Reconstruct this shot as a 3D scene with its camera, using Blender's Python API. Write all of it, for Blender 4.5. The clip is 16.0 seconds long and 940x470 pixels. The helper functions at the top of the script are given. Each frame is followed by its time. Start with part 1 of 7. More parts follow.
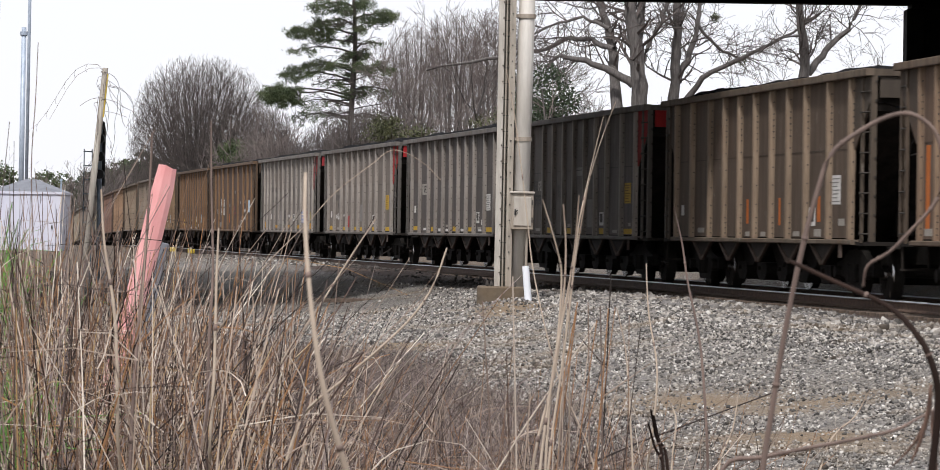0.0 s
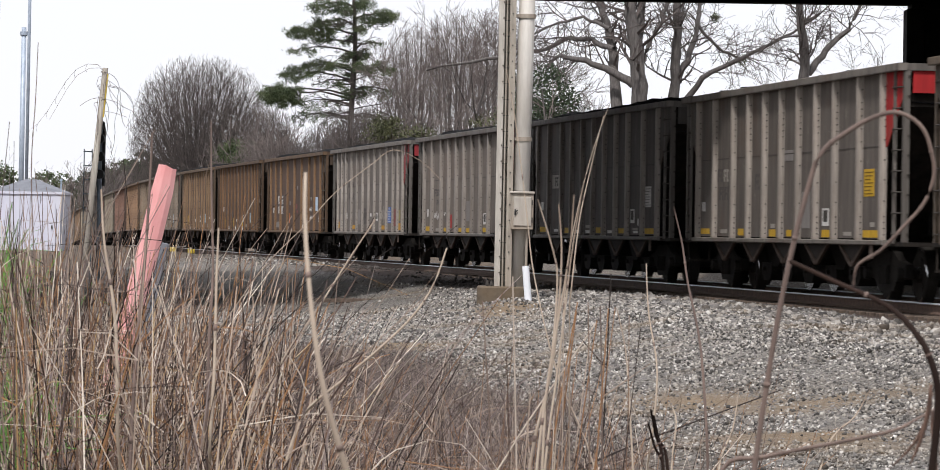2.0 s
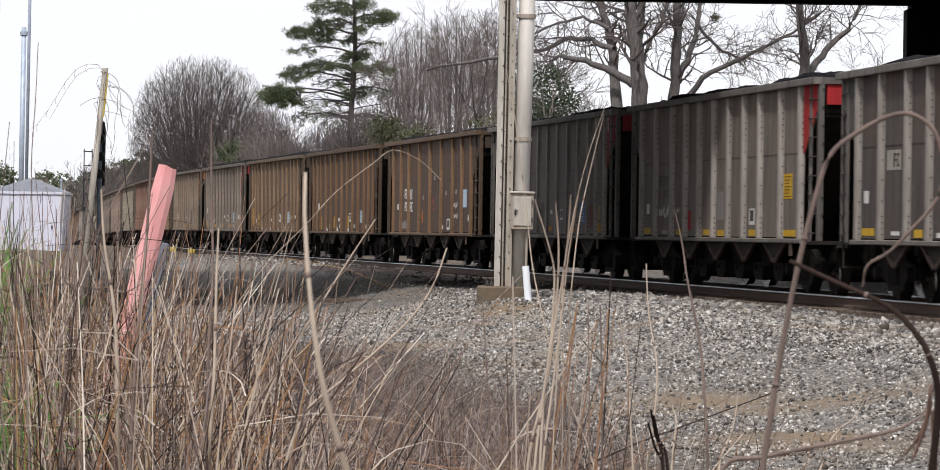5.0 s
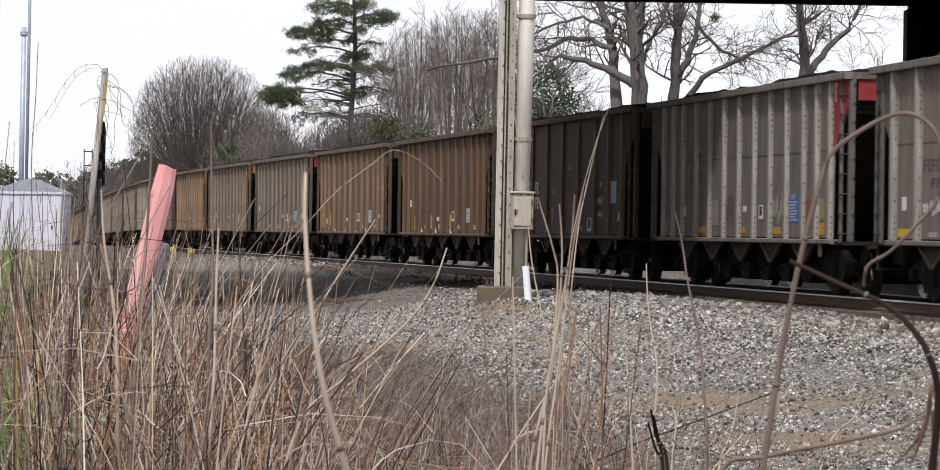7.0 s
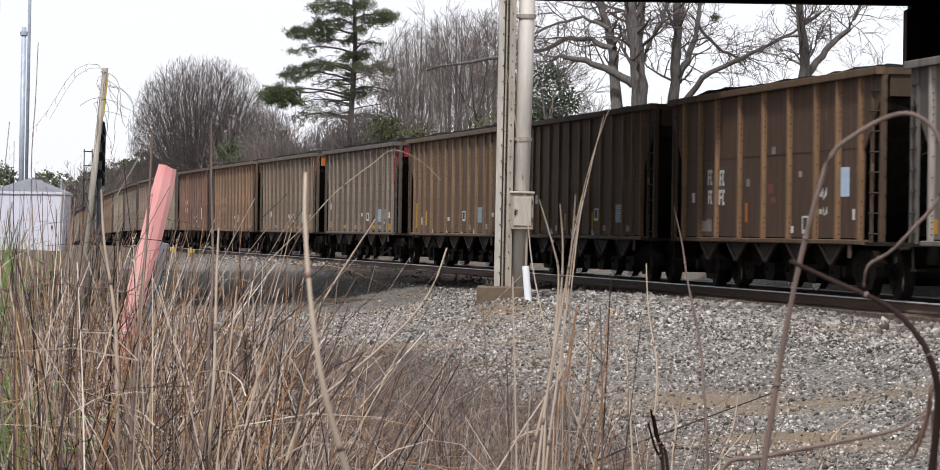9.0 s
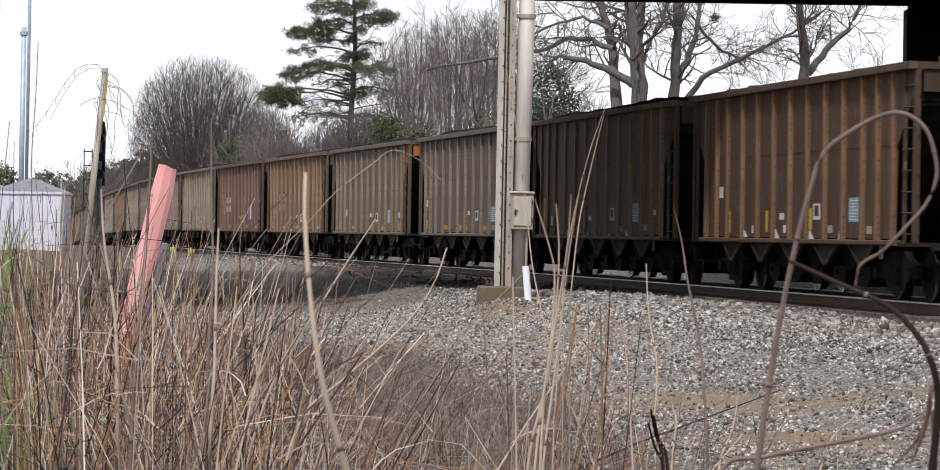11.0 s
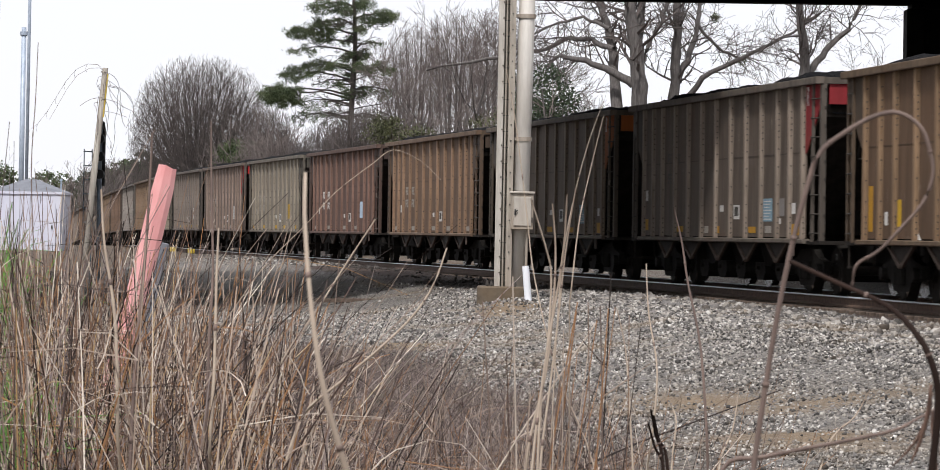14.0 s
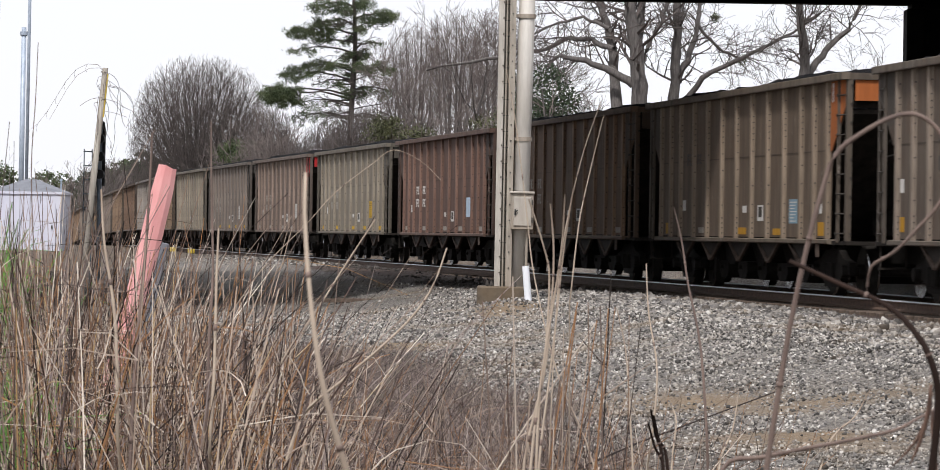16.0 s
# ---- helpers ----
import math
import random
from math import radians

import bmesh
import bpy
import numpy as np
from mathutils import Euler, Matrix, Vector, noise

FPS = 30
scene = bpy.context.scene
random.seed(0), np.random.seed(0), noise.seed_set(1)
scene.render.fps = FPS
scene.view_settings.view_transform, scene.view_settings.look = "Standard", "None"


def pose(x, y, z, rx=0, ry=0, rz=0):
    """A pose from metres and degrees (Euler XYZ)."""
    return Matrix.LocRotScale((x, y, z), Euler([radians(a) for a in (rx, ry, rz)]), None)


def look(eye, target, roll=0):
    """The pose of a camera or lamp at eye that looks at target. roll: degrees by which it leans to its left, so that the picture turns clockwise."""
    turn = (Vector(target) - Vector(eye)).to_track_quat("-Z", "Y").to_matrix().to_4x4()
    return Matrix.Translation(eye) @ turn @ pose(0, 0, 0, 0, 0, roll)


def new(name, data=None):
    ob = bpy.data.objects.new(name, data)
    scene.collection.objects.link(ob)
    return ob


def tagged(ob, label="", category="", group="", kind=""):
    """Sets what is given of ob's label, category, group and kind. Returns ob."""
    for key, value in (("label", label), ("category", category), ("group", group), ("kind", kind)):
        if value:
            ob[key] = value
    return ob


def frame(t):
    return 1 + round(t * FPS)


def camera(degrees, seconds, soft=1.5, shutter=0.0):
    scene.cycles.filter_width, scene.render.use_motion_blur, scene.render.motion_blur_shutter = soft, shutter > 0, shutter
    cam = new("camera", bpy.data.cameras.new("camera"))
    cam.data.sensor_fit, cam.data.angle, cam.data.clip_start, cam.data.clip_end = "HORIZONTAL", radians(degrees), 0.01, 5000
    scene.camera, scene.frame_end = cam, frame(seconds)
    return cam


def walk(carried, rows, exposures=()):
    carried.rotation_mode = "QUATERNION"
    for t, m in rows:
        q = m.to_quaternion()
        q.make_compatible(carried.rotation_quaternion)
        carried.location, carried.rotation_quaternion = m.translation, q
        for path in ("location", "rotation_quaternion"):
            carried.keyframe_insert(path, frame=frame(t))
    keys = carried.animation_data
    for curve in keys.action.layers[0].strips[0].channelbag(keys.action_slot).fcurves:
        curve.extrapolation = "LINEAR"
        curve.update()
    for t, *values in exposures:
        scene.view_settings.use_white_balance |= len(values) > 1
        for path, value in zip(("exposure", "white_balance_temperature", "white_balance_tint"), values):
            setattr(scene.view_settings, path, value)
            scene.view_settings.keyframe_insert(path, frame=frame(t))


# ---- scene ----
# The camera stands on a tripod, a long lens looking along the line.
F = 5801.8
cam = camera(2 * math.degrees(math.atan(784 / F)), 16.0, soft=0.7, shutter=0.4)
# the long lens is focused on the train, so the nearest stalks are soft
cam.data.dof.use_dof, cam.data.dof.focus_distance, cam.data.dof.aperture_fstop = True, 60.0, 50.0
EYE = Vector((0.0, 0.0, 0.9875))
CAM = Matrix.Translation(EYE) @ (Matrix.Rotation(radians(90) - 0.00126, 4, "X") @ Matrix.Rotation(0.01475, 4, "Z"))
walk(cam, [(0.0, CAM), (16.0, CAM)])

# ---- world and light: a bright, thinly clouded day ----
world = bpy.data.worlds.new("sky")
scene.world = world
world.use_nodes = True
wn, wl = world.node_tree.nodes, world.node_tree.links
wn.clear()
sky = wn.new("ShaderNodeTexSky")
sky.sky_type, sky.sun_disc = "NISHITA", False
sky.sun_elevation, sky.sun_rotation = radians(53), radians(195)
sky.air_density, sky.dust_density = 1.0, 2.0
dim = wn.new("ShaderNodeVectorMath")
dim.operation = "SCALE"
dim.inputs["Scale"].default_value = 0.12
cloud = wn.new("ShaderNodeTexNoise")
cloud.inputs["Scale"].default_value, cloud.inputs["Detail"].default_value = 2.0, 5.0
cramp = wn.new("ShaderNodeValToRGB")
cramp.color_ramp.elements[0].color = (0.985, 0.992, 1.06, 1)
cramp.color_ramp.elements[1].color = (1.115, 1.125, 1.19, 1)
wmix = wn.new("ShaderNodeMix")
wmix.data_type = "RGBA"
wmix.inputs["Factor"].default_value = 0.9
back = wn.new("ShaderNodeBackground")
back.inputs["Strength"].default_value = 1.0
wout = wn.new("ShaderNodeOutputWorld")
wl.new(sky.outputs["Color"], dim.inputs[0])
wl.new(cloud.outputs["Fac"], cramp.inputs["Fac"])
wl.new(dim.outputs["Vector"], wmix.inputs["A"])
wl.new(cramp.outputs["Color"], wmix.inputs["B"])
wl.new(wmix.outputs["Result"], back.inputs["Color"])
wl.new(back.outputs["Background"], wout.inputs["Surface"])
sun_data = bpy.data.lights.new("sun", "SUN")
sun_data.energy, sun_data.angle, sun_data.color = 3.7, radians(5), (1.0, 0.962, 0.94)
sun = new("sun", sun_data)
sun.matrix_world = look((-15, -55, 75), (0, 0, 0))
scene.view_settings.exposure = 0.0


# ---- materials ----
def nodes_of(name):
    m = bpy.data.materials.new(name)
    m.use_nodes = True
    n, l = m.node_tree.nodes, m.node_tree.links
    return m, n, l, n["Principled BSDF"]


def noise_tex(n, l, scale, detail=4.0, rough=0.6, stretch=None, coords="Object"):
    tc = n.new("ShaderNodeTexCoord")
    t = n.new("ShaderNodeTexNoise")
    t.inputs["Scale"].default_value, t.inputs["Detail"].default_value = scale, detail
    t.inputs["Roughness"].default_value = rough
    if stretch:
        mp = n.new("ShaderNodeMapping")
        mp.inputs["Scale"].default_value = stretch
        l.new(tc.outputs[coords], mp.inputs["Vector"])
        l.new(mp.outputs["Vector"], t.inputs["Vector"])
    else:
        l.new(tc.outputs[coords], t.inputs["Vector"])
    return t


def ramp(n, l, src, stops):
    r = n.new("ShaderNodeValToRGB")
    e = r.color_ramp.elements
    while len(e) < len(stops):
        e.new(0.5)
    for k, (p, c) in zip(e, stops):
        k.position, k.color = p, (*c, 1) if len(c) == 3 else c
    l.new(src, r.inputs["Fac"])
    return r


def mixed(n, l, fac, a, b, mode="MIX"):
    m = n.new("ShaderNodeMix")
    m.data_type, m.blend_type = "RGBA", mode
    for sock, v in (("Factor", fac), ("A", a), ("B", b)):
        if isinstance(v, bpy.types.NodeSocket):
            l.new(v, m.inputs[sock])
        elif sock == "Factor":
            m.inputs[sock].default_value = v
        else:
            m.inputs[sock].default_value = (*v, 1)
    return m.outputs["Result"]


def bumped(n, l, b, src, strength, distance=0.01):
    k = n.new("ShaderNodeBump")
    k.inputs["Strength"].default_value, k.inputs["Distance"].default_value = strength, distance
    l.new(src, k.inputs["Height"])
    l.new(k.outputs["Normal"], b.inputs["Normal"])


def surface(name, dark, light, scale, rough=0.8, metal=0.0, bump=0.3, distance=0.01, grime=None, stretch=None, coords="Object", island=0.0, gloss=0.5):
    """Two colours in fine grain, a third in larger stains."""
    m, n, l, b = nodes_of(name)
    fine = noise_tex(n, l, scale, 6.0, 0.65, stretch, coords)
    col = ramp(n, l, fine.outputs["Fac"], [(0.3, dark), (0.7, light)]).outputs["Color"]
    if grime:
        big = noise_tex(n, l, scale * 0.13, 3.0, 0.6, stretch, coords)
        col = mixed(n, l, ramp(n, l, big.outputs["Fac"], [(0.45, (0, 0, 0)), (0.7, (0.8, 0.8, 0.8))]).outputs["Color"], col, grime)
    if island:
        g = n.new("ShaderNodeNewGeometry")
        hv = n.new("ShaderNodeHueSaturation")
        mr = n.new("ShaderNodeMapRange")
        mr.inputs["To Min"].default_value, mr.inputs["To Max"].default_value = 1 - island, 1 + island
        l.new(g.outputs["Random Per Island"], mr.inputs["Value"])
        l.new(mr.outputs["Result"], hv.inputs["Value"])
        l.new(col, hv.inputs["Color"])
        col = hv.outputs["Color"]
    l.new(col, b.inputs["Base Color"])
    b.inputs["Roughness"].default_value, b.inputs["Metallic"].default_value, b.inputs["Specular IOR Level"].default_value = rough, metal, gloss
    if bump:
        bumped(n, l, b, fine.outputs["Fac"], bump, distance)
    return m


def car_paint(name, streak, rust_amount):
    """Weathered paint; its colour is the object's own, with streaks and rust over it."""
    m, n, l, b = nodes_of(name)
    info = n.new("ShaderNodeObjectInfo")
    run = noise_tex(n, l, 5.0, 5.0, 0.6, (1.0, 1.0, 0.12))
    blot = noise_tex(n, l, 1.1, 6.0, 0.7)
    fine = noise_tex(n, l, 40.0, 4.0, 0.6)
    shade = ramp(n, l, run.outputs["Fac"], [(0.3, (0.5, 0.48, 0.46)), (0.72, (1.2, 1.17, 1.13))]).outputs["Color"]
    col = mixed(n, l, streak, info.outputs["Color"], shade, "MULTIPLY")
    rust = ramp(n, l, fine.outputs["Fac"], [(0.35, (0.055, 0.028, 0.018)), (0.7, (0.15, 0.075, 0.035))]).outputs["Color"]
    scuff = noise_tex(n, l, 9.0, 5.0, 0.75, (1.6, 1.0, 0.3))
    pale = ramp(n, l, scuff.outputs["Fac"], [(0.62, (0, 0, 0)), (0.74, (0.45, 0.45, 0.45))]).outputs["Color"]
    col = mixed(n, l, pale, col, (0.42, 0.385, 0.34))
    where = ramp(n, l, blot.outputs["Fac"], [(0.52, (0, 0, 0)), (0.78, (rust_amount,) * 3)]).outputs["Color"]
    col = mixed(n, l, where, col, rust)
    l.new(col, b.inputs["Base Color"])
    b.inputs["Roughness"].default_value, b.inputs["Specular IOR Level"].default_value = 0.78, 0.25
    bumped(n, l, b, fine.outputs["Fac"], 0.15, 0.004)
    return m


def stems(name, tones):
    """Dry stems, each of its own tone."""
    m, n, l, b = nodes_of(name)
    g = n.new("ShaderNodeNewGeometry")
    r = ramp(n, l, g.outputs["Random Per Island"], [(k / (len(tones) - 1), c) for k, c in enumerate(tones)])
    fine = noise_tex(n, l, 9.0, 3.0, 0.6, (1, 1, 0.3))
    dull = ramp(n, l, fine.outputs["Fac"], [(0.3, (0.7, 0.68, 0.66)), (0.7, (1.15, 1.15, 1.15))]).outputs["Color"]
    l.new(mixed(n, l, 0.8, r.outputs["Color"], dull, "MULTIPLY"), b.inputs["Base Color"])
    b.inputs["Roughness"].default_value, b.inputs["Specular IOR Level"].default_value = 0.75, 0.3
    return m


def stone_material(single=False):
    """Crushed stone, each piece its own grey, with tan dust lying in drifts."""
    m, n, l, b = nodes_of("ballast_stone")
    g = n.new("ShaderNodeObjectInfo" if single else "ShaderNodeNewGeometry")
    tone = ramp(n, l, g.outputs["Random" if single else "Random Per Island"], [(0.0, (0.03, 0.028, 0.027)), (0.28, (0.115, 0.108, 0.1)), (0.5, (0.2, 0.19, 0.185)), (0.72, (0.29, 0.268, 0.236)), (0.93, (0.42, 0.4, 0.37)), (1.0, (0.6, 0.58, 0.55))])
    grain = noise_tex(n, l, 45.0, 3.0, 0.6)
    drift = noise_tex(n, l, 0.5, 5.0, 0.65)
    col = mixed(n, l, ramp(n, l, drift.outputs["Fac"], [(0.52, (0, 0, 0)), (0.7, (0.4, 0.4, 0.4))]).outputs["Color"], tone.outputs["Color"], (0.27, 0.185, 0.10))
    # coal dust near the line, with the bridge's shade painted on the stones
    soot = n.new("ShaderNodeAttribute")
    soot.attribute_name = "coal_dust_shade"
    col = mixed(n, l, soot.outputs["Fac"], col, (0.04, 0.034, 0.031))
    col = mixed(n, l, 0.7, col, ramp(n, l, grain.outputs["Fac"], [(0.3, (0.72, 0.7, 0.68)), (0.7, (1.15, 1.15, 1.15))]).outputs["Color"], "MULTIPLY")
    l.new(col, b.inputs["Base Color"])
    b.inputs["Roughness"].default_value, b.inputs["Specular IOR Level"].default_value = 0.9, 0.3
    bumped(n, l, b, grain.outputs["Fac"], 0.3, 0.006)
    return m


M = {}
M["paint"] = car_paint("weathered_car_paint", 0.75, 0.55)
M["post_paint"] = car_paint("worn_post_paint", 0.8, 0.4)
M["marking"] = car_paint("chipped_marking_paint", 0.6, 0.6)
M["coal"] = surface("coal", (0.004, 0.004, 0.005), (0.016, 0.016, 0.018), 14.0, 0.85, 0, 1.0, 0.12, gloss=0.15)
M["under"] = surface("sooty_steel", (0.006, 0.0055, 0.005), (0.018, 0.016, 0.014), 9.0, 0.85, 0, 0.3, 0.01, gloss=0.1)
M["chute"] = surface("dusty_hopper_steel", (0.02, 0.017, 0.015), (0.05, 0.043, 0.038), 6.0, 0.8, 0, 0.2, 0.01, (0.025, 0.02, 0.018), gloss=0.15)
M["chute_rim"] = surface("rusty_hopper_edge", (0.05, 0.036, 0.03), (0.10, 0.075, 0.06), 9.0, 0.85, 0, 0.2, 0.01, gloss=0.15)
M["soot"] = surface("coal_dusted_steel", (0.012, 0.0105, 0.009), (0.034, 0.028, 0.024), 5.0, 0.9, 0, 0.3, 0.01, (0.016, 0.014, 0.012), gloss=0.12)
# rust and each rivet's shading put together into one dark colour
M["rivet"] = surface("rust_and_shade_rivets", (0.03, 0.026, 0.022), (0.06, 0.052, 0.045), 20.0, 0.8, 0.0, 0.0, gloss=0.2)
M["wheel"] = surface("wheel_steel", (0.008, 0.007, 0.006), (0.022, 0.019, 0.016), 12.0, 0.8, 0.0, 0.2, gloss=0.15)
M["tread"] = surface("polished_tread", (0.45, 0.45, 0.45), (0.6, 0.6, 0.6), 30.0, 0.25, 1.0, 0.0)
M["rail_side"] = surface("rusty_rail", (0.045, 0.027, 0.02), (0.11, 0.066, 0.045), 12.0, 0.85, 0, 0.3, 0.005)
M["rail_head"] = surface("worn_rail_head", (0.42, 0.44, 0.47), (0.6, 0.62, 0.65), 25.0, 0.4, 0.35, 0.0)
M["tie"] = surface("weathered_tie_wood", (0.05, 0.036, 0.028), (0.13, 0.095, 0.07), 8.0, 0.9, 0, 0.6, 0.02, None, (1, 6, 1))
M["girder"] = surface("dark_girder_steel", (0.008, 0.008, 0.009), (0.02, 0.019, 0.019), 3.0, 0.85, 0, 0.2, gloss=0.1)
M["concrete"] = surface("old_concrete", (0.12, 0.10, 0.08), (0.24, 0.21, 0.17), 7.0, 0.9, 0, 0.4, 0.01, (0.13, 0.11, 0.09))
M["foot"] = surface("stained_footing", (0.07, 0.056, 0.043), (0.15, 0.122, 0.092), 7.0, 0.9, 0, 0.5, 0.01, (0.11, 0.075, 0.04))
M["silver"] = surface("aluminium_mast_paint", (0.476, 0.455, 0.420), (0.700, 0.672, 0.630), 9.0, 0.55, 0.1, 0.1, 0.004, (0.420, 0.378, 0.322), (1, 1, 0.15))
M["silver_dark"] = surface("stained_mast_paint", (0.209, 0.187, 0.158), (0.407, 0.370, 0.314), 9.0, 0.7, 0.1, 0.2, 0.004, (0.246, 0.185, 0.136), (1, 1, 0.2))
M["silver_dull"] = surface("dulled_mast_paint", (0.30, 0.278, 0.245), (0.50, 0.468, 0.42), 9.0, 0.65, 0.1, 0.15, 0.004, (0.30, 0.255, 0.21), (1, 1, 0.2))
M["bolt"] = surface("dark_bolt_steel", (0.060, 0.054, 0.048), (0.120, 0.108, 0.096), 20.0, 0.6, 0.4, 0.0)
M["white_pvc"] = surface("white_plastic", (0.690, 0.713, 0.759), (0.758, 0.779, 0.820), 6.0, 0.45, 0, 0.05)
M["white_wall"] = surface("white_enamel_wall", (0.50, 0.51, 0.62), (0.60, 0.61, 0.71), 2.5, 0.6, 0, 0.1, 0.004, (0.56, 0.56, 0.62), (1, 1, 0.2))
M["roof_grey"] = surface("grey_roof_sheet", (0.109, 0.118, 0.139), (0.185, 0.193, 0.218), 4.0, 0.6, 0, 0.2)
M["pole_grey"] = surface("galvanised_pole", (0.275, 0.325, 0.400), (0.413, 0.475, 0.562), 4.0, 0.55, 0.3, 0.05)
M["pink"] = surface("faded_pink_plastic", (0.66, 0.32, 0.32), (0.80, 0.50, 0.49), 22.0, 0.6, 0, 0.15, 0.003, (0.60, 0.17, 0.16), (1, 1, 0.3))
M["old_wood"] = surface("grey_weathered_wood", (0.22, 0.205, 0.175), (0.47, 0.44, 0.385), 9.0, 0.9, 0, 0.7, 0.01, (0.123, 0.095, 0.082), (4, 4, 0.25))
M["yellow"] = surface("yellow_paint", (0.40, 0.29, 0.03), (0.58, 0.43, 0.05), 12.0, 0.6, 0, 0.1)
M["black"] = surface("matt_black_enamel", (0.008, 0.008, 0.009), (0.02, 0.02, 0.02), 8.0, 0.6, 0, 0.1)
M["bark"] = surface("grey_bark", (0.055, 0.049, 0.047), (0.150, 0.137, 0.130), 5.0, 0.95, 0, 0.8, 0.03, None, (3, 3, 0.5))
M["twig"] = surface("fine_twigs", (0.09, 0.075, 0.069), (0.18, 0.15, 0.14), 1.2, 0.95, 0, 0.0, island=0.25)
M["twig_dark"] = surface("dark_fine_twigs", (0.05, 0.042, 0.039), (0.115, 0.096, 0.09), 1.2, 0.95, 0, 0.0, island=0.3)
M["pine_bark"] = surface("pine_bark", (0.028, 0.023, 0.02), (0.07, 0.058, 0.05), 5.0, 0.95, 0, 0.8, 0.03, None, (3, 3, 0.5))
M["needles"] = surface("pine_needles", (0.026, 0.042, 0.018), (0.085, 0.11, 0.04), 1.0, 0.8, 0, 0.0, island=0.35)
M["leaf"] = surface("evergreen_leaf", (0.014, 0.026, 0.012), (0.042, 0.064, 0.028), 2.0, 0.8, 0, 0.0, island=0.4)
M["ivy"] = surface("olive_leaf", (0.032, 0.038, 0.014), (0.085, 0.088, 0.035), 2.0, 0.7, 0, 0.0, island=0.35)
M["straw"] = stems("dry_straw", ((0.011, 0.008, 0.007), (0.027, 0.018, 0.015), (0.072, 0.045, 0.036), (0.153, 0.095, 0.068), (0.297, 0.153, 0.068), (0.135, 0.104, 0.09), (0.243, 0.184, 0.149), (0.36, 0.284, 0.225), (0.468, 0.396, 0.333), (0.684, 0.621, 0.54)))
M["straw_grey"] = stems("grey_dead_stems", ((0.022, 0.016, 0.014), (0.061, 0.045, 0.042), (0.121, 0.091, 0.084), (0.187, 0.145, 0.136), (0.363, 0.308, 0.286)))
M["straw_gold"] = stems("golden_straw", ((0.05, 0.03, 0.018), (0.16, 0.08, 0.035), (0.34, 0.18, 0.07), (0.42, 0.27, 0.12), (0.50, 0.38, 0.22), (0.2, 0.13, 0.085)))
M["stalk"] = surface("dry_stalk", (0.254, 0.195, 0.146), (0.488, 0.410, 0.322), 14.0, 0.8, 0, 0.2, 0.001, (0.166, 0.107, 0.088), (1, 1, 0.2))
M["stalk_dark"] = surface("dark_dead_stalk", (0.075, 0.053, 0.046), (0.224, 0.160, 0.133), 14.0, 0.85, 0, 0.2, 0.001, None, (1, 1, 0.2))
M["stalk_black"] = surface("blackened_stalk", (0.008, 0.006, 0.005), (0.028, 0.018, 0.014), 14.0, 0.9, 0, 0.3, 0.001, (0.05, 0.025, 0.02), (1, 1, 0.2), gloss=0.15)
M["leaf_dry"] = surface("dry_brown_leaf", (0.05, 0.028, 0.02), (0.15, 0.085, 0.06), 14.0, 0.7, 0, 0.3, 0.001, None, (1, 1, 0.2))
M["green_grass"] = surface("green_grass", (0.05, 0.13, 0.015), (0.12, 0.27, 0.04), 3.0, 0.7, 0, 0.0, island=0.35)
M["stone"] = stone_material()
M["stone_single"] = stone_material(True)


# ---- mesh helpers ----
def mesh_ob(name, bm, material, smooth=False):
    me = bpy.data.meshes.new(name)
    bm.to_mesh(me)
    bm.free()
    me.materials.append(material)
    if smooth:
        me.polygons.foreach_set("use_smooth", [True] * len(me.polygons))
    return new(name, me)


def part(name, bm, material, parent, label="", smooth=False):
    """One mesh object under a thing or a part; bm may be a mesh that alike parts share."""
    ob = new(name, bm) if isinstance(bm, bpy.types.Mesh) else mesh_ob(name, bm, material, smooth)
    ob.parent = parent
    return tagged(ob, label)


def shared(name, bm, material, smooth=False):
    me = bpy.data.meshes.new(name)
    bm.to_mesh(me)
    bm.free()
    me.materials.append(material)
    if smooth:
        me.polygons.foreach_set("use_smooth", [True] * len(me.polygons))
    return me


def from_arrays(name, verts, faces, material, smooth=False):
    me = bpy.data.meshes.new(name)
    me.from_pydata(verts, [], faces)
    me.materials.append(material)
    if smooth:
        me.polygons.foreach_set("use_smooth", [True] * len(me.polygons))
    return me


def box(bm, x0, x1, y0, y1, z0, z1, bevel=0.0, m=None):
    r = bmesh.ops.create_cube(bm, size=1.0, matrix=Matrix.Translation(((x0 + x1) / 2, (y0 + y1) / 2, (z0 + z1) / 2)) @ Matrix.Diagonal((x1 - x0, y1 - y0, z1 - z0, 1)))
    vs = r["verts"]
    if bevel:
        es = list({e for v in vs for e in v.link_edges})
        vs = list({v for f in bmesh.ops.bevel(bm, geom=es, offset=bevel, segments=1, affect="EDGES")["faces"] for v in f.verts} | {v for v in vs if v.is_valid})
    if m is not None:
        bmesh.ops.transform(bm, matrix=m, verts=[v for v in vs if v.is_valid])
    return bm


def rod(bm, a, b, ra, rb=None, seg=8):
    a, b = Vector(a), Vector(b)
    d = b - a
    m = Matrix.Translation((a + b) / 2) @ d.to_track_quat("Z", "Y").to_matrix().to_4x4()
    bmesh.ops.create_cone(bm, cap_ends=True, segments=seg, radius1=ra, radius2=ra if rb is None else rb, depth=d.length, matrix=m)
    return bm


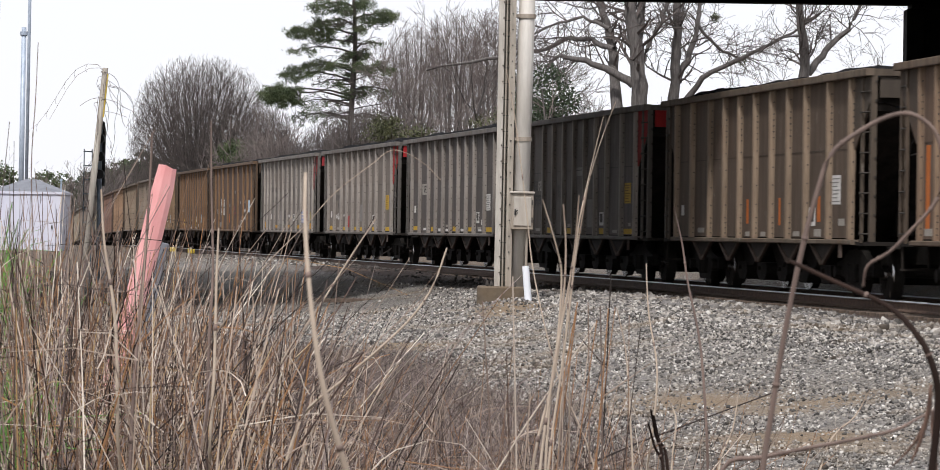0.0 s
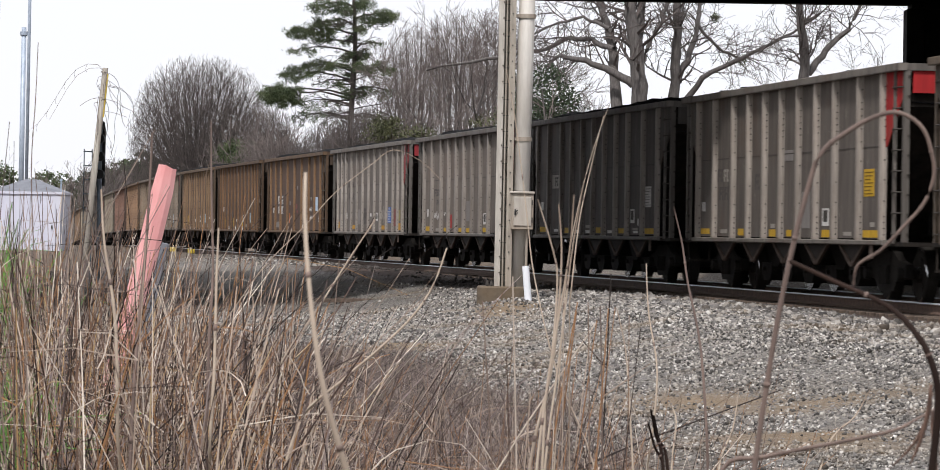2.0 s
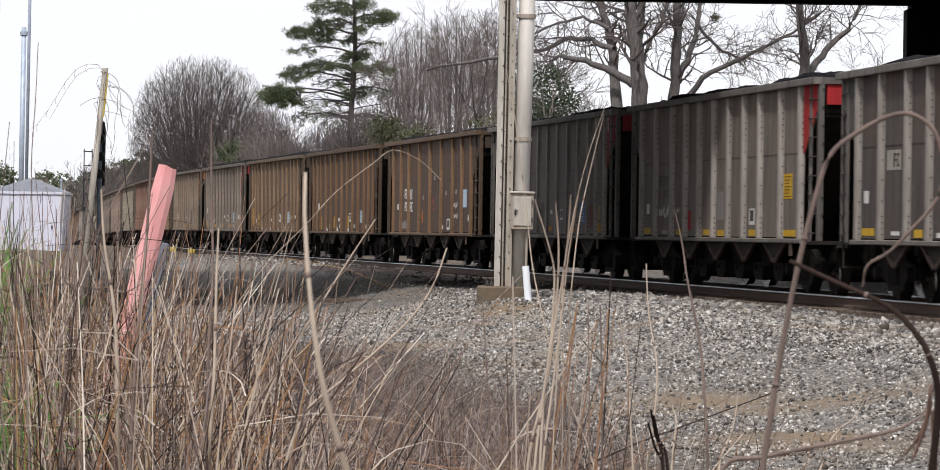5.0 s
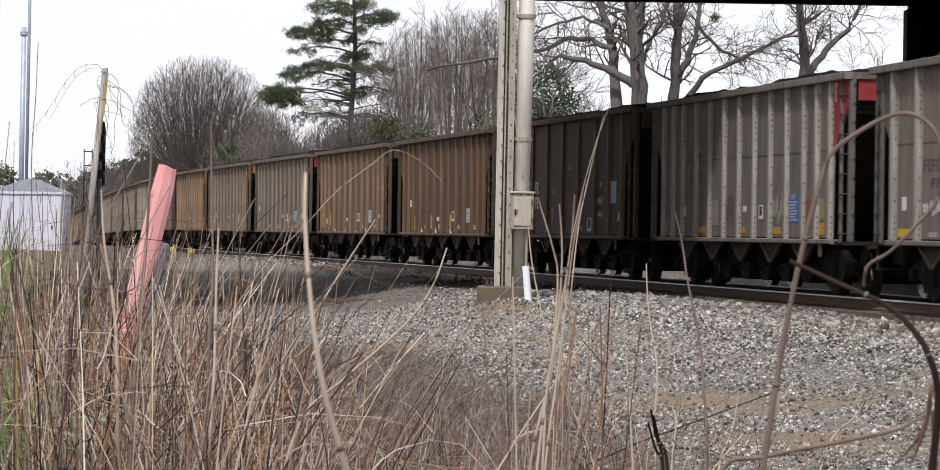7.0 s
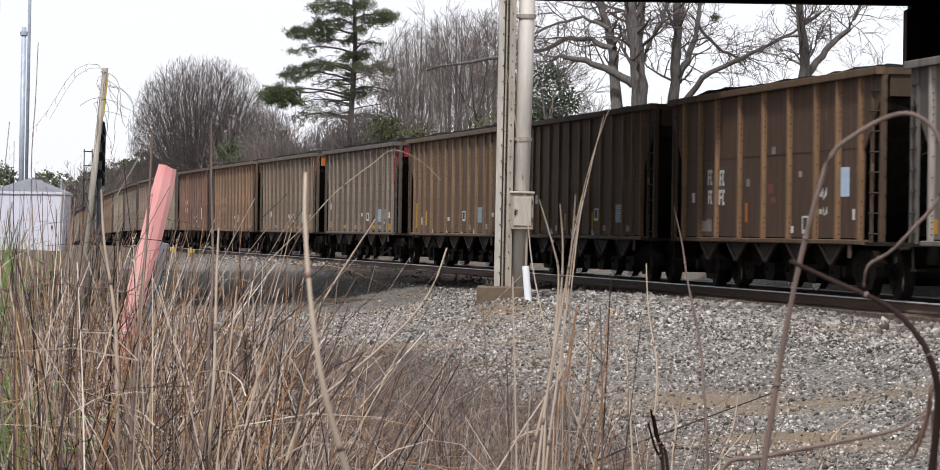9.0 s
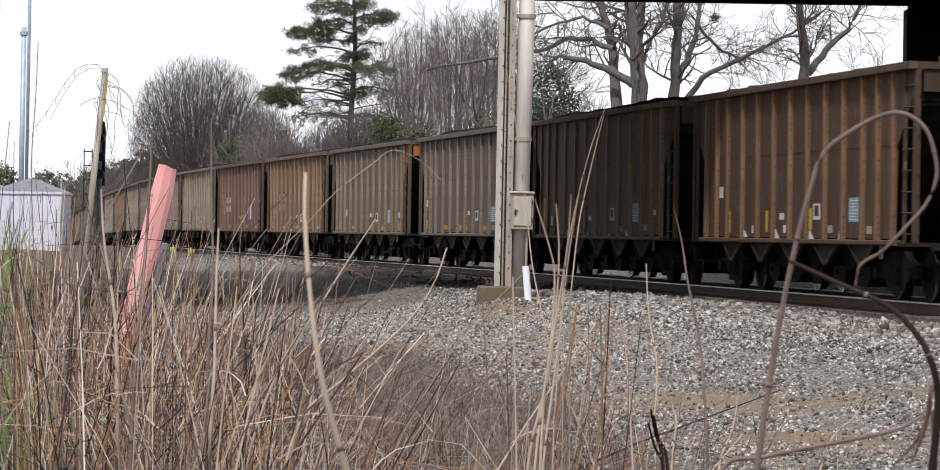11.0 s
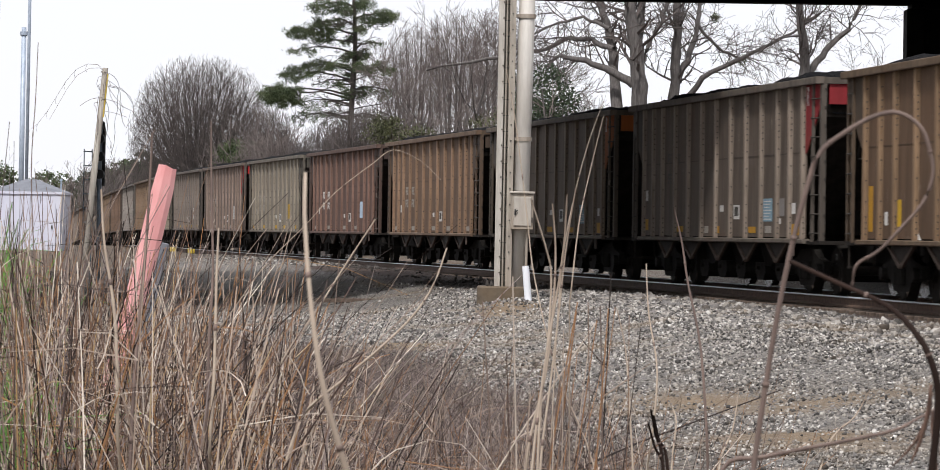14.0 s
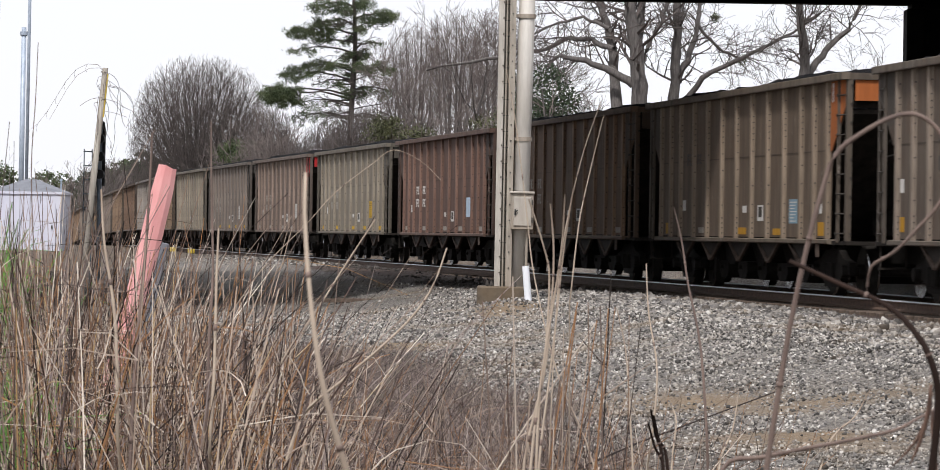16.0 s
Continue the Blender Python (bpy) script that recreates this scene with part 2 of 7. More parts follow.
def prism(bm, profile, axis, a, b):
    """A closed profile of two coordinates, swept along the axis from a to b."""
    def at(p, t):
        return {"x": (t, p[0], p[1]), "y": (p[0], t, p[1]), "z": (p[0], p[1], t)}[axis]
    va = [bm.verts.new(at(p, a)) for p in profile]
    vb = [bm.verts.new(at(p, b)) for p in profile]
    n = len(profile)
    bm.faces.new(va)
    bm.faces.new(vb[::-1])
    for i in range(n):
        bm.faces.new((va[i], vb[i], vb[(i + 1) % n], va[(i + 1) % n]))
    bmesh.ops.recalc_face_normals(bm, faces=bm.faces)
    return bm


def nb():
    return bmesh.new()


def tubes(paths, seg=4):
    """Vertices and faces of many thin tubes: each path is a list of (x, y, z, radius)."""
    verts, faces = [], []
    ring = [(math.cos(2 * math.pi * k / seg), math.sin(2 * math.pi * k / seg)) for k in range(seg)]
    for p in paths:
        base = len(verts)
        for i, (x, y, z, r) in enumerate(p):
            q0, q1 = p[max(0, i - 1)], p[min(len(p) - 1, i + 1)]
            dx, dy, dz = q1[0] - q0[0], q1[1] - q0[1], q1[2] - q0[2]
            L = math.sqrt(dx * dx + dy * dy + dz * dz) or 1.0
            dx, dy, dz = dx / L, dy / L, dz / L
            if abs(dz) < 0.9:
                ux, uy, uz = dy, -dx, 0.0
            else:
                ux, uy, uz = 0.0, dz, -dy
            k = math.sqrt(ux * ux + uy * uy + uz * uz) or 1.0
            ux, uy, uz = ux / k, uy / k, uz / k
            vx, vy, vz = dy * uz - dz * uy, dz * ux - dx * uz, dx * uy - dy * ux
            for c, s in ring:
                verts.append((x + r * (c * ux + s * vx), y + r * (c * uy + s * vy), z + r * (c * uz + s * vz)))
        for i in range(len(p) - 1):
            for k in range(seg):
                a, b = base + i * seg + k, base + i * seg + (k + 1) % seg
                faces.append((a, b, b + seg, a + seg))
    return verts, faces


# ---- the line of the track: a gentle double bend, falling away in the distance ----
PITCH, SPEED = 16.18, 8.994
_S = np.arange(-260.0, 520.0, 1.0)
_K = np.interp(_S, (-40, 30, 90, 140, 200), (0.783e-3, 0.625e-3, -1.031e-3, -0.013e-3, 0.0))
_K[_S < -40] = 0.0
_A = np.concatenate(([0.0], np.cumsum((_K[1:] + _K[:-1]) / 2)))
_A += 1.73435 - _A[260]
_X = np.concatenate(([0.0], np.cumsum((np.cos(_A[1:]) + np.cos(_A[:-1])) / 2)))
_Y = np.concatenate(([0.0], np.cumsum((np.sin(_A[1:]) + np.sin(_A[:-1])) / 2)))
_X += 3.839 - _X[260]
_Y += 66.4 - _Y[260]
HALF = 1.50


def line(s, side=0.0):
    """The rail head's level at s metres up the line; side: metres to the right of its centre, looking up the line."""
    a = float(np.interp(s, _S, _A))
    o = HALF + side
    z = -0.0005 * s - 0.648e-4 * max(0.0, min(s, 330.0) - 100.0) ** 2 - 0.6e-4 * 230 * max(0.0, s - 330.0)
    return Vector((float(np.interp(s, _S, _X)) + o * math.sin(a), float(np.interp(s, _S, _Y)) - o * math.cos(a), z)), a


def nearest_s(x, y):
    """The place along the line beside the points x, y (arrays), and their distance to the right of its centre."""
    cx, cy = _X + HALF * np.sin(_A), _Y - HALF * np.cos(_A)
    s = np.zeros_like(x)
    for _ in range(8):
        px, py, a = np.interp(s, _S, cx), np.interp(s, _S, cy), np.interp(s, _S, _A)
        s = np.clip(s + (x - px) * np.cos(a) + (y - py) * np.sin(a), -250, 500)
    px, py, a = np.interp(s, _S, cx), np.interp(s, _S, cy), np.interp(s, _S, _A)
    return s, (x - px) * np.sin(a) - (y - py) * np.cos(a)


def fall(s):
    return -0.0005 * s - 0.648e-4 * np.maximum(0.0, np.minimum(s, 330.0) - 100.0) ** 2 - 0.6e-4 * 230 * np.maximum(0.0, s - 330.0)


def ground_z(x, y):
    """Height of the ground: the ballast bed along the line, its shoulders, the flat beside it."""
    x, y = np.asarray(x, float), np.asarray(y, float)
    s, o = nearest_s(x, y)
    left = np.interp(-o, (0, 1.0, 1.45, 2.0, 3.0, 4.5, 6.5, 7.4, 8.6, 12.0, 16.0, 60.0), (-0.24, -0.24, -0.23, -0.22, -0.17, -0.09, -0.08, -0.28, -0.44, -0.53, -0.58, -0.75))
    right = np.interp(o, (0, 1.0, 1.7, 2.6, 4.5, 9.0, 20.0, 60.0), (-0.24, -0.24, -0.2, -0.3, -0.6, -0.35, 0.0, 1.0))
    pad = np.interp(-o, (0, 1.0, 1.45, 2.0, 3.2, 9.0, 14.0, 60.0), (-0.24, -0.24, -0.2, -0.14, -0.05, -0.02, -0.1, -0.7))
    bank = np.clip((o - 3.0) / 1.8, 0, 1) * np.clip((y - 58) / 6, 0, 1) * np.clip((118 - y) / 10, 0, 1)
    right = right + 0.95 * bank * bank * (3 - 2 * bank)
    u = np.clip((y - 69.0) / 24.0, 0, 1)
    left = left + (pad - left) * u * u * (3 - 2 * u)
    z = np.where(o < 0, left, right) + fall(s) * np.clip(1 - (np.abs(o) - 20) / 200, 0, 1)
    return z


def bumpy(x, y):
    return 0.035 * np.sin(0.9 * x + 0.4 * np.sin(0.33 * y)) * np.sin(0.55 * y + 1.0) + 0.02 * np.sin(2.3 * x + 1.1 * y) * np.sin(1.7 * y - 0.8 * x)


def ground_h(x, y):
    s, o = nearest_s(np.asarray(x, float), np.asarray(y, float))
    return ground_z(x, y) + bumpy(np.asarray(x, float), np.asarray(y, float)) * np.clip((np.abs(o) - 1.5) / 1.5, 0, 1)


def gz(x, y):
    return float(ground_h(np.array([x]), np.array([y]))[0])


def ground_material():
    m, n, l, b = nodes_of("gravel_ground")
    tc = n.new("ShaderNodeTexCoord")
    vor = n.new("ShaderNodeTexVoronoi")
    vor.inputs["Scale"].default_value = 42.0
    l.new(tc.outputs["Object"], vor.inputs["Vector"])
    grit = noise_tex(n, l, 60.0, 4.0, 0.7)
    patch = noise_tex(n, l, 0.22, 4.0, 0.6)
    dust = noise_tex(n, l, 0.5, 5.0, 0.65)
    stone = ramp(n, l, vor.outputs["Color"], [(0.15, (0.026, 0.024, 0.022)), (0.5, (0.135, 0.126, 0.114)), (0.85, (0.42, 0.395, 0.36))]).outputs["Color"]
    sand = ramp(n, l, grit.outputs["Fac"], [(0.32, (0.10, 0.086, 0.075)), (0.68, (0.36, 0.32, 0.28))]).outputs["Color"]
    col = mixed(n, l, ramp(n, l, patch.outputs["Fac"], [(0.4, (0.1,) * 3), (0.62, (0.5,) * 3)]).outputs["Color"], stone, sand)
    tan = ramp(n, l, dust.outputs["Fac"], [(0.54, (0, 0, 0)), (0.7, (0.5, 0.5, 0.5))]).outputs["Color"]
    col = mixed(n, l, tan, col, (0.25, 0.175, 0.10))
    sandy = n.new("ShaderNodeAttribute")
    sandy.attribute_name = "sand"
    col = mixed(n, l, sandy.outputs["Fac"], col, ramp(n, l, grit.outputs["Fac"], [(0.3, (0.13, 0.085, 0.045)), (0.7, (0.42, 0.29, 0.16))]).outputs["Color"])
    # turf and leaf litter away from the gravel
    at = n.new("ShaderNodeAttribute")
    at.attribute_name = "turf"
    litter = ramp(n, l, grit.outputs["Fac"], [(0.3, (0.045, 0.034, 0.027)), (0.7, (0.20, 0.15, 0.105))]).outputs["Color"]
    col = mixed(n, l, at.outputs["Fac"], col, litter)
    # coal dust and oil from trains along the bed, plus painted-in bridge shade
    oil_shade = n.new("ShaderNodeAttribute")
    oil_shade.attribute_name = "coal_dust_shade"
    col = mixed(n, l, oil_shade.outputs["Fac"], col, ramp(n, l, grit.outputs["Fac"], [(0.3, (0.02, 0.0125, 0.01)), (0.7, (0.088, 0.047, 0.031))]).outputs["Color"])
    l.new(col, b.inputs["Base Color"])
    b.inputs["Roughness"].default_value = 0.95
    add = n.new("ShaderNodeMath")
    add.operation = "ADD"
    l.new(vor.outputs["Distance"], add.inputs[0])
    l.new(grit.outputs["Fac"], add.inputs[1])
    bumped(n, l, b, add.outputs[0], 0.9, 0.04)
    return m


def turf_amount(x, y):
    """1 where dead turf covers the ground, 0 on bare gravel."""
    s, o = nearest_s(x, y)
    wob = 0.8 * np.sin(0.7 * y) + 0.6 * np.sin(1.9 * x + 0.5 * y)
    # the weedy verge beside the camera, its edge running from lower right to far left
    edge = np.interp(y, (0, 24, 30, 35, 40, 45, 52, 70), (3.0, 0.95, 0.6, 0.27, -0.6, -2.6, -5.2, -9.0))
    verge = np.clip((edge - x + 0.25 * wob) / 1.0 + 0.5, 0, 1)
    beyond = np.clip((o - 3.4) / 1.2, 0, 1)
    far = np.clip((y - 190) / 40, 0, 1) * np.clip((np.abs(o) - 4) / 4, 0, 1)
    lawn = np.clip((-o - 13.5) / 4, 0, 1)
    return np.clip(np.maximum.reduce([verge, beyond, far, lawn]), 0, 1)


def dust_amount(x, y):
    """1 where tan sand lies over the gravel: a wheel-worn patch, a spill round the mast's foot, a trodden line."""
    out = np.zeros_like(x)
    for cx, cy, rx, ry in ((1.75, 29.6, 1.1, 1.5), (2.9, 28.2, 0.9, 0.9), (0.55, 52.6, 0.9, 3.0), (-0.9, 43.0, 0.7, 2.2), (0.6, 38.0, 0.5, 1.6), (2.2, 24.0, 0.9, 0.8)):
        out = np.maximum(out, np.exp(-((x - cx) / rx) ** 2 - ((y - cy) / ry) ** 2))
    return np.clip(1.25 * out * (0.75 + 0.35 * np.sin(3.1 * x + 1.3 * y) * np.sin(1.1 * y)), 0, 1)


def soot_shade_amount(x, y):
    """Coal dust and rust from the trains, thick on the bed, thinning out over the shoulder; spread wide round the
    bridge to paint in its shade.
    """
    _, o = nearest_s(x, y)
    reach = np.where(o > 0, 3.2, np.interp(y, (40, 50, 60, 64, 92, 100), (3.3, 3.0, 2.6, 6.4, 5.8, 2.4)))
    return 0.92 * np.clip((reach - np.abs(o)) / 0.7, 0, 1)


def build_ground():
    xs = np.concatenate((-np.geomspace(30, 2500, 14)[::-1], np.arange(-28, 24, 0.5), np.geomspace(24, 2500, 14)))
    ys = np.concatenate(([-2000, -600, -150, -40, -10, 0, 6], np.arange(10, 130, 0.6), np.arange(130, 330, 3.0), np.geomspace(335, 4000, 14)))
    gx, gy = np.meshgrid(xs, ys)
    z = ground_h(gx.ravel(), gy.ravel())
    nx, ny = len(xs), len(ys)
    verts = np.column_stack((gx.ravel(), gy.ravel(), z)).tolist()
    faces = [(j * nx + i, j * nx + i + 1, (j + 1) * nx + i + 1, (j + 1) * nx + i) for j in range(ny - 1) for i in range(nx - 1)]
    me = from_arrays("ground", verts, faces, ground_material(), True)
    at = me.attributes.new("turf", "FLOAT", "POINT")
    at.data.foreach_set("value", turf_amount(gx.ravel(), gy.ravel()).astype(np.float32))
    oil_shade = me.attributes.new("coal_dust_shade", "FLOAT", "POINT")
    oil_shade.data.foreach_set("value", soot_shade_amount(gx.ravel(), gy.ravel()).astype(np.float32))
    sand = me.attributes.new("sand", "FLOAT", "POINT")
    sand.data.foreach_set("value", (0.8 * dust_amount(gx.ravel(), gy.ravel())).astype(np.float32))
    return tagged(new("ground", me), "grey ballast gravel ground with tan dust and dead turf", "ground", kind="structure")


build_ground()


def strip(name, profile, s0, s1, step, material, label, category):
    """A long piece with one cross-section (side, height) laid along the line."""
    verts, faces, n = [], [], len(profile)
    ss = np.arange(s0, s1 + 0.01, step)
    for s in ss:
        for o, h in profile:
            p, a = line(s, o)
            verts.append((p.x, p.y, p.z + h))
    for i in range(len(ss) - 1):
        for k in range(n):
            a, b = i * n + k, i * n + (k + 1) % n
            faces.append((a, b, b + n, a + n))
    me = from_arrays(name, verts, faces, material)
    return tagged(new(name, me), label, category, kind="structure")


def rail(o):
    web = [(-0.07, -0.172), (0.07, -0.172), (0.07, -0.155), (0.012, -0.13), (0.012, -0.045), (0.036, -0.035), (0.036, -0.006), (-0.036, -0.006), (-0.036, -0.035), (-0.012, -0.045), (-0.012, -0.13), (-0.07, -0.155)]
    r = strip("rail", [(o + a, h) for a, h in web], -120, 420, 2.0, M["rail_side"], "rusty steel rail with a polished head, spiked to wooden ties", "rail")
    head = strip("rail_head", [(o - 0.0385, -0.02), (o + 0.0385, -0.02), (o + 0.037, -0.005), (o + 0.028, 0.0), (o - 0.028, 0.0), (o - 0.037, -0.005)], -120, 420, 2.0, M["rail_head"], "polished running surface", "rail")
    head.parent = r
    for key in ("category", "kind"):
        del head[key]
    return r


rail(-0.753)
rail(0.753)


def ties():
    bm = nb()
    box(bm, -1.3, 1.3, -0.115, 0.115, -0.18, 0.0, 0.012)
    me = shared("tie", bm, M["tie"])
    bed = tagged(new("track_bed"), "weathered wooden crossties bedded in ballast", "crossties", kind="structure")
    rnd = random.Random(4)
    for i in range(230):
        s = -20 + i * 0.53
        p, a = line(s, rnd.uniform(-0.03, 0.03))
        t = new("tie", me)
        t.parent = bed
        t.matrix_basis = Matrix.Translation(p + Vector((0, 0, -0.174 - rnd.uniform(0, 0.012)))) @ Matrix.Rotation(a - math.pi / 2 + rnd.uniform(-0.012, 0.012), 4, "Z")
    verts, faces = [], []
    for i in range(430):
        s = -20 + (230 + i) * 0.53
        p, a = line(s)
        u = Vector((math.sin(a), -math.cos(a), 0))
        v = Vector((math.cos(a), math.sin(a), 0))
        b0 = len(verts)
        for z in (-0.36, -0.176):
            for du, dv in ((-1.3, -0.115), (1.3, -0.115), (1.3, 0.115), (-1.3, 0.115)):
                q = p + u * du + v * dv
                verts.append((q.x, q.y, p.z + z))
        faces += [tuple(b0 + k for k in f) for f in ((4, 5, 6, 7), (0, 1, 5, 4), (1, 2, 6, 5), (2, 3, 7, 6), (3, 0, 4, 7))]
    far = new("far_ties", from_arrays("far_ties", verts, faces, M["tie"]))
    far.parent = bed
    tagged(far, "", kind="stuff")


ties()


# ---- the train: loaded coal hoppers ----
SILL, TOP, BODY, CHORD = 0.90, 3.54, 6.62, 7.33
R_WHEEL = 0.42


def side_sheet_mesh():
    """One side sheet, cut away at its lower corners where the end sheets slope in."""
    bm = nb()
    w = HALF - 0.075
    prism(bm, [(-6.3, 0.95), (6.3, 0.95), (6.34, 2.3), (7.2, 3.0), (7.2, TOP - 0.1), (-7.2, TOP - 0.1), (-7.2, 3.0), (-6.34, 2.3)], "y", w, w - 0.02)
    return bm


def end_sheet_mesh():
    """The sloping sheet at one end."""
    bm = nb()
    w = HALF - 0.1
    prism(bm, [(7.12, TOP - 0.12), (7.12, 2.9), (4.3, 0.96), (4.3, 1.0), (7.09, 2.93), (7.09, TOP - 0.12)], "y", -w, w)
    return bm


def floor_mesh():
    bm = nb()
    w = HALF - 0.1
    box(bm, -4.3, 4.3, -w, w, 0.94, 0.96)
    return bm


def post_mesh(depth):
    """A flared side post standing out from the sheet, with a riveted flange."""
    bm = nb()
    y = HALF - 0.075
    z0, z1 = SILL + 0.03, TOP - 0.11
    prism(bm, [(-0.07, y), (-0.056, y + depth), (0.056, y + depth), (0.07, y)], "z", z0, z1)
    box(bm, 0.0705, 0.13, y, y + 0.012, z0, z1)
    n = len(bm.faces)
    for z in (1.0, 1.09, 1.18, 1.27, 1.5, 1.82, 2.12, 2.42, 2.62, 2.72, 2.82, 2.92, 3.02, 3.22):
        box(bm, 0.072, 0.1, y + 0.010, y + 0.026, z, z + 0.024)
    bm.faces.ensure_lookup_table()
    for f in bm.faces[n:]:
        f.material_index = 1
    return bm


def chord_mesh():
    bm = nb()
    prism(bm, [(HALF - 0.085, TOP - 0.11), (HALF + 0.045, TOP - 0.115), (HALF + 0.05, TOP - 0.1), (HALF + 0.05, TOP - 0.01), (HALF + 0.04, TOP), (HALF - 0.1, TOP)], "x", -CHORD, CHORD)
    for x in (-4.9, 0.0, 4.9):
        box(bm, x - 0.01, x + 0.01, HALF + 0.05, HALF + 0.056, TOP - 0.1, TOP - 0.012)
    return bm


def sill_mesh():
    bm = nb()
    prism(bm, [(HALF - 0.12, SILL - 0.05), (HALF - 0.005, SILL - 0.05), (HALF + 0.015, SILL - 0.035), (HALF + 0.015, SILL + 0.015), (HALF - 0.02, SILL + 0.03), (HALF - 0.12, SILL + 0.03)], "x", -6.45, 6.45)
    return bm


def coal_mesh(seed):
    """A heaped load with two rounded crests."""
    r = random.Random(seed)
    nx, ny = 84, 14
    ph = [r.uniform(0, 6.28) for _ in range(6)]
    top = 0.15 + r.uniform(-0.06, 0.08)
    verts, faces = [], []
    for i in range(nx + 1):
        u = i / nx
        x = -CHORD + 0.18 + u * 2 * (CHORD - 0.18)
        for j in range(ny + 1):
            v = j / ny * 2 - 1
            end = min(1.0, min(u, 1 - u) * 8)
            crest = 0.8 + 0.2 * math.sin(2 * math.pi * u * 1.5 + ph[0]) + 0.07 * math.sin(19 * u + ph[1])
            h = 0.045 * end + top * crest * end * (1 - v * v) ** 0.6 + 0.035 * math.sin(40 * u + 5 * v + ph[2]) * math.sin(9 * v + 23 * u + ph[3]) + r.uniform(-0.06, 0.06)
            verts.append((x, v * (HALF - 0.11), TOP - 0.07 + max(h, -0.02) - (0.5 * (1 - end) ** 2)))
    for i in range(nx):
        for j in range(ny):
            a = i * (ny + 1) + j
            faces.append((a, a + ny + 1, a + ny + 2, a + 1))
    return verts, faces


def chute_plate_mesh():
    """The pointed outer plate of one hopper bay, edged with flanges."""
    bm = nb()
    y, w, tip = HALF - 0.13, 0.76, 0.52
    prism(bm, [(-w, SILL - 0.05), (w, SILL - 0.05), (0.05, tip), (-0.05, tip)], "y", y - 0.03, y)
    n = len(bm.faces)
    for sx in (-1, 1):
        prism(bm, [(sx * w, SILL - 0.05), (sx * (w - 0.1), SILL - 0.05), (sx * 0.0, tip + 0.045), (sx * 0.06, tip - 0.01)], "y", y + 0.001, y + 0.035)
    bm.faces.ensure_lookup_table()
    for f in bm.faces[n:]:
        f.material_index = 1
    return bm


def chute_mesh():
    """The body of one bay, narrowing to its door."""
    bm = nb()
    prism(bm, [(-0.7, SILL - 0.06), (0.7, SILL - 0.06), (0.2, 0.44), (-0.2, 0.44)], "y", -0.98, 0.98)
    return bm


def gate_mesh():
    """A discharge door with its latch gear."""
    bm = nb()
    for y0, y1 in ((-0.95, -0.2), (0.2, 0.95)):
        prism(bm, [(-0.34, 0.5), (0.34, 0.5), (0.36, 0.32), (0.2, 0.19), (-0.2, 0.19), (-0.36, 0.32)], "y", y0, y1)
    rod(bm, (-0.1, -1.0, 0.4), (-0.1, 1.0, 0.4), 0.04, 0.04, 8)
    return bm


def wheelset_mesh():
    bm = nb()
    for sy in (-1, 1):
        rod(bm, (0, sy * 0.69, 0), (0, sy * 0.825, 0), R_WHEEL, R_WHEEL - 0.012, 28)
        rod(bm, (0, sy * 0.665, 0), (0, sy * 0.69, 0), R_WHEEL + 0.026, R_WHEEL + 0.026, 28)
        for k in range(3):
            a = 2.094 * k
            box(bm, math.cos(a) * 0.22 - 0.05, math.cos(a) * 0.22 + 0.05, sy * 0.83 - 0.008, sy * 0.83 + 0.008, math.sin(a) * 0.22 - 0.05, math.sin(a) * 0.22 + 0.05)
        rod(bm, (0, sy * 0.8, 0), (0, sy * 0.9, 0), 0.13, 0.12, 12)
        n = len(bm.faces)
        bmesh.ops.create_cone(bm, cap_ends=False, segments=28, radius1=R_WHEEL - 0.004, radius2=R_WHEEL - 0.03, depth=0.02, matrix=Matrix.Translation((0, sy * 0.836, 0)) @ Matrix.Rotation(-sy * math.pi / 2, 4, "X"))
        bm.faces.ensure_lookup_table()
        for f in bm.faces[n:]:
            f.material_index = 1
    rod(bm, (0, -1.1, 0), (0, 1.1, 0), 0.08, 0.08, 10)
    return bm


def frame_mesh():
    """A cast side frame with spring nest and axle boxes."""
    bm = nb()
    y0, y1 = 0.98, 1.1
    prism(bm, [(-1.08, 0.36), (-0.74, 0.36), (-0.55, 0.3), (-0.42, 0.16), (0.42, 0.16), (0.55, 0.3), (0.74, 0.36), (1.08, 0.36), (1.08, 0.56), (0.7, 0.62), (0.4, 0.76), (-0.4, 0.76), (-0.7, 0.62), (-1.08, 0.56)], "y", y0, y1)
    for x in (-0.15, 0.0, 0.15):
        rod(bm, (x, 1.12, 0.26), (x, 1.12, 0.55), 0.06, 0.06, 8)
    for x in (-0.89, 0.89):
        rod(bm, (x, 1.1, R_WHEEL), (x, 1.19, R_WHEEL), 0.11, 0.1, 12)
    return bm


def rung_mesh():
    """A grab iron from the stile to the corner post."""
    bm = nb()
    rod(bm, (6.86, HALF - 0.012, 0), (7.25, HALF - 0.05, 0), 0.011, 0.011, 6)
    return bm


def stile_mesh():
    """The upright beside the last post, to which the grab irons are bolted."""
    bm = nb()
    box(bm, 6.82, 6.89, HALF - 0.072, HALF - 0.028, SILL - 0.02, TOP - 0.1)
    n = len(bm.faces)
    for k in range(8):
        box(bm, 6.84, 6.875, HALF - 0.03, HALF - 0.008, SILL + 0.1 + k * 0.31, SILL + 0.14 + k * 0.31)
    bm.faces.ensure_lookup_table()
    for f in bm.faces[n:]:
        f.material_index = 1
    return bm


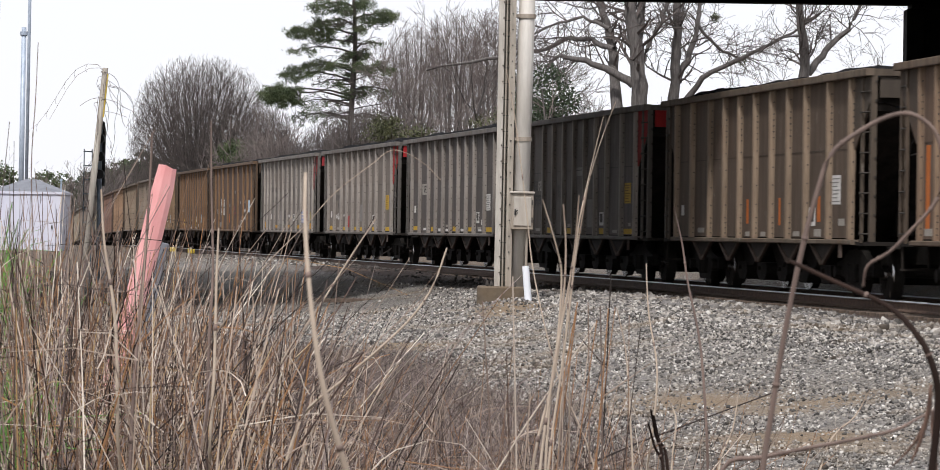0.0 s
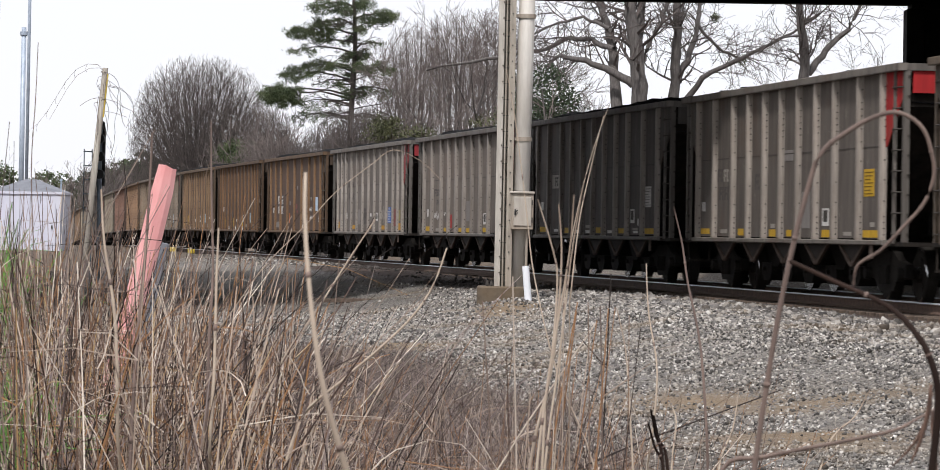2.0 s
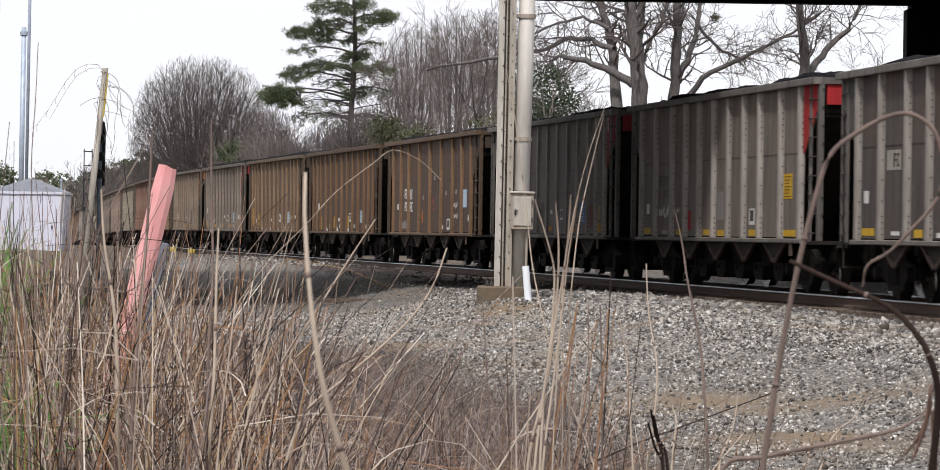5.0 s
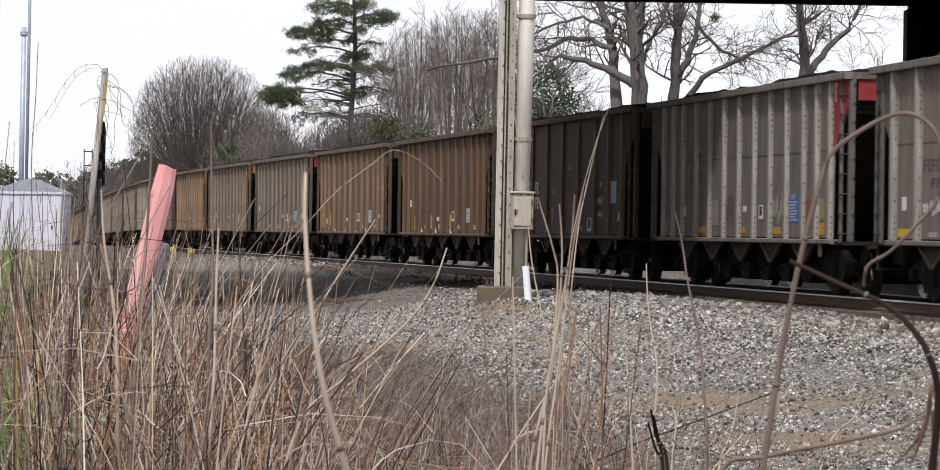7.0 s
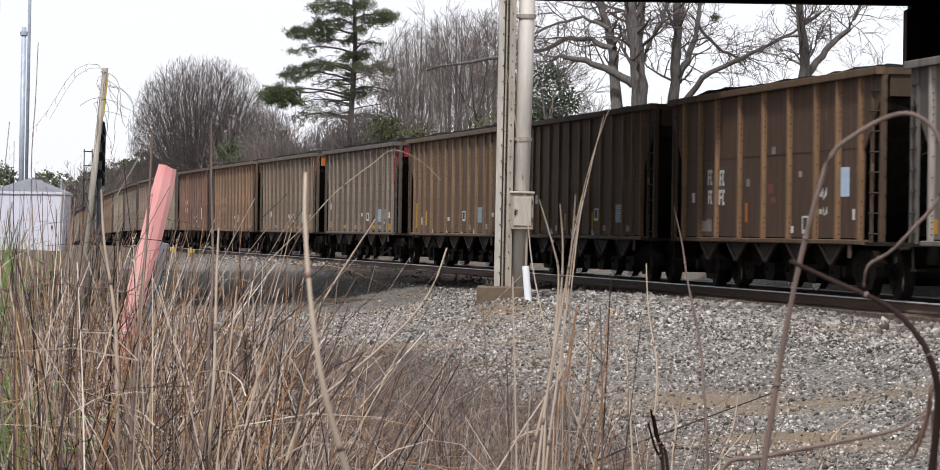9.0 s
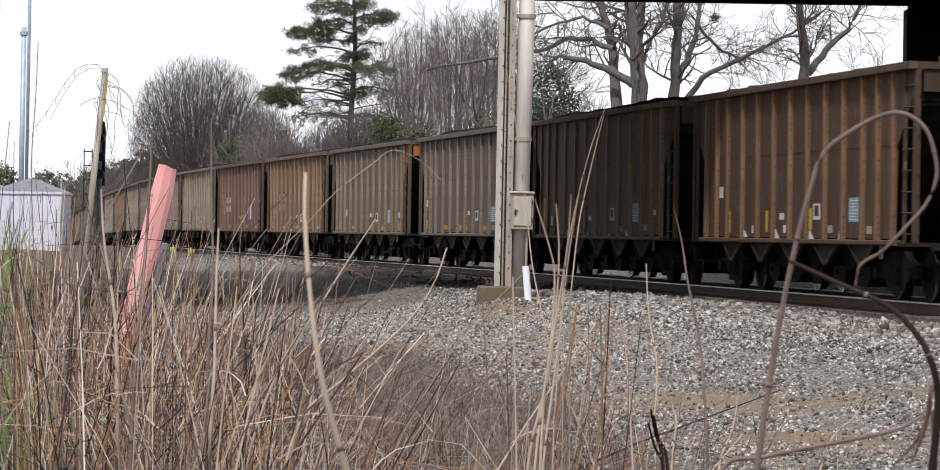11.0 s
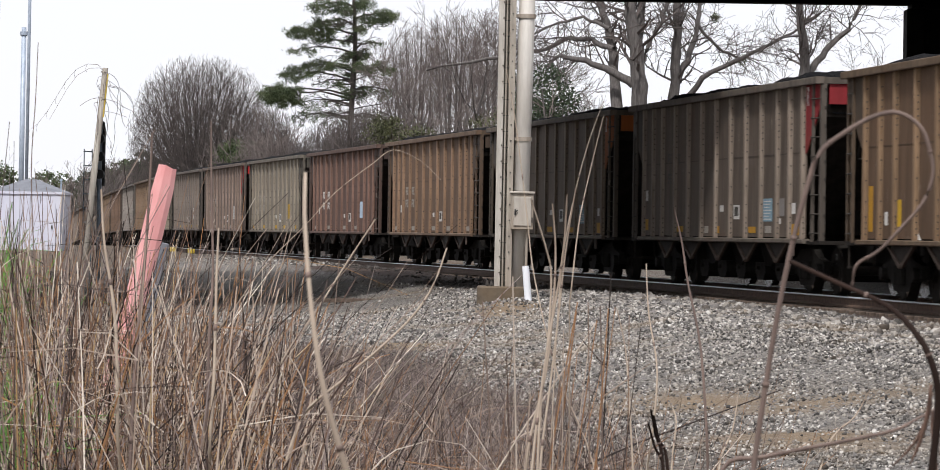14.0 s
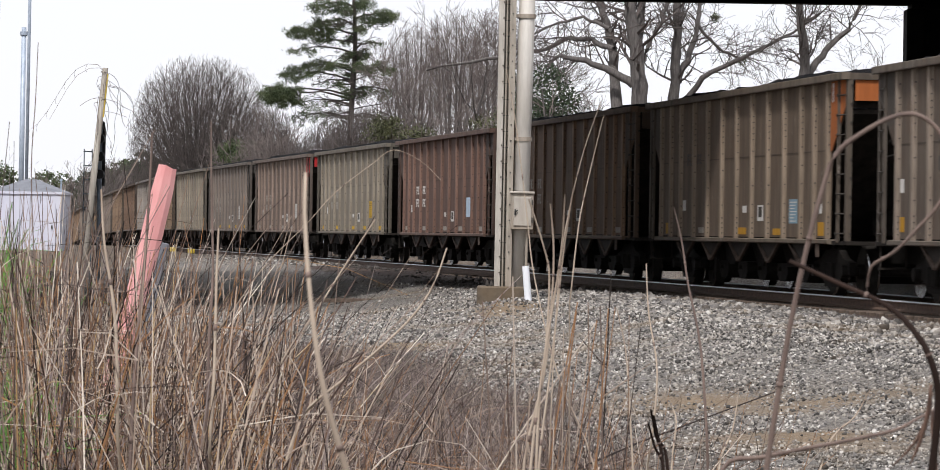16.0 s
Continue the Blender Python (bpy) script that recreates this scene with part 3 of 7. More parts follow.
def corner_post_mesh():
    """The riveted corner angle at the end of a side."""
    bm = nb()
    y = HALF - 0.06
    prism(bm, [(7.20, y), (7.31, y), (7.31, y - 0.085), (7.295, y - 0.085), (7.295, y - 0.015), (7.20, y - 0.015)], "z", SILL, TOP - 0.1)
    n = len(bm.faces)
    for k in range(9):
        z = SILL + 0.1 + k * 0.29
        box(bm, 7.31, 7.33, y - 0.08, y - 0.05, z, z + 0.035)
    bm.faces.ensure_lookup_table()
    for f in bm.faces[n:]:
        f.material_index = 1
    return bm


def end_mesh():
    """The platform, inner struts and pipework at a car's end."""
    bm = nb()
    for sy in (-1, 1):
        box(bm, 7.0, 7.06, sy * 0.48 - 0.05, sy * 0.48 + 0.05, SILL, 2.85)
    box(bm, 6.4, 7.34, -HALF + 0.06, HALF - 0.06, SILL - 0.06, SILL)
    rod(bm, (7.1, 0.8, SILL), (7.1, 0.8, 2.2), 0.025, 0.025, 6)
    # a step under each corner
    for y in (HALF - 0.1, HALF - 0.5):
        rod(bm, (7.2, y, SILL - 0.05), (7.2, y, 0.5), 0.018, 0.018, 6)
    box(bm, 7.15, 7.25, HALF - 0.52, HALF - 0.08, 0.48, 0.51)
    return bm


def end_beam_mesh():
    bm = nb()
    box(bm, CHORD - 0.14, CHORD - 0.02, -HALF + 0.08, HALF - 0.08, TOP - 0.11, TOP - 0.005)
    return bm


def end_plate_mesh():
    bm = nb()
    box(bm, CHORD - 0.1, CHORD - 0.06, -HALF + 0.2, HALF - 0.2, TOP - 0.44, TOP - 0.112)
    return bm


def side_end_plate_mesh():
    """The narrow flank plate at the end of a side, tapering downwards."""
    bm = nb()
    prism(bm, [(6.32, TOP - 0.112), (7.19, TOP - 0.112), (7.19, TOP - 0.52), (6.42, TOP - 1.2), (6.32, TOP - 1.22)], "y", HALF - 0.0745, HALF - 0.062)
    return bm


def centre_mesh():
    bm = nb()
    box(bm, -7.3, 7.3, -0.18, 0.18, 0.55, 0.95)
    box(bm, -4.1, 4.1, -0.06, 0.06, 0.3, 0.56)
    for x in (-4.6, 4.6):
        box(bm, x - 0.35, x + 0.35, -0.35, 0.35, 1.0, 1.6)
    box(bm, 4.5, 5.6, 0.45, 1.0, 1.05, 1.45, 0.06)
    rod(bm, (-5.4, -0.7, 1.3), (-4.4, -0.7, 1.3), 0.22, 0.22, 12)
    return bm


def coupler_mesh():
    bm = nb()
    box(bm, 7.2, 7.85, -0.09, 0.09, 0.68, 0.88, 0.02)
    prism(bm, [(7.8, -0.16), (8.14, -0.2), (8.16, 0.06), (8.02, 0.16), (7.8, 0.14)], "z", 0.63, 0.93)
    rod(bm, (7.5, 0.3, 0.75), (7.95, 0.26, 0.5), 0.03, 0.03, 6)
    return bm


def hand_wheel_mesh():
    bm = nb()
    bmesh.ops.create_cone(bm, cap_ends=False, segments=20, radius1=0.27, radius2=0.27, depth=0.04, matrix=Matrix.Translation((BODY + 0.66, -0.55, 2.3)) @ Matrix.Rotation(math.pi / 2, 4, "Y"))
    for a in (0.3, 1.35, 2.4):
        rod(bm, (BODY + 0.66, -0.55 - 0.27 * math.cos(a), 2.3 - 0.27 * math.sin(a)), (BODY + 0.66, -0.55 + 0.27 * math.cos(a), 2.3 + 0.27 * math.sin(a)), 0.015, 0.015, 6)
    return bm


T = {}
T["side_sheet"] = shared("side_sheet", side_sheet_mesh(), M["paint"])
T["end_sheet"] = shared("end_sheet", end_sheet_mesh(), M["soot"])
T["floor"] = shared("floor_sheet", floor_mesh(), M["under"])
for _n, _d in ((9, 0.06), (11, 0.074), (13, 0.05)):
    T["post", _n] = shared("side_post", post_mesh(_d), M["post_paint"])
    T["post", _n].materials.append(M["rivet"])
T["chord"] = shared("top_chord", chord_mesh(), M["post_paint"])
T["sill"] = shared("side_sill", sill_mesh(), M["paint"])
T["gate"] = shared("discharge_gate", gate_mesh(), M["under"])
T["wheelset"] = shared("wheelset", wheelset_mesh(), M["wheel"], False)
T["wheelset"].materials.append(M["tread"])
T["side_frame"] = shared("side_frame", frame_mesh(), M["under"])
T["rung"] = shared("grab_iron", rung_mesh(), M["rivet"])
T["stile"] = shared("stile", stile_mesh(), M["post_paint"])
T["stile"].materials.append(M["rivet"])
T["corner"] = shared("corner_post", corner_post_mesh(), M["post_paint"])
T["corner"].materials.append(M["rivet"])
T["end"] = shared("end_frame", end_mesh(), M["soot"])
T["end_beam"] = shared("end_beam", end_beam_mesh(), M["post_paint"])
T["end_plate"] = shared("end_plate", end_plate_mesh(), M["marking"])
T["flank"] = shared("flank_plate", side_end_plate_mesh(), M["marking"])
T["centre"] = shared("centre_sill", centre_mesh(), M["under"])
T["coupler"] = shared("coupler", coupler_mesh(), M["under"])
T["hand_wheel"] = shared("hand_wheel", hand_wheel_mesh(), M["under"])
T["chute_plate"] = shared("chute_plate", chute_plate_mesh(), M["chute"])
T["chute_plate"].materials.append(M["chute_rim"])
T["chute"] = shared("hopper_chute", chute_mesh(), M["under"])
for _i in range(5):
    _v, _f = coal_mesh(_i)
    T["coal", _i] = from_arrays("coal_load", _v, _f, M["coal"])
_b = nb()
box(_b, -6.2, 6.2, HALF - 0.0748, HALF - 0.07, 2.33, 2.35)
T["seam"] = shared("seam", _b, M["paint"])
_b = nb()
box(_b, -0.95, 0.95, -0.15, 0.15, 0.5, 0.7)
T["bolster"] = shared("bolster", _b, M["under"])
_b = nb()
box(_b, -0.09, 0.09, HALF - 0.03, HALF - 0.01, SILL - 0.26, SILL - 0.05, 0.006)
T["hanger"] = shared("hanger_plate", _b, M["chute_rim"])


def flat_mesh(rects, level=0):
    """Thin plates on the unit square of a flank marking, given as (left, right, bottom, top)."""
    bm = nb()
    y = -HALF + 0.0705 - 0.003 * level
    for x0, x1, z0, z1 in rects:
        box(bm, x0, x1, y, y + 0.0042, z0, z1)
    return bm


T["decal"] = shared("marking", flat_mesh([(-0.5, 0.5, -0.5, 0.5)]), M["marking"])
T["inlay"] = shared("marking", flat_mesh([(-0.5, 0.5, -0.5, 0.5)], 1), M["marking"])
T["print"] = shared("print_lines", flat_mesh([(-0.4, 0.4 - 0.12 * (_k % 3), 0.36 - 0.13 * _k, 0.40 - 0.13 * _k) for _k in range(7)], 1), M["marking"])
T["bars"] = shared("lettering", flat_mesh([(-0.5, -0.28, -0.5, 0.5), (-0.27, 0.0, 0.3, 0.5), (-0.27, 0.0, -0.1, 0.08), (0.12, 0.3, -0.5, 0.5), (0.31, 0.5, 0.28, 0.5), (0.31, 0.5, -0.5, -0.3)]), M["marking"])
_b = nb()
prism(_b, [(-0.5, -0.5), (0.5, -0.5), (-0.25, 0.5)], "y", -HALF + 0.0705, -HALF + 0.0747)
T["triangle"] = shared("triangle", _b, M["marking"])


def scrawl_mesh(seed):
    """Loose painted strokes."""
    r = random.Random(seed)
    bm = nb()
    x = -0.5
    while x < 0.45:
        n = r.choice((2, 3))
        p = Vector((x, 0, r.uniform(-0.4, 0.4)))
        for _ in range(n):
            q = Vector((x + r.uniform(-0.05, 0.16), 0, r.uniform(-0.5, 0.5)))
            d = (q - p).normalized()
            u = Vector((-d.z, 0, d.x)) * 0.035
            y = -HALF + 0.0715
            vs = [bm.verts.new((a.x, yy, a.z)) for yy in (y, y + 0.0035) for a in (p - u, p + u, q + u, q - u)]
            for f in ((0, 1, 2, 3), (7, 6, 5, 4), (0, 4, 5, 1), (1, 5, 6, 2), (2, 6, 7, 3), (3, 7, 4, 0)):
                bm.faces.new([vs[i] for i in f])
            p = q
        x += r.uniform(0.12, 0.22)
    bmesh.ops.recalc_face_normals(bm, faces=bm.faces)
    return bm


for _i in range(3):
    T["scrawl", _i] = shared("scrawl", scrawl_mesh(_i), M["marking"])
FLIP = Matrix.Rotation(math.pi, 4, "Z")
GREY, BEIGE, TAN, GOLD, BROWN, CREAM, LIGHT = (0.112, 0.097, 0.09), (0.225, 0.192, 0.167), (0.163, 0.11, 0.08), (0.232, 0.165, 0.115), (0.104, 0.064, 0.047), (0.29, 0.257, 0.207), (0.29, 0.267, 0.247)
RED, ORANGE, YELLOW, BLUE, CYAN, WHITE, DARK, SKYBLUE = (0.34, 0.018, 0.02), (0.42, 0.12, 0.025), (0.5, 0.31, 0.025), (0.045, 0.12, 0.36), (0.2, 0.31, 0.38), (0.6, 0.59, 0.57), (0.05, 0.045, 0.04), (0.45, 0.58, 0.72)
HAZE, DIM, PATCH, AMBER, ROSE, OLIVE = (0.30, 0.28, 0.25), (0.075, 0.068, 0.064), (0.21, 0.195, 0.185), (0.42, 0.22, 0.02), (0.18, 0.06, 0.055), (0.24, 0.21, 0.08)
WHEELS = []


def tint(c, f):
    return tuple(a * f for a in c)


def tinted(ob, c):
    ob.color = (*c, 1)
    return ob


# where the side posts stand, from the middle of a car outwards
POSTS = {9: (0.0, 1.75, 3.5, 4.85, 6.18), 11: (0.0, 1.15, 2.3, 3.45, 4.9, 6.22), 13: (0.0, 1.13, 2.26, 3.37, 4.49, 5.33, 6.18)}
BAYS = (-4.3, -2.15, 0.0, 2.15, 4.3)


def mark(car, name, x, z, w, h, c):
    """A marking on the flank: its centre along the car, its height above the rail, its width and height."""
    mesh = {"white_triangle": T["triangle"], "lettering": T["bars"], "worn_lettering": T["bars"], "flank_lettering": T["bars"], "scrawl": T["scrawl", int(abs(x) * 10) % 3]}.get(name, T["decal"])
    label = {"placard": "printed notice plate", "data_panel": "white-edged black data panel", "reflector": "reflective square", "streak": "painted stripe", "scrawl": "loose painted scrawl", "pale_patch": "patch of overpainting"}.get(name, "")
    lift = -0.013 if name == "flank_lettering" else -0.003 if name == "lettering" else 0
    at = Matrix.Translation((x, lift, z)) @ Matrix.Diagonal((w, 1, h, 1))
    ob = tinted(part(name, mesh, None, car, label), c)
    ob.matrix_basis = at
    if name == "placard" and c != SKYBLUE:
        tinted(part("lettering", T["print"], None, ob), tint(c, 0.35) if c in (WHITE, YELLOW) else WHITE)
    if name == "data_panel":
        centre = tinted(part("panel_centre", T["inlay"], None, ob), DARK)
        centre.matrix_basis = Matrix.Translation((0, 0, 0.06)) @ Matrix.Diagonal((0.62, 1, 0.66, 1))
    return ob


def hopper(spec, marks, seed):
    """A coal hopper; x runs forward, its marked flank is at -y."""
    col, post, n, front, label = spec
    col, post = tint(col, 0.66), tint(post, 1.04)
    car = tagged(new("coal_hopper_car"), label, "railway wagon", "coal hopper cars of the train")
    rnd = random.Random(seed)
    mirror = Matrix.Scale(-1, 4, (0, 1, 0))

    def add(name, mesh, c=None, m=None, parent=None, text=""):
        ob = part(name, mesh, None, parent or car, text)
        if c:
            tinted(ob, c)
        if m is not None:
            ob.matrix_basis = m
        return ob

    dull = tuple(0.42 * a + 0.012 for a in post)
    # end parts: post colour cut down, painting shade in along with dirt
    end_shade = tuple(0.2 * a + 0.014 for a in post)
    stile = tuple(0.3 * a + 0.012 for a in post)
    add("coal_load", T["coal", seed % 5], None, None, None, "heaped black coal")
    add("floor_sheet", T["floor"])
    for m, side in ((Matrix(), mirror), (FLIP, Matrix())):
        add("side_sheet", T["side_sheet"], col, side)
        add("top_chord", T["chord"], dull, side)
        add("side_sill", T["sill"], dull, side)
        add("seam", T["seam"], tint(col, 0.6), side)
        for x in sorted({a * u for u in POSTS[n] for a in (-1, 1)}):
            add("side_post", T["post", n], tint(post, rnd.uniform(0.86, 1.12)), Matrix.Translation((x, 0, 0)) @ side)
        for x in BAYS:
            add("chute_plate", T["chute_plate"], None, Matrix.Translation((x, 0, 0)) @ side)
        add("hanger_plate", T["hanger"], None, Matrix.Translation((5.75, 0, 0)) @ side)
    for m, red in ((Matrix(), front), (FLIP, None)):
        add("end_sheet", T["end_sheet"], None, m)
        add("end_frame", T["end"], None, m)
        add("coupler", T["coupler"], None, m)
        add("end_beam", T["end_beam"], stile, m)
        add("end_plate", T["end_plate"], red or end_shade, m, None, "painted end plate" if red else "")
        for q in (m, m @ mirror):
            add("flank_plate", T["flank"], tint(red, 0.9) if red else end_shade, q)
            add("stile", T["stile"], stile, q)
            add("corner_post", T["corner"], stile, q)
            for k in range(8):
                add("grab_iron", T["rung"], None, q @ Matrix.Translation((0, 0, SILL + 0.12 + k * 0.31)))
    add("centre_sill", T["centre"])
    add("hand_wheel", T["hand_wheel"])
    for x in BAYS[1:4]:
        add("hopper_chute", T["chute"], None, Matrix.Translation((x, 0, 0)))
    for x in (-2.9, -1.45, 0.0, 1.45, 2.9):
        add("discharge_gate", T["gate"], None, Matrix.Translation((x, 0, 0)))
    for x in (-5.25, 5.25):
        truck = tagged(new("truck"), "cast steel four-wheel truck")
        truck.parent = car
        truck.matrix_basis = Matrix.Translation((x, 0, 0))
        add("side_frame", T["side_frame"], None, None, truck)
        add("side_frame", T["side_frame"], None, FLIP, truck)
        add("bolster", T["bolster"], None, None, truck)
        for dx in (-0.89, 0.89):
            ws = add("wheelset", T["wheelset"], None, Matrix.Translation((dx, 0, R_WHEEL)), truck)
            WHEELS.append((ws, dx))
    for row in marks:
        mark(car, *row)
    return car


MARKS = {}
MARKS[0] = [("white_tag", -5.78, 1.43, 0.22, 0.19, WHITE), ("data_panel", 3.80, 1.29, 0.39, 0.30, WHITE), ("streak", -0.62, 1.39, 0.16, 0.42, ORANGE), ("streak", 1.65, 1.38, 0.13, 0.46, ORANGE), ("streak", 4.21, 1.41, 0.19, 0.41, ORANGE), ("placard", 5.27, 1.71, 0.52, 0.46, WHITE), ("small_tag", -4.22, 1.06, 0.52, 0.09, HAZE), ("small_tag", -0.60, 1.00, 0.30, 0.08, HAZE), ("small_tag", 0.51, 1.00, 0.33, 0.08, HAZE), ("small_tag", 2.79, 1.01, 0.41, 0.08, HAZE), ("small_tag", 4.15, 1.03, 0.43, 0.12, HAZE), ("small_tag", 5.60, 1.20, 0.37, 0.11, HAZE)]
MARKS[1] = [("placard", 5.40, 1.80, 0.58, 0.42, YELLOW), ("data_panel", 2.85, 1.28, 0.41, 0.28, WHITE), ("reflector", -5.71, 1.04, 0.70, 0.10, YELLOW), ("reflector", -2.91, 1.03, 0.40, 0.12, YELLOW), ("reflector", -0.63, 1.02, 0.44, 0.12, YELLOW), ("reflector", 0.50, 1.02, 0.33, 0.11, YELLOW), ("reflector", 2.86, 1.02, 0.47, 0.12, YELLOW), ("reflector", 5.50, 1.02, 0.85, 0.11, YELLOW), ("small_tag", -4.23, 1.04, 0.52, 0.07, HAZE), ("small_tag", 4.18, 1.02, 0.47, 0.06, HAZE), ("small_tag", -0.61, 1.14, 0.30, 0.07, HAZE), ("small_tag", 5.60, 1.16, 0.24, 0.07, HAZE), ("worn_lettering", -4.55, 2.05, 0.42, 0.23, DIM), ("worn_lettering", -4.08, 2.04, 0.36, 0.22, HAZE), ("worn_lettering", -4.43, 1.72, 0.31, 0.24, DIM), ("worn_lettering", -4.04, 1.72, 0.31, 0.24, DIM), ("worn_lettering", -1.75, 1.90, 0.29, 0.27, DIM), ("pale_patch", 1.60, 1.40, 0.53, 0.60, PATCH), ("pale_patch", 0.44, 2.31, 0.60, 0.18, PATCH), ("white_tag", -5.85, 1.49, 0.27, 0.17, WHITE)]
MARKS[2] = [("lettering_panel", -4.25, 2.12, 0.77, 0.30, HAZE), ("lettering", -4.11, 2.12, 0.33, 0.20, DARK), ("data_panel", 3.86, 1.33, 0.39, 0.28, WHITE), ("placard", 5.28, 1.71, 0.54, 0.41, WHITE), ("reflector", -5.67, 1.05, 0.72, 0.11, YELLOW), ("reflector", -2.90, 1.03, 0.44, 0.12, YELLOW), ("reflector", 0.49, 1.04, 0.44, 0.12, YELLOW), ("reflector", 2.80, 1.03, 0.51, 0.10, YELLOW), ("reflector", 5.42, 1.03, 0.79, 0.11, YELLOW), ("small_tag", -4.13, 1.03, 0.46, 0.06, WHITE), ("small_tag", -1.73, 1.01, 0.45, 0.07, WHITE), ("small_tag", -0.61, 1.12, 0.41, 0.06, HAZE), ("small_tag", -0.61, 1.01, 0.41, 0.06, WHITE), ("small_tag", 1.67, 1.01, 0.42, 0.06, WHITE), ("small_tag", 4.13, 1.07, 0.50, 0.05, HAZE), ("small_tag", 4.16, 1.01, 0.44, 0.05, WHITE), ("white_tag", -5.79, 1.58, 0.27, 0.19, WHITE), ("small_tag", 4.40, 1.21, 0.10, 0.14, WHITE)]
MARKS[3] = [("reflector", -5.71, 1.04, 0.60, 0.12, YELLOW), ("reflector", -2.88, 1.02, 0.46, 0.10, YELLOW), ("reflector", -0.61, 1.02, 0.51, 0.10, YELLOW), ("reflector", 0.51, 1.01, 0.51, 0.11, YELLOW), ("worn_lettering", -4.50, 2.01, 0.36, 0.19, DIM), ("worn_lettering", -4.06, 2.01, 0.35, 0.18, DIM), ("worn_lettering", -4.05, 1.75, 0.46, 0.14, DIM), ("red_bar", -2.02, 1.24, 0.23, 0.36, RED), ("pale_patch", 0.47, 1.50, 0.48, 0.51, PATCH), ("white_tag", -5.69, 1.47, 0.24, 0.20, WHITE), ("small_tag", -4.16, 1.02, 0.46, 0.07, HAZE)]
MARKS[4] = [("reflector", -5.98, 1.13, 0.27, 0.21, AMBER), ("reflector", -2.89, 1.07, 0.56, 0.11, AMBER), ("reflector", 0.25, 1.07, 0.46, 0.10, AMBER), ("reflector", 2.73, 1.06, 0.52, 0.12, AMBER), ("reflector", 5.62, 1.09, 0.36, 0.20, AMBER), ("data_panel", 1.59, 1.38, 0.29, 0.24, WHITE), ("white_tag", 0.42, 1.44, 0.24, 0.10, WHITE), ("placard", 3.84, 1.39, 0.60, 0.38, BLUE), ("placard", 3.83, 1.62, 0.40, 0.09, BLUE), ("pale_patch", -1.85, 1.38, 0.47, 0.46, PATCH), ("worn_lettering", -0.66, 1.40, 0.38, 0.50, DIM), ("white_tag", -4.37, 1.42, 0.26, 0.19, WHITE), ("worn_lettering", -3.95, 2.40, 0.30, 0.18, DIM), ("worn_lettering", -3.13, 2.39, 0.29, 0.17, DIM), ("worn_lettering", -3.83, 2.03, 0.25, 0.19, DIM), ("worn_lettering", -3.06, 2.02, 0.29, 0.19, DIM), ("red_bar", 4.78, 1.35, 0.34, 0.50, ROSE), ("faded_bar", 5.62, 1.41, 0.25, 0.32, OLIVE)]
MARKS[5] = [("placard", 5.21, 1.83, 0.55, 0.46, SKYBLUE), ("data_panel", 2.82, 1.16, 0.44, 0.29, WHITE), ("white_tag", -5.45, 1.66, 0.21, 0.18, WHITE), ("pale_patch", 2.44, 1.99, 0.18, 0.10, HAZE), ("pale_patch", 3.94, 2.01, 0.19, 0.11, HAZE), ("pale_patch", 0.63, 2.41, 0.26, 0.14, PATCH), ("pale_patch", -1.17, 1.89, 0.23, 0.13, PATCH), ("red_bar", 0.44, 1.77, 0.37, 0.16, ROSE), ("red_bar", 0.64, 1.58, 0.32, 0.10, ROSE), ("streak", -1.27, 1.37, 0.18, 0.34, ORANGE), ("white_tag", 5.76, 1.32, 0.14, 0.17, WHITE), ("white_tag", 1.92, 1.08, 0.23, 0.11, WHITE), ("pale_patch", -4.37, 1.13, 0.89, 0.19, PATCH)]
MARKS[6] = [("streak", -4.37, 1.20, 0.16, 0.39, YELLOW), ("streak", -1.60, 1.22, 0.15, 0.36, YELLOW), ("streak", 1.34, 1.25, 0.17, 0.35, YELLOW), ("white_tag", -5.02, 1.74, 0.28, 0.20, WHITE), ("white_tag", -0.56, 1.30, 0.30, 0.11, WHITE), ("white_tag", -0.36, 1.09, 0.16, 0.13, WHITE), ("white_tag", -2.61, 1.08, 0.11, 0.13, WHITE), ("data_panel", 1.73, 1.37, 0.44, 0.26, WHITE), ("placard", 3.99, 1.39, 0.59, 0.38, CYAN), ("small_tag", 2.58, 1.09, 0.29, 0.12, HAZE), ("small_tag", 4.87, 1.08, 0.29, 0.12, HAZE), ("worn_lettering", -0.69, 1.88, 0.40, 0.31, DIM), ("worn_lettering", -1.95, 1.50, 0.32, 0.27, DIM), ("worn_lettering", -4.01, 1.59, 0.52, 0.33, DIM), ("white_triangle", -3.15, 1.01, 0.33, 0.13, WHITE), ("white_triangle", -0.89, 1.01, 0.39, 0.16, WHITE), ("white_triangle", 1.40, 1.00, 0.37, 0.15, WHITE), ("white_triangle", 3.18, 0.99, 0.21, 0.13, WHITE)]
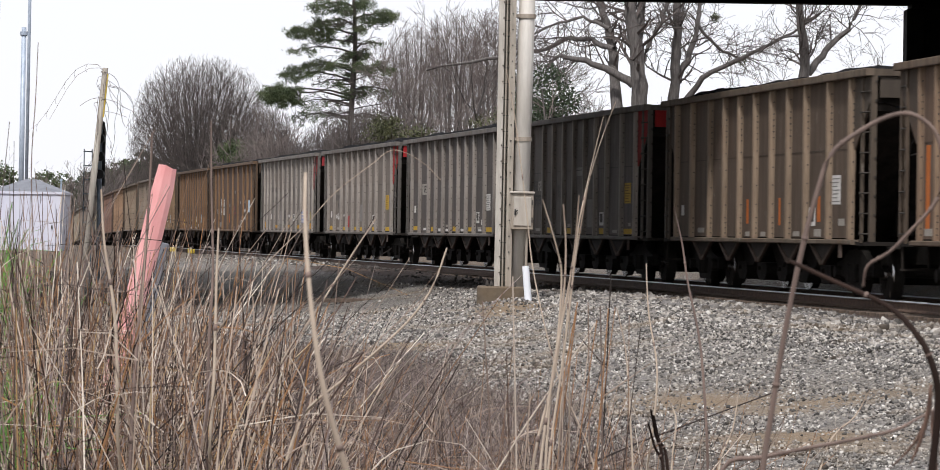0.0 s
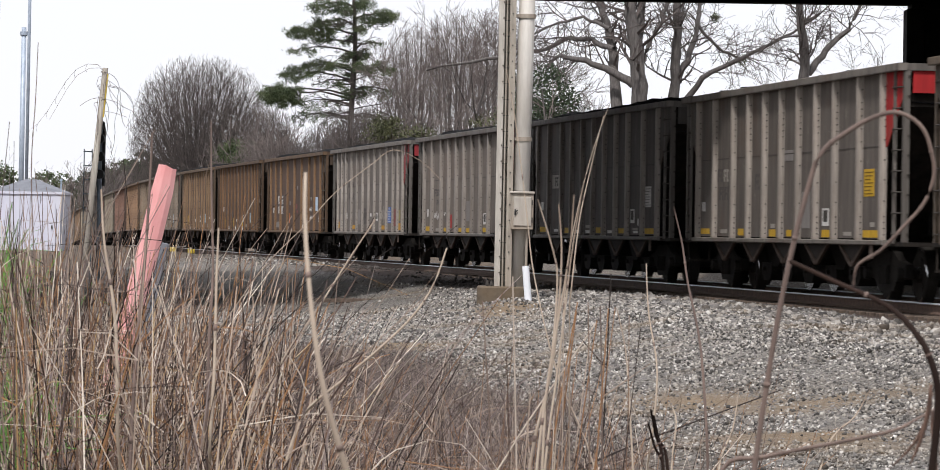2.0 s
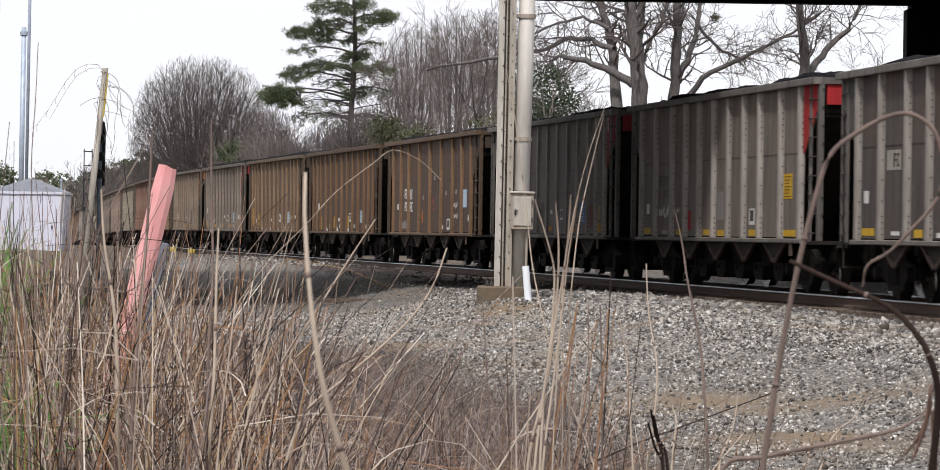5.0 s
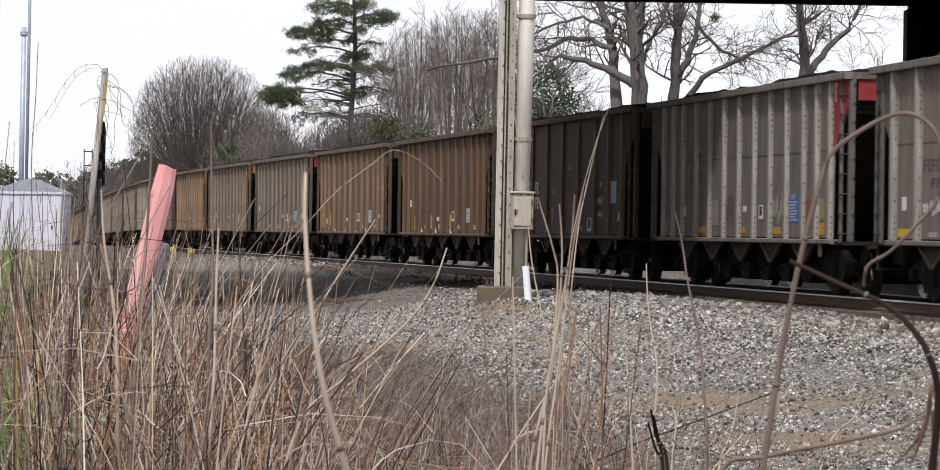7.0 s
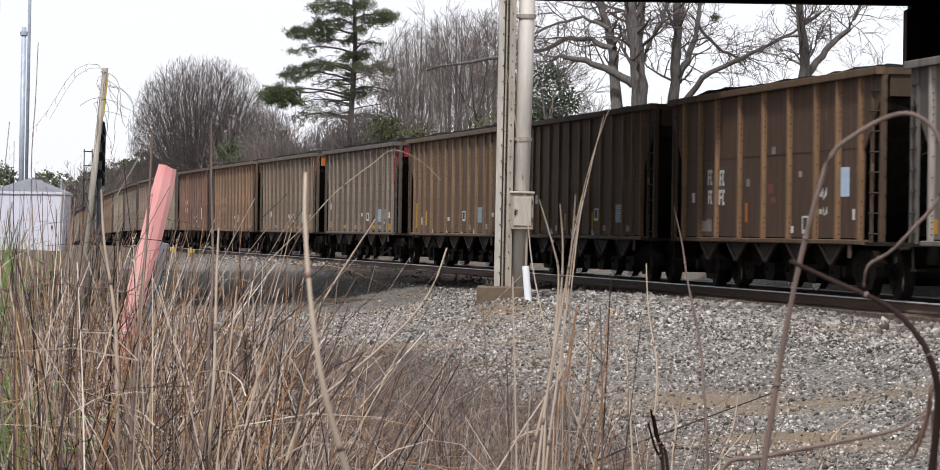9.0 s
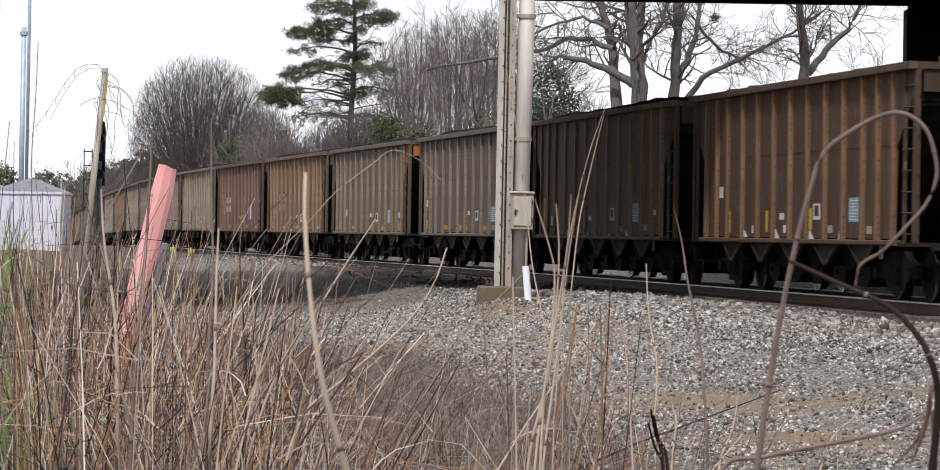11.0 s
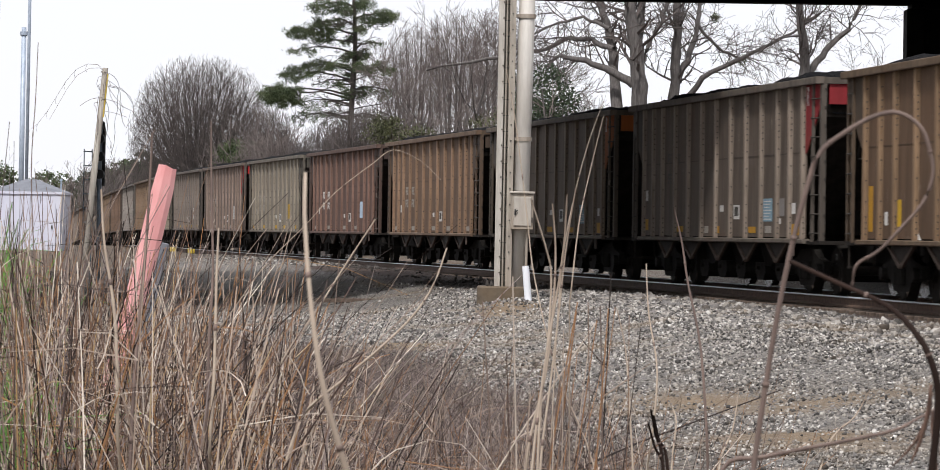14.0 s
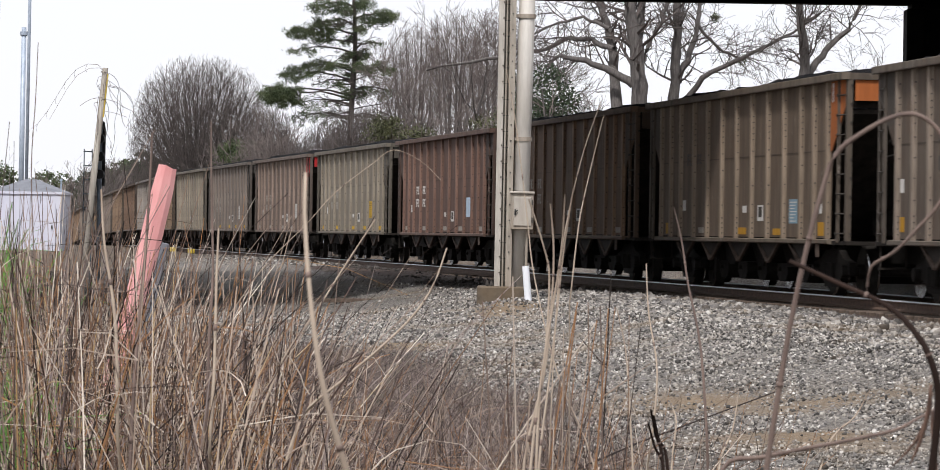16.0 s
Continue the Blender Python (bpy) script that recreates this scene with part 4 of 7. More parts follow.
MARKS[7] = [("placard", 3.82, 1.40, 0.58, 0.39, CYAN), ("data_panel", 1.55, 1.37, 0.44, 0.26, WHITE), ("white_tag", -0.72, 1.30, 0.27, 0.10, WHITE), ("white_tag", -4.98, 1.25, 0.16, 0.20, WHITE), ("streak", -4.27, 1.33, 0.23, 0.40, YELLOW), ("white_tag", 5.55, 1.40, 0.23, 0.10, WHITE), ("small_tag", 4.69, 1.10, 0.34, 0.13, HAZE), ("small_tag", 2.41, 1.08, 0.26, 0.13, HAZE), ("streak", -5.87, 1.40, 0.24, 0.69, AMBER), ("white_triangle", -3.26, 1.02, 0.37, 0.17, WHITE), ("white_triangle", -1.05, 1.02, 0.39, 0.16, WHITE), ("white_triangle", 1.18, 1.01, 0.38, 0.16, WHITE), ("white_triangle", 3.01, 0.99, 0.24, 0.13, WHITE)]
MARKS[8] = [("placard", 3.82, 1.41, 0.62, 0.39, CYAN), ("data_panel", 1.57, 1.38, 0.44, 0.25, WHITE), ("white_tag", 0.44, 1.45, 0.28, 0.11, WHITE), ("white_tag", -5.98, 1.73, 0.24, 0.20, WHITE), ("white_tag", 4.63, 1.22, 0.19, 0.09, WHITE), ("white_tag", 5.57, 1.43, 0.23, 0.18, WHITE), ("reflector", -6.01, 1.16, 0.38, 0.22, AMBER), ("reflector", -2.95, 1.08, 0.51, 0.11, AMBER), ("reflector", 0.05, 1.07, 0.40, 0.12, AMBER), ("reflector", 2.72, 1.07, 0.52, 0.11, AMBER), ("reflector", 5.68, 1.08, 0.59, 0.19, AMBER), ("small_tag", -0.77, 1.07, 0.32, 0.13, HAZE), ("small_tag", 3.86, 1.08, 0.42, 0.12, HAZE), ("worn_lettering", -3.92, 2.42, 0.33, 0.20, DIM), ("worn_lettering", -3.16, 2.40, 0.29, 0.20, DIM), ("worn_lettering", -3.90, 2.04, 0.33, 0.20, DIM), ("pale_patch", 4.79, 1.45, 0.33, 0.30, PATCH)]
MARKS[9] = [("placard", 3.98, 1.38, 0.54, 0.40, CYAN), ("data_panel", 1.72, 1.36, 0.40, 0.27, WHITE), ("white_tag", 0.58, 1.43, 0.29, 0.12, WHITE), ("white_tag", -4.21, 1.52, 0.25, 0.19, WHITE), ("white_tag", 5.71, 1.42, 0.18, 0.16, WHITE), ("reflector", -5.66, 1.09, 0.27, 0.21, AMBER), ("reflector", 0.41, 1.05, 0.59, 0.12, AMBER), ("reflector", 2.88, 1.04, 0.54, 0.11, AMBER), ("reflector", 5.78, 1.09, 0.41, 0.22, AMBER), ("small_tag", -2.78, 1.06, 0.43, 0.10, HAZE), ("worn_lettering", -3.83, 2.37, 0.34, 0.22, DIM), ("worn_lettering", -3.01, 2.37, 0.33, 0.18, DIM)]
MARKS[3] += [("placard", 5.32, 1.80, 0.56, 0.42, YELLOW), ("data_panel", 2.85, 1.30, 0.40, 0.28, WHITE), ("reflector", 2.85, 1.02, 0.47, 0.11, YELLOW), ("reflector", 5.45, 1.02, 0.8, 0.11, YELLOW), ("scrawl", -4.22, 1.40, 0.84, 0.27, WHITE), ("scrawl", -2.97, 1.44, 0.3, 0.12, WHITE)]
MARKS[4] += [("scrawl", 2.75, 1.45, 0.7, 0.6, HAZE), ("scrawl", -0.7, 1.4, 0.6, 0.4, DIM)]
MARKS[5] += [("lettering_panel", -4.1, 2.0, 0.44, 0.40, DIM), ("lettering_panel", -3.15, 2.0, 0.46, 0.40, DIM), ("lettering", -4.1, 2.02, 0.34, 0.28, WHITE), ("lettering", -3.15, 2.0, 0.36, 0.28, WHITE), ("lettering", -4.07, 1.66, 0.3, 0.25, WHITE), ("lettering", -3.15, 1.65, 0.44, 0.28, WHITE), ("scrawl", 3.9, 1.66, 0.5, 0.22, WHITE), ("scrawl", 3.95, 1.37, 0.5, 0.17, WHITE), ("scrawl", -4.37, 1.18, 0.8, 0.2, HAZE)]
MARKS[8] += [("flank_lettering", 6.45, 3.25, 0.1, 0.3, WHITE)]
MARKS[4] += [("flank_lettering", 6.45, 3.25, 0.1, 0.3, WHITE)]
MARKS[9] += [("flank_lettering", 6.45, 3.25, 0.1, 0.3, WHITE)]


def plain_marks(rear, placard, squares):
    """What the far cars show: lettering at the rear, a data panel, a notice, squares along the sill."""
    out = [("worn_lettering", x, z, 0.4, 0.22, rear) for x in (-3.95, -2.9) for z in (2.1, 1.75)]
    out += [("data_panel", 1.6, 1.37, 0.42, 0.27, WHITE), ("white_tag", 0.5, 1.42, 0.26, 0.11, WHITE), ("white_tag", -4.9, 1.6, 0.22, 0.2, WHITE)]
    if placard:
        out.append(("placard", 3.9, 1.6, 0.56, 0.5, placard))
    return out + [("reflector", x, 1.05, 0.5, 0.11, squares) for x in (-5.7, -2.8, 0.5, 2.8, 5.7)]


MARKS[-1] = plain_marks(HAZE, None, HAZE) + [("streak", -5.8, 1.7, 0.2, 1.2, ORANGE), ("streak", -4.9, 1.6, 0.16, 0.8, ORANGE)]
g = "loaded coal hopper car, "
CARS = {
    -1: (TAN, GOLD, 13, None, g + "rusty tan sides with orange streaks"),
    0: ((0.138, 0.102, 0.077), (0.24, 0.184, 0.134), 11, None, g + "brown sides, tan posts and white notice"),
    1: ((0.168, 0.146, 0.13), (0.31, 0.28, 0.25), 11, RED, g + "grey sides, red end and yellow placard"),
    2: (GREY, LIGHT, 11, None, g + "grey sides with pale posts"),
    3: (BEIGE, LIGHT, 11, RED, g + "beige sides, red end and yellow placard"),
    4: ((0.205, 0.18, 0.163), (0.33, 0.305, 0.28), 13, (0.26, 0.03, 0.036), g + "pale grey sides, red end and blue notice"),
    5: ((0.118, 0.073, 0.052), (0.225, 0.138, 0.078), 9, None, g + "dark brown sides and widely spaced posts"),
    6: ((0.112, 0.064, 0.039), (0.178, 0.106, 0.059), 13, None, g + "golden brown sides and teal notice"),
    7: ((0.16, 0.099, 0.061), (0.238, 0.16, 0.098), 13, None, g + "rusty tan sides, cyan notice"),
    8: ((0.155, 0.122, 0.098), (0.24, 0.2, 0.165), 13, (0.22, 0.02, 0.025), g + "grey-tan sides, red end and cyan notice"),
    9: ((0.18, 0.135, 0.1), (0.25, 0.2, 0.152), 13, (0.36, 0.11, 0.03), g + "tan sides, orange end and cyan notice"),
    10: ((0.2, 0.125, 0.08), (0.29, 0.19, 0.125), 13, None, g + "rusty brown sides"),
    11: ((0.155, 0.09, 0.07), (0.22, 0.135, 0.107), 13, None, g + "dark red-brown sides with white lettering"),
    12: (CREAM, CREAM, 13, None, g + "cream sides with yellow placard"),
    13: ((0.2, 0.148, 0.122), (0.27, 0.21, 0.175), 13, RED, g + "tan sides and red end"),
    14: (BEIGE, BEIGE, 13, None, g + "beige sides"),
    15: (CREAM, CREAM, 13, None, g + "cream sides"),
    16: (TAN, GOLD, 13, None, g + "tan sides"),
    17: (CREAM, LIGHT, 13, None, g + "pale cream sides"),
    18: (BROWN, TAN, 13, None, g + "brown sides"),
    19: (GOLD, GOLD, 13, None, g + "golden tan sides"),
}
for _k in range(20, 26):
    CARS[_k] = ((TAN, BROWN, BEIGE)[_k % 3], (GOLD, TAN, BEIGE)[_k % 3], 13, None, g + ("tan sides", "brown sides", "beige sides")[_k % 3])
for _k, _c, _p, _q in ((10, HAZE, None, HAZE), (11, WHITE, SKYBLUE, HAZE), (12, HAZE, YELLOW, YELLOW), (13, HAZE, WHITE, HAZE), (14, HAZE, WHITE, YELLOW)):
    MARKS[_k] = plain_marks(_c, _p, _q)
TRAIN = [(k, hopper(spec, MARKS.get(k) or plain_marks(HAZE, None, HAZE), k + 2)) for k, spec in sorted(CARS.items())]
# how far each car stands ahead of its even place in the train
SLACK = {-1: -0.2, 0: -0.2, 1: -0.2, 2: 0.03, 3: 0.22, 9: 0.1}


def car_pose(k, t):
    """Where car k stands at t: its two trucks on the line."""
    s = k * PITCH - BODY - SLACK.get(k, 0.32) - SPEED * t
    p0, _ = line(s + 5.25)
    p1, _ = line(s - 5.25)
    d = p1 - p0
    x = d.normalized()
    y = Vector((0, 0, 1)).cross(x).normalized()
    z = x.cross(y)
    m = Matrix((x, y, z)).transposed().to_4x4()
    m.translation = (p0 + p1) / 2
    return m


# ---- the road bridge over the line ----
def bridge():
    """Steel girders over the line, their underside 6.4 m over the rails, on piers of steel columns."""
    b = tagged(new("road_bridge"), "dark steel girder road bridge over the tracks, in shade", "bridge", kind="structure")
    y0, y1, low = 60.4, 80.0, 6.31
    bm = nb()
    box(bm, -70, 45, y0 - 0.4, y1 + 0.4, low + 1.07, low + 1.4)
    part("deck", bm, M["concrete"], b)
    for y in np.linspace(y0, y1, 9):
        bm = nb()
        box(bm, -70, 45, y - 0.02, y + 0.02, low, low + 1.07)
        box(bm, -70, 45, y - 0.2, y + 0.2, low, low + 0.05)
        for x in np.arange(-66, 44, 4.0):
            box(bm, x - 0.02, x + 0.02, y - 0.15, y + 0.15, low + 0.05, low + 1.06)
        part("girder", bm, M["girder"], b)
    for y in (y0 - 0.25, y1 + 0.25):
        bm = nb()
        box(bm, -70, 45, y - 0.15, y + 0.15, low + 1.4, low + 2.1)
        part("parapet", bm, M["concrete"], b)
    # a steel bent: a plated post, a web set back between flanges, a bolted cap
    for y in (y0 + 0.4, (y0 + y1) / 2, y1 - 0.4):
        bm = nb()
        x = 0.12495 * (y1 - 0.4) - 0.06
        box(bm, x, x + 0.42, y - 0.35, y + 0.35, -1.2, low - 0.12, 0.02)
        box(bm, x + 0.42, x + 0.85, y - 0.2, y + 0.2, -1.2, low - 0.12)
        box(bm, x + 0.85, x + 1.5, y - 0.35, y + 0.35, -1.2, low - 0.12, 0.02)
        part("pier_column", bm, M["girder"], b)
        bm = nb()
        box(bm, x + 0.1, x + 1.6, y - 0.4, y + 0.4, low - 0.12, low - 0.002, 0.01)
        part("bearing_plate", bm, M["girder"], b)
    bm = nb()
    box(bm, 15.5, 60, y0 - 0.5, y1 + 0.5, -1.0, low - 0.01)
    part("abutment", bm, M["concrete"], b)
    # unseen dark wall added on the left to block sky light under the deck
    bm = nb()
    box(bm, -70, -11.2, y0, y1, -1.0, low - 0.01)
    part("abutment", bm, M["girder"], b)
    return b


bridge()


# ---- the signal mast with its ladder and box ----
def signal_mast():
    x, y = 0.527, 55.0
    g0 = 0.10
    mast = tagged(new("signal_mast"), "silver steel signal mast, ladder channel and pipe on a concrete foot", "signal mast")
    mast.matrix_basis = Matrix.Translation((x, y, g0)) @ Matrix.Rotation(0.005, 4, "Y") @ Matrix.Scale(0.81, 4)
    bm = nb()
    box(bm, -0.5, 0.42, -0.45, 0.5, -0.5, 0.02, 0.03)
    part("concrete_foot", bm, M["foot"], mast)
    # a ladder column: a bright front flange, then a recessed web and outer flange, both darker
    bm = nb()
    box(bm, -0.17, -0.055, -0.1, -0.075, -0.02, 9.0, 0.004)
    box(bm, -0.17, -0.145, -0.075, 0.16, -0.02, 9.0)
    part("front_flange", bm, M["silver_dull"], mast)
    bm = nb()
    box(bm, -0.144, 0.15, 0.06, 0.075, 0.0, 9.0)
    part("web", bm, M["silver_dark"], mast)
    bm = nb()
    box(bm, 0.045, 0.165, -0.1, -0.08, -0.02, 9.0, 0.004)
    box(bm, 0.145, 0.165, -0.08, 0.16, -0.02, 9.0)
    part("outer_flange", bm, M["silver_dark"], mast)
    bm = nb()
    rod(bm, (-0.01, -0.06, 0.0), (-0.01, -0.06, 9.0), 0.018, 0.018, 8)
    part("riser", bm, M["silver_dark"], mast)
    bm = nb()
    rod(bm, (-0.055, -0.065, 0), (0.045, -0.065, 0), 0.011, 0.011, 6)
    rung = shared("rung", bm, M["bolt"])
    bm = nb()
    rod(bm, (0, -0.1, 0), (0, -0.122, 0), 0.017, 0.014, 6)
    bolt = shared("bolt", bm, M["bolt"])
    for k in range(26):
        z = 0.25 + k * 0.31
        part("rung", rung, None, mast).matrix_basis = Matrix.Translation((0, 0, z))
        part("bolt", bolt, None, mast).matrix_basis = Matrix.Translation((-0.075, 0, z + 0.04))
        part("bolt", bolt, None, mast).matrix_basis = Matrix.Translation((0.105, 0, z + 0.13))
    for x0, y0 in ((-0.3, -0.25), (-0.22, -0.3), (0.24, -0.3), (0.5, -0.2)):
        bm = nb()
        rod(bm, (x0, y0, 0.0), (x0, y0, 0.13), 0.022, 0.022, 6)
        rod(bm, (x0, y0, 0.04), (x0, y0, 0.075), 0.04, 0.04, 6)
        part("anchor_bolt", bm, M["bolt"], mast)
    bm = nb()
    rod(bm, (0.30, 0.1, -0.2), (0.42, 0.1, 9.0), 0.165, 0.15, 28)
    part("pipe", bm, M["silver"], mast, "round silver pipe", True)
    for z in (2.9, 5.3):
        bm = nb()
        rod(bm, (0.3 + 0.013 * z, 0.1, z - 0.04), (0.3 + 0.013 * z, 0.1, z + 0.04), 0.185, 0.185, 24)
        box(bm, 0.1, 0.25, -0.02, 0.08, z - 0.03, z + 0.03)
        part("clamp", bm, M["silver_dark"], mast)
    bm = nb()
    box(bm, 0.13, 0.57, -0.3, -0.08, 1.13, 1.83, 0.015)
    cab = part("junction_box", bm, M["silver_dark"], mast, "grey steel junction box with a latch")
    bm = nb()
    box(bm, 0.185, 0.53, -0.325, -0.3, 1.2, 1.77, 0.012)
    part("box_door", bm, M["silver_dull"], cab)
    bm = nb()
    box(bm, 0.11, 0.59, -0.34, -0.06, 1.83, 1.875, 0.01)
    part("box_lid", bm, M["silver_dull"], cab)
    bm = nb()
    box(bm, 0.2, 0.225, -0.35, -0.32, 1.41, 1.53)
    rod(bm, (0.212, -0.36, 1.47), (0.26, -0.36, 1.51), 0.012, 0.012, 6)
    part("latch", bm, M["black"], cab)
    for z in (1.32, 1.66):
        bm = nb()
        rod(bm, (0.545, -0.325, z - 0.05), (0.545, -0.325, z + 0.05), 0.014, 0.014, 8)
        part("hinge", bm, M["bolt"], cab)
    bm = nb()
    rod(bm, (0.45, -0.1, 0.1), (0.45, -0.14, 1.22), 0.025, 0.025, 8)
    part("conduit", bm, M["silver_dark"], mast)
    return mast


signal_mast()
bm = nb()
bmesh.ops.create_cone(bm, cap_ends=False, segments=18, radius1=0.058, radius2=0.055, depth=0.56, matrix=Matrix.Translation((0, 0, 0.28)))
bmesh.ops.create_cone(bm, cap_ends=False, segments=18, radius1=0.052, radius2=0.049, depth=0.56, matrix=Matrix.Translation((0, 0, 0.28)))
ob = tagged(mesh_ob("marker_tube", bm, M["white_pvc"], True), "short white plastic tube leaning beside the mast foot", "marker post")
ob.matrix_basis = Matrix.Translation((0.92, 54.0, gz(0.92, 54.0) - 0.02)) @ Matrix.Rotation(-0.09, 4, "Y")


# ---- trees ----
def grow(rnd, p, d, length, radius, level, out, spec):
    """Adds the paths of a branch and of all that it bears; spec: children, ratio, angle, lift, wander, levels, thin."""
    kids, ratio, angle, lift, wander, levels, thin = spec
    seg = (5, 4, 3, 2, 2)[level]
    path, q, v = [], Vector(p), Vector(d).normalized()
    step = length / seg
    for i in range(seg + 1):
        u = i / seg
        path.append((q.x, q.y, q.z, max(radius * (1 - 0.65 * u), thin)))
        v = (v + Vector((rnd.gauss(0, wander), rnd.gauss(0, wander), rnd.gauss(0, wander) + lift))).normalized()
        q = q + v * step
    out[min(level, len(out) - 1)].append(path)
    if level >= levels:
        return
    n = kids[min(level, len(kids) - 1)]
    for k in range(n):
        u = rnd.uniform(0.25, 1.0) if level else rnd.uniform(0.45, 1.0)
        i = min(int(u * seg), seg - 1)
        a = Vector(path[i][:3]).lerp(Vector(path[i + 1][:3]), u * seg - i)
        dirn = (Vector(path[i + 1][:3]) - Vector(path[i][:3])).normalized()
        side = dirn.orthogonal().normalized()
        side.rotate(Matrix.Rotation(rnd.uniform(0, 6.283), 3, dirn))
        ang = radians(rnd.uniform(*angle))
        grow(rnd, a, dirn * math.cos(ang) + side * math.sin(ang), length * ratio * rnd.uniform(0.6, 1.15), path[i][3] * 0.55, level + 1, out, spec)


def tree_from(name, out, label, bark, twig, split=2, extra=None, category="tree"):
    t = tagged(new(name), label, category)
    v, f = tubes([p for lev in out[:split] for p in lev], 7)
    part("trunk", from_arrays("trunk", v, f, bark, True), None, t)
    v, f = tubes([p for lev in out[split:] for p in lev], 3)
    part("crown", from_arrays("crown", v, f, twig), None, t, "fine bare twigs")
    if extra:
        part("foliage", extra, None, t)
    return t


def twig_cloud(rnd, out, c, r, n, root, length=(0.7, 1.5), thin=0.008):
    """Fine twigs filling a rounded crown, all sweeping up and out from the root."""
    for _ in range(n):
        a, b = rnd.uniform(0, 6.283), rnd.uniform(-0.75, 1)
        k = rnd.random() ** 0.36
        w = (1 - abs(b) ** 2.5) ** 0.4 * k
        p = Vector((c[0] + r[0] * w * math.cos(a), c[1] + r[0] * w * math.sin(a), c[2] + r[1] * b * k))
        d = (p - Vector(root)).normalized() + Vector((rnd.gauss(0, 0.6), rnd.gauss(0, 0.6), rnd.gauss(0.1, 0.4)))
        q = p - d.normalized() * rnd.uniform(*length)
        m = (p + q) / 2 + Vector((rnd.gauss(0, 0.06), rnd.gauss(0, 0.06), 0))
        out[-1].append([(q.x, q.y, q.z, thin * 1.6), (m.x, m.y, m.z, thin * 1.2), (p.x, p.y, p.z, thin * 0.6)])


def inside(path, c, r):
    """The part of a path from its start that stays within a rounded crown."""
    out = []
    for p in path:
        q = abs(math.hypot(p[0] - c[0], p[1] - c[1]) / r[0]) ** 2.5 + max(0.0, (p[2] - c[2]) / r[1]) ** 2.5
        if q > 1.0:
            break
        out.append(p)
    return out


def dome_tree(seed, x, y, c, r, n, stems, label, twig="twig"):
    rnd = random.Random(seed)
    out = [[], [], [], []]
    z = gz(x, y) - 0.2
    for k in range(stems):
        a = 2.4 * k
        u = (k + 0.5) / stems
        tip = Vector((c[0] + r[0] * 0.85 * u ** 0.5 * math.cos(a), y + r[0] * 0.85 * u ** 0.5 * math.sin(a), c[1] + r[1] * 0.85 * math.sqrt(1 - 0.8 * u)))
        base = Vector((x + 0.35 * math.cos(a) * u, y + 0.35 * math.sin(a) * u, z))
        path = []
        for i in range(6):
            t = i / 5
            p = base.lerp(tip, t) + Vector((rnd.gauss(0, 0.08), rnd.gauss(0, 0.08), 0)) * t + Vector((0, 0, 0.9 * math.sin(math.pi * t)))
            path.append((p.x, p.y, p.z, 0.13 * (1 - t) + 0.015))
        out[0].append(path)
        for _ in range(5):
            i = rnd.randrange(1, 5)
            d = Vector(path[i + 1][:3]) - Vector(path[i][:3])
            grow(rnd, path[i][:3], d.normalized() + Vector((rnd.gauss(0, 0.35), rnd.gauss(0, 0.35), 0.1)), rnd.uniform(2, 3.6), path[i][3] * 0.5, 1, out, ((5, 4), 0.5, (15, 40), 0.03, 0.07, 2, 0.01))
    twig_cloud(rnd, out, (c[0], y, c[1]), r, n, (x, y, z), (0.5, 1.5), 0.0065)
    out = [[q for q in (inside(p, (c[0], y, c[1]), r) for p in lev) if len(q) > 1] for lev in out]
    return tree_from("bare_tree", out, label, M["bark"], M[twig], 1)


def bare_tree(seed, x, y, height, radius, label, spec, lean=(0, 0), stems=1, spread=0.2, twig="twig"):
    rnd = random.Random(seed)
    out = [[] for _ in range(spec[5] + 1)]
    z = gz(x, y) - 0.2
    for k in range(stems):
        a = rnd.uniform(0, 6.283)
        s = spread * (0.3 + 0.7 * rnd.random()) if stems > 1 else 0
        d = (lean[0] + s * math.cos(a), lean[1] + s * math.sin(a), 1)
        grow(rnd, (x + 0.25 * s * math.cos(a) * stems ** 0.5, y + 0.25 * s * math.sin(a) * stems ** 0.5, z), d, height * rnd.uniform(0.55, 0.7), radius * (rnd.uniform(0.6, 1) if stems > 1 else 1), 0, out, spec)
    return tree_from("bare_tree", out, label, M["bark"], M[twig])


def limb_tree(seed, x, y, trunks, label, twigs=4.2):
    """A big bare tree whose main limbs run through given points (sideways, up, radius) in metres."""
    rnd = random.Random(seed)
    out = [[] for _ in range(5)]
    spec = ((5, 4, 5, 4), 0.5, (25, 75), 0.02, 0.24, 4, 0.0065)
    for limb in trunks:
        path = []
        yy = rnd.uniform(-0.8, 0.8)
        for i in range(len(limb) - 1):
            (x0, z0, r0), (x1, z1, r1) = limb[i], limb[i + 1]
            for k in range(4):
                u = k / 4
                path.append((x + x0 + (x1 - x0) * u + rnd.gauss(0, 0.03), y + yy * (i + u), z0 + (z1 - z0) * u + rnd.gauss(0, 0.03), 0.85 * (r0 + (r1 - r0) * u) * rnd.uniform(0.92, 1.08)))
        x1, z1, r1 = limb[-1]
        path.append((x + x1, y + yy * len(limb), z1, r1))
        out[0].append(path)
        for k in range(int(twigs * len(limb))):
            i = rnd.randrange(len(path) // 3, len(path) - 1)
            if path[i][2] < 6.0:
                continue
            d = (Vector(path[i + 1][:3]) - Vector(path[i][:3])).normalized()
            s = d.orthogonal()
            s.rotate(Matrix.Rotation(rnd.uniform(0, 6.283), 3, d))
            grow(rnd, path[i][:3], d + 1.1 * s, rnd.uniform(0.9, 2.6), max(path[i][3] * 0.3, 0.025), 2, out, spec)
    return tree_from("bare_tree", out, label, M["bark"], M["twig_dark"], 2)


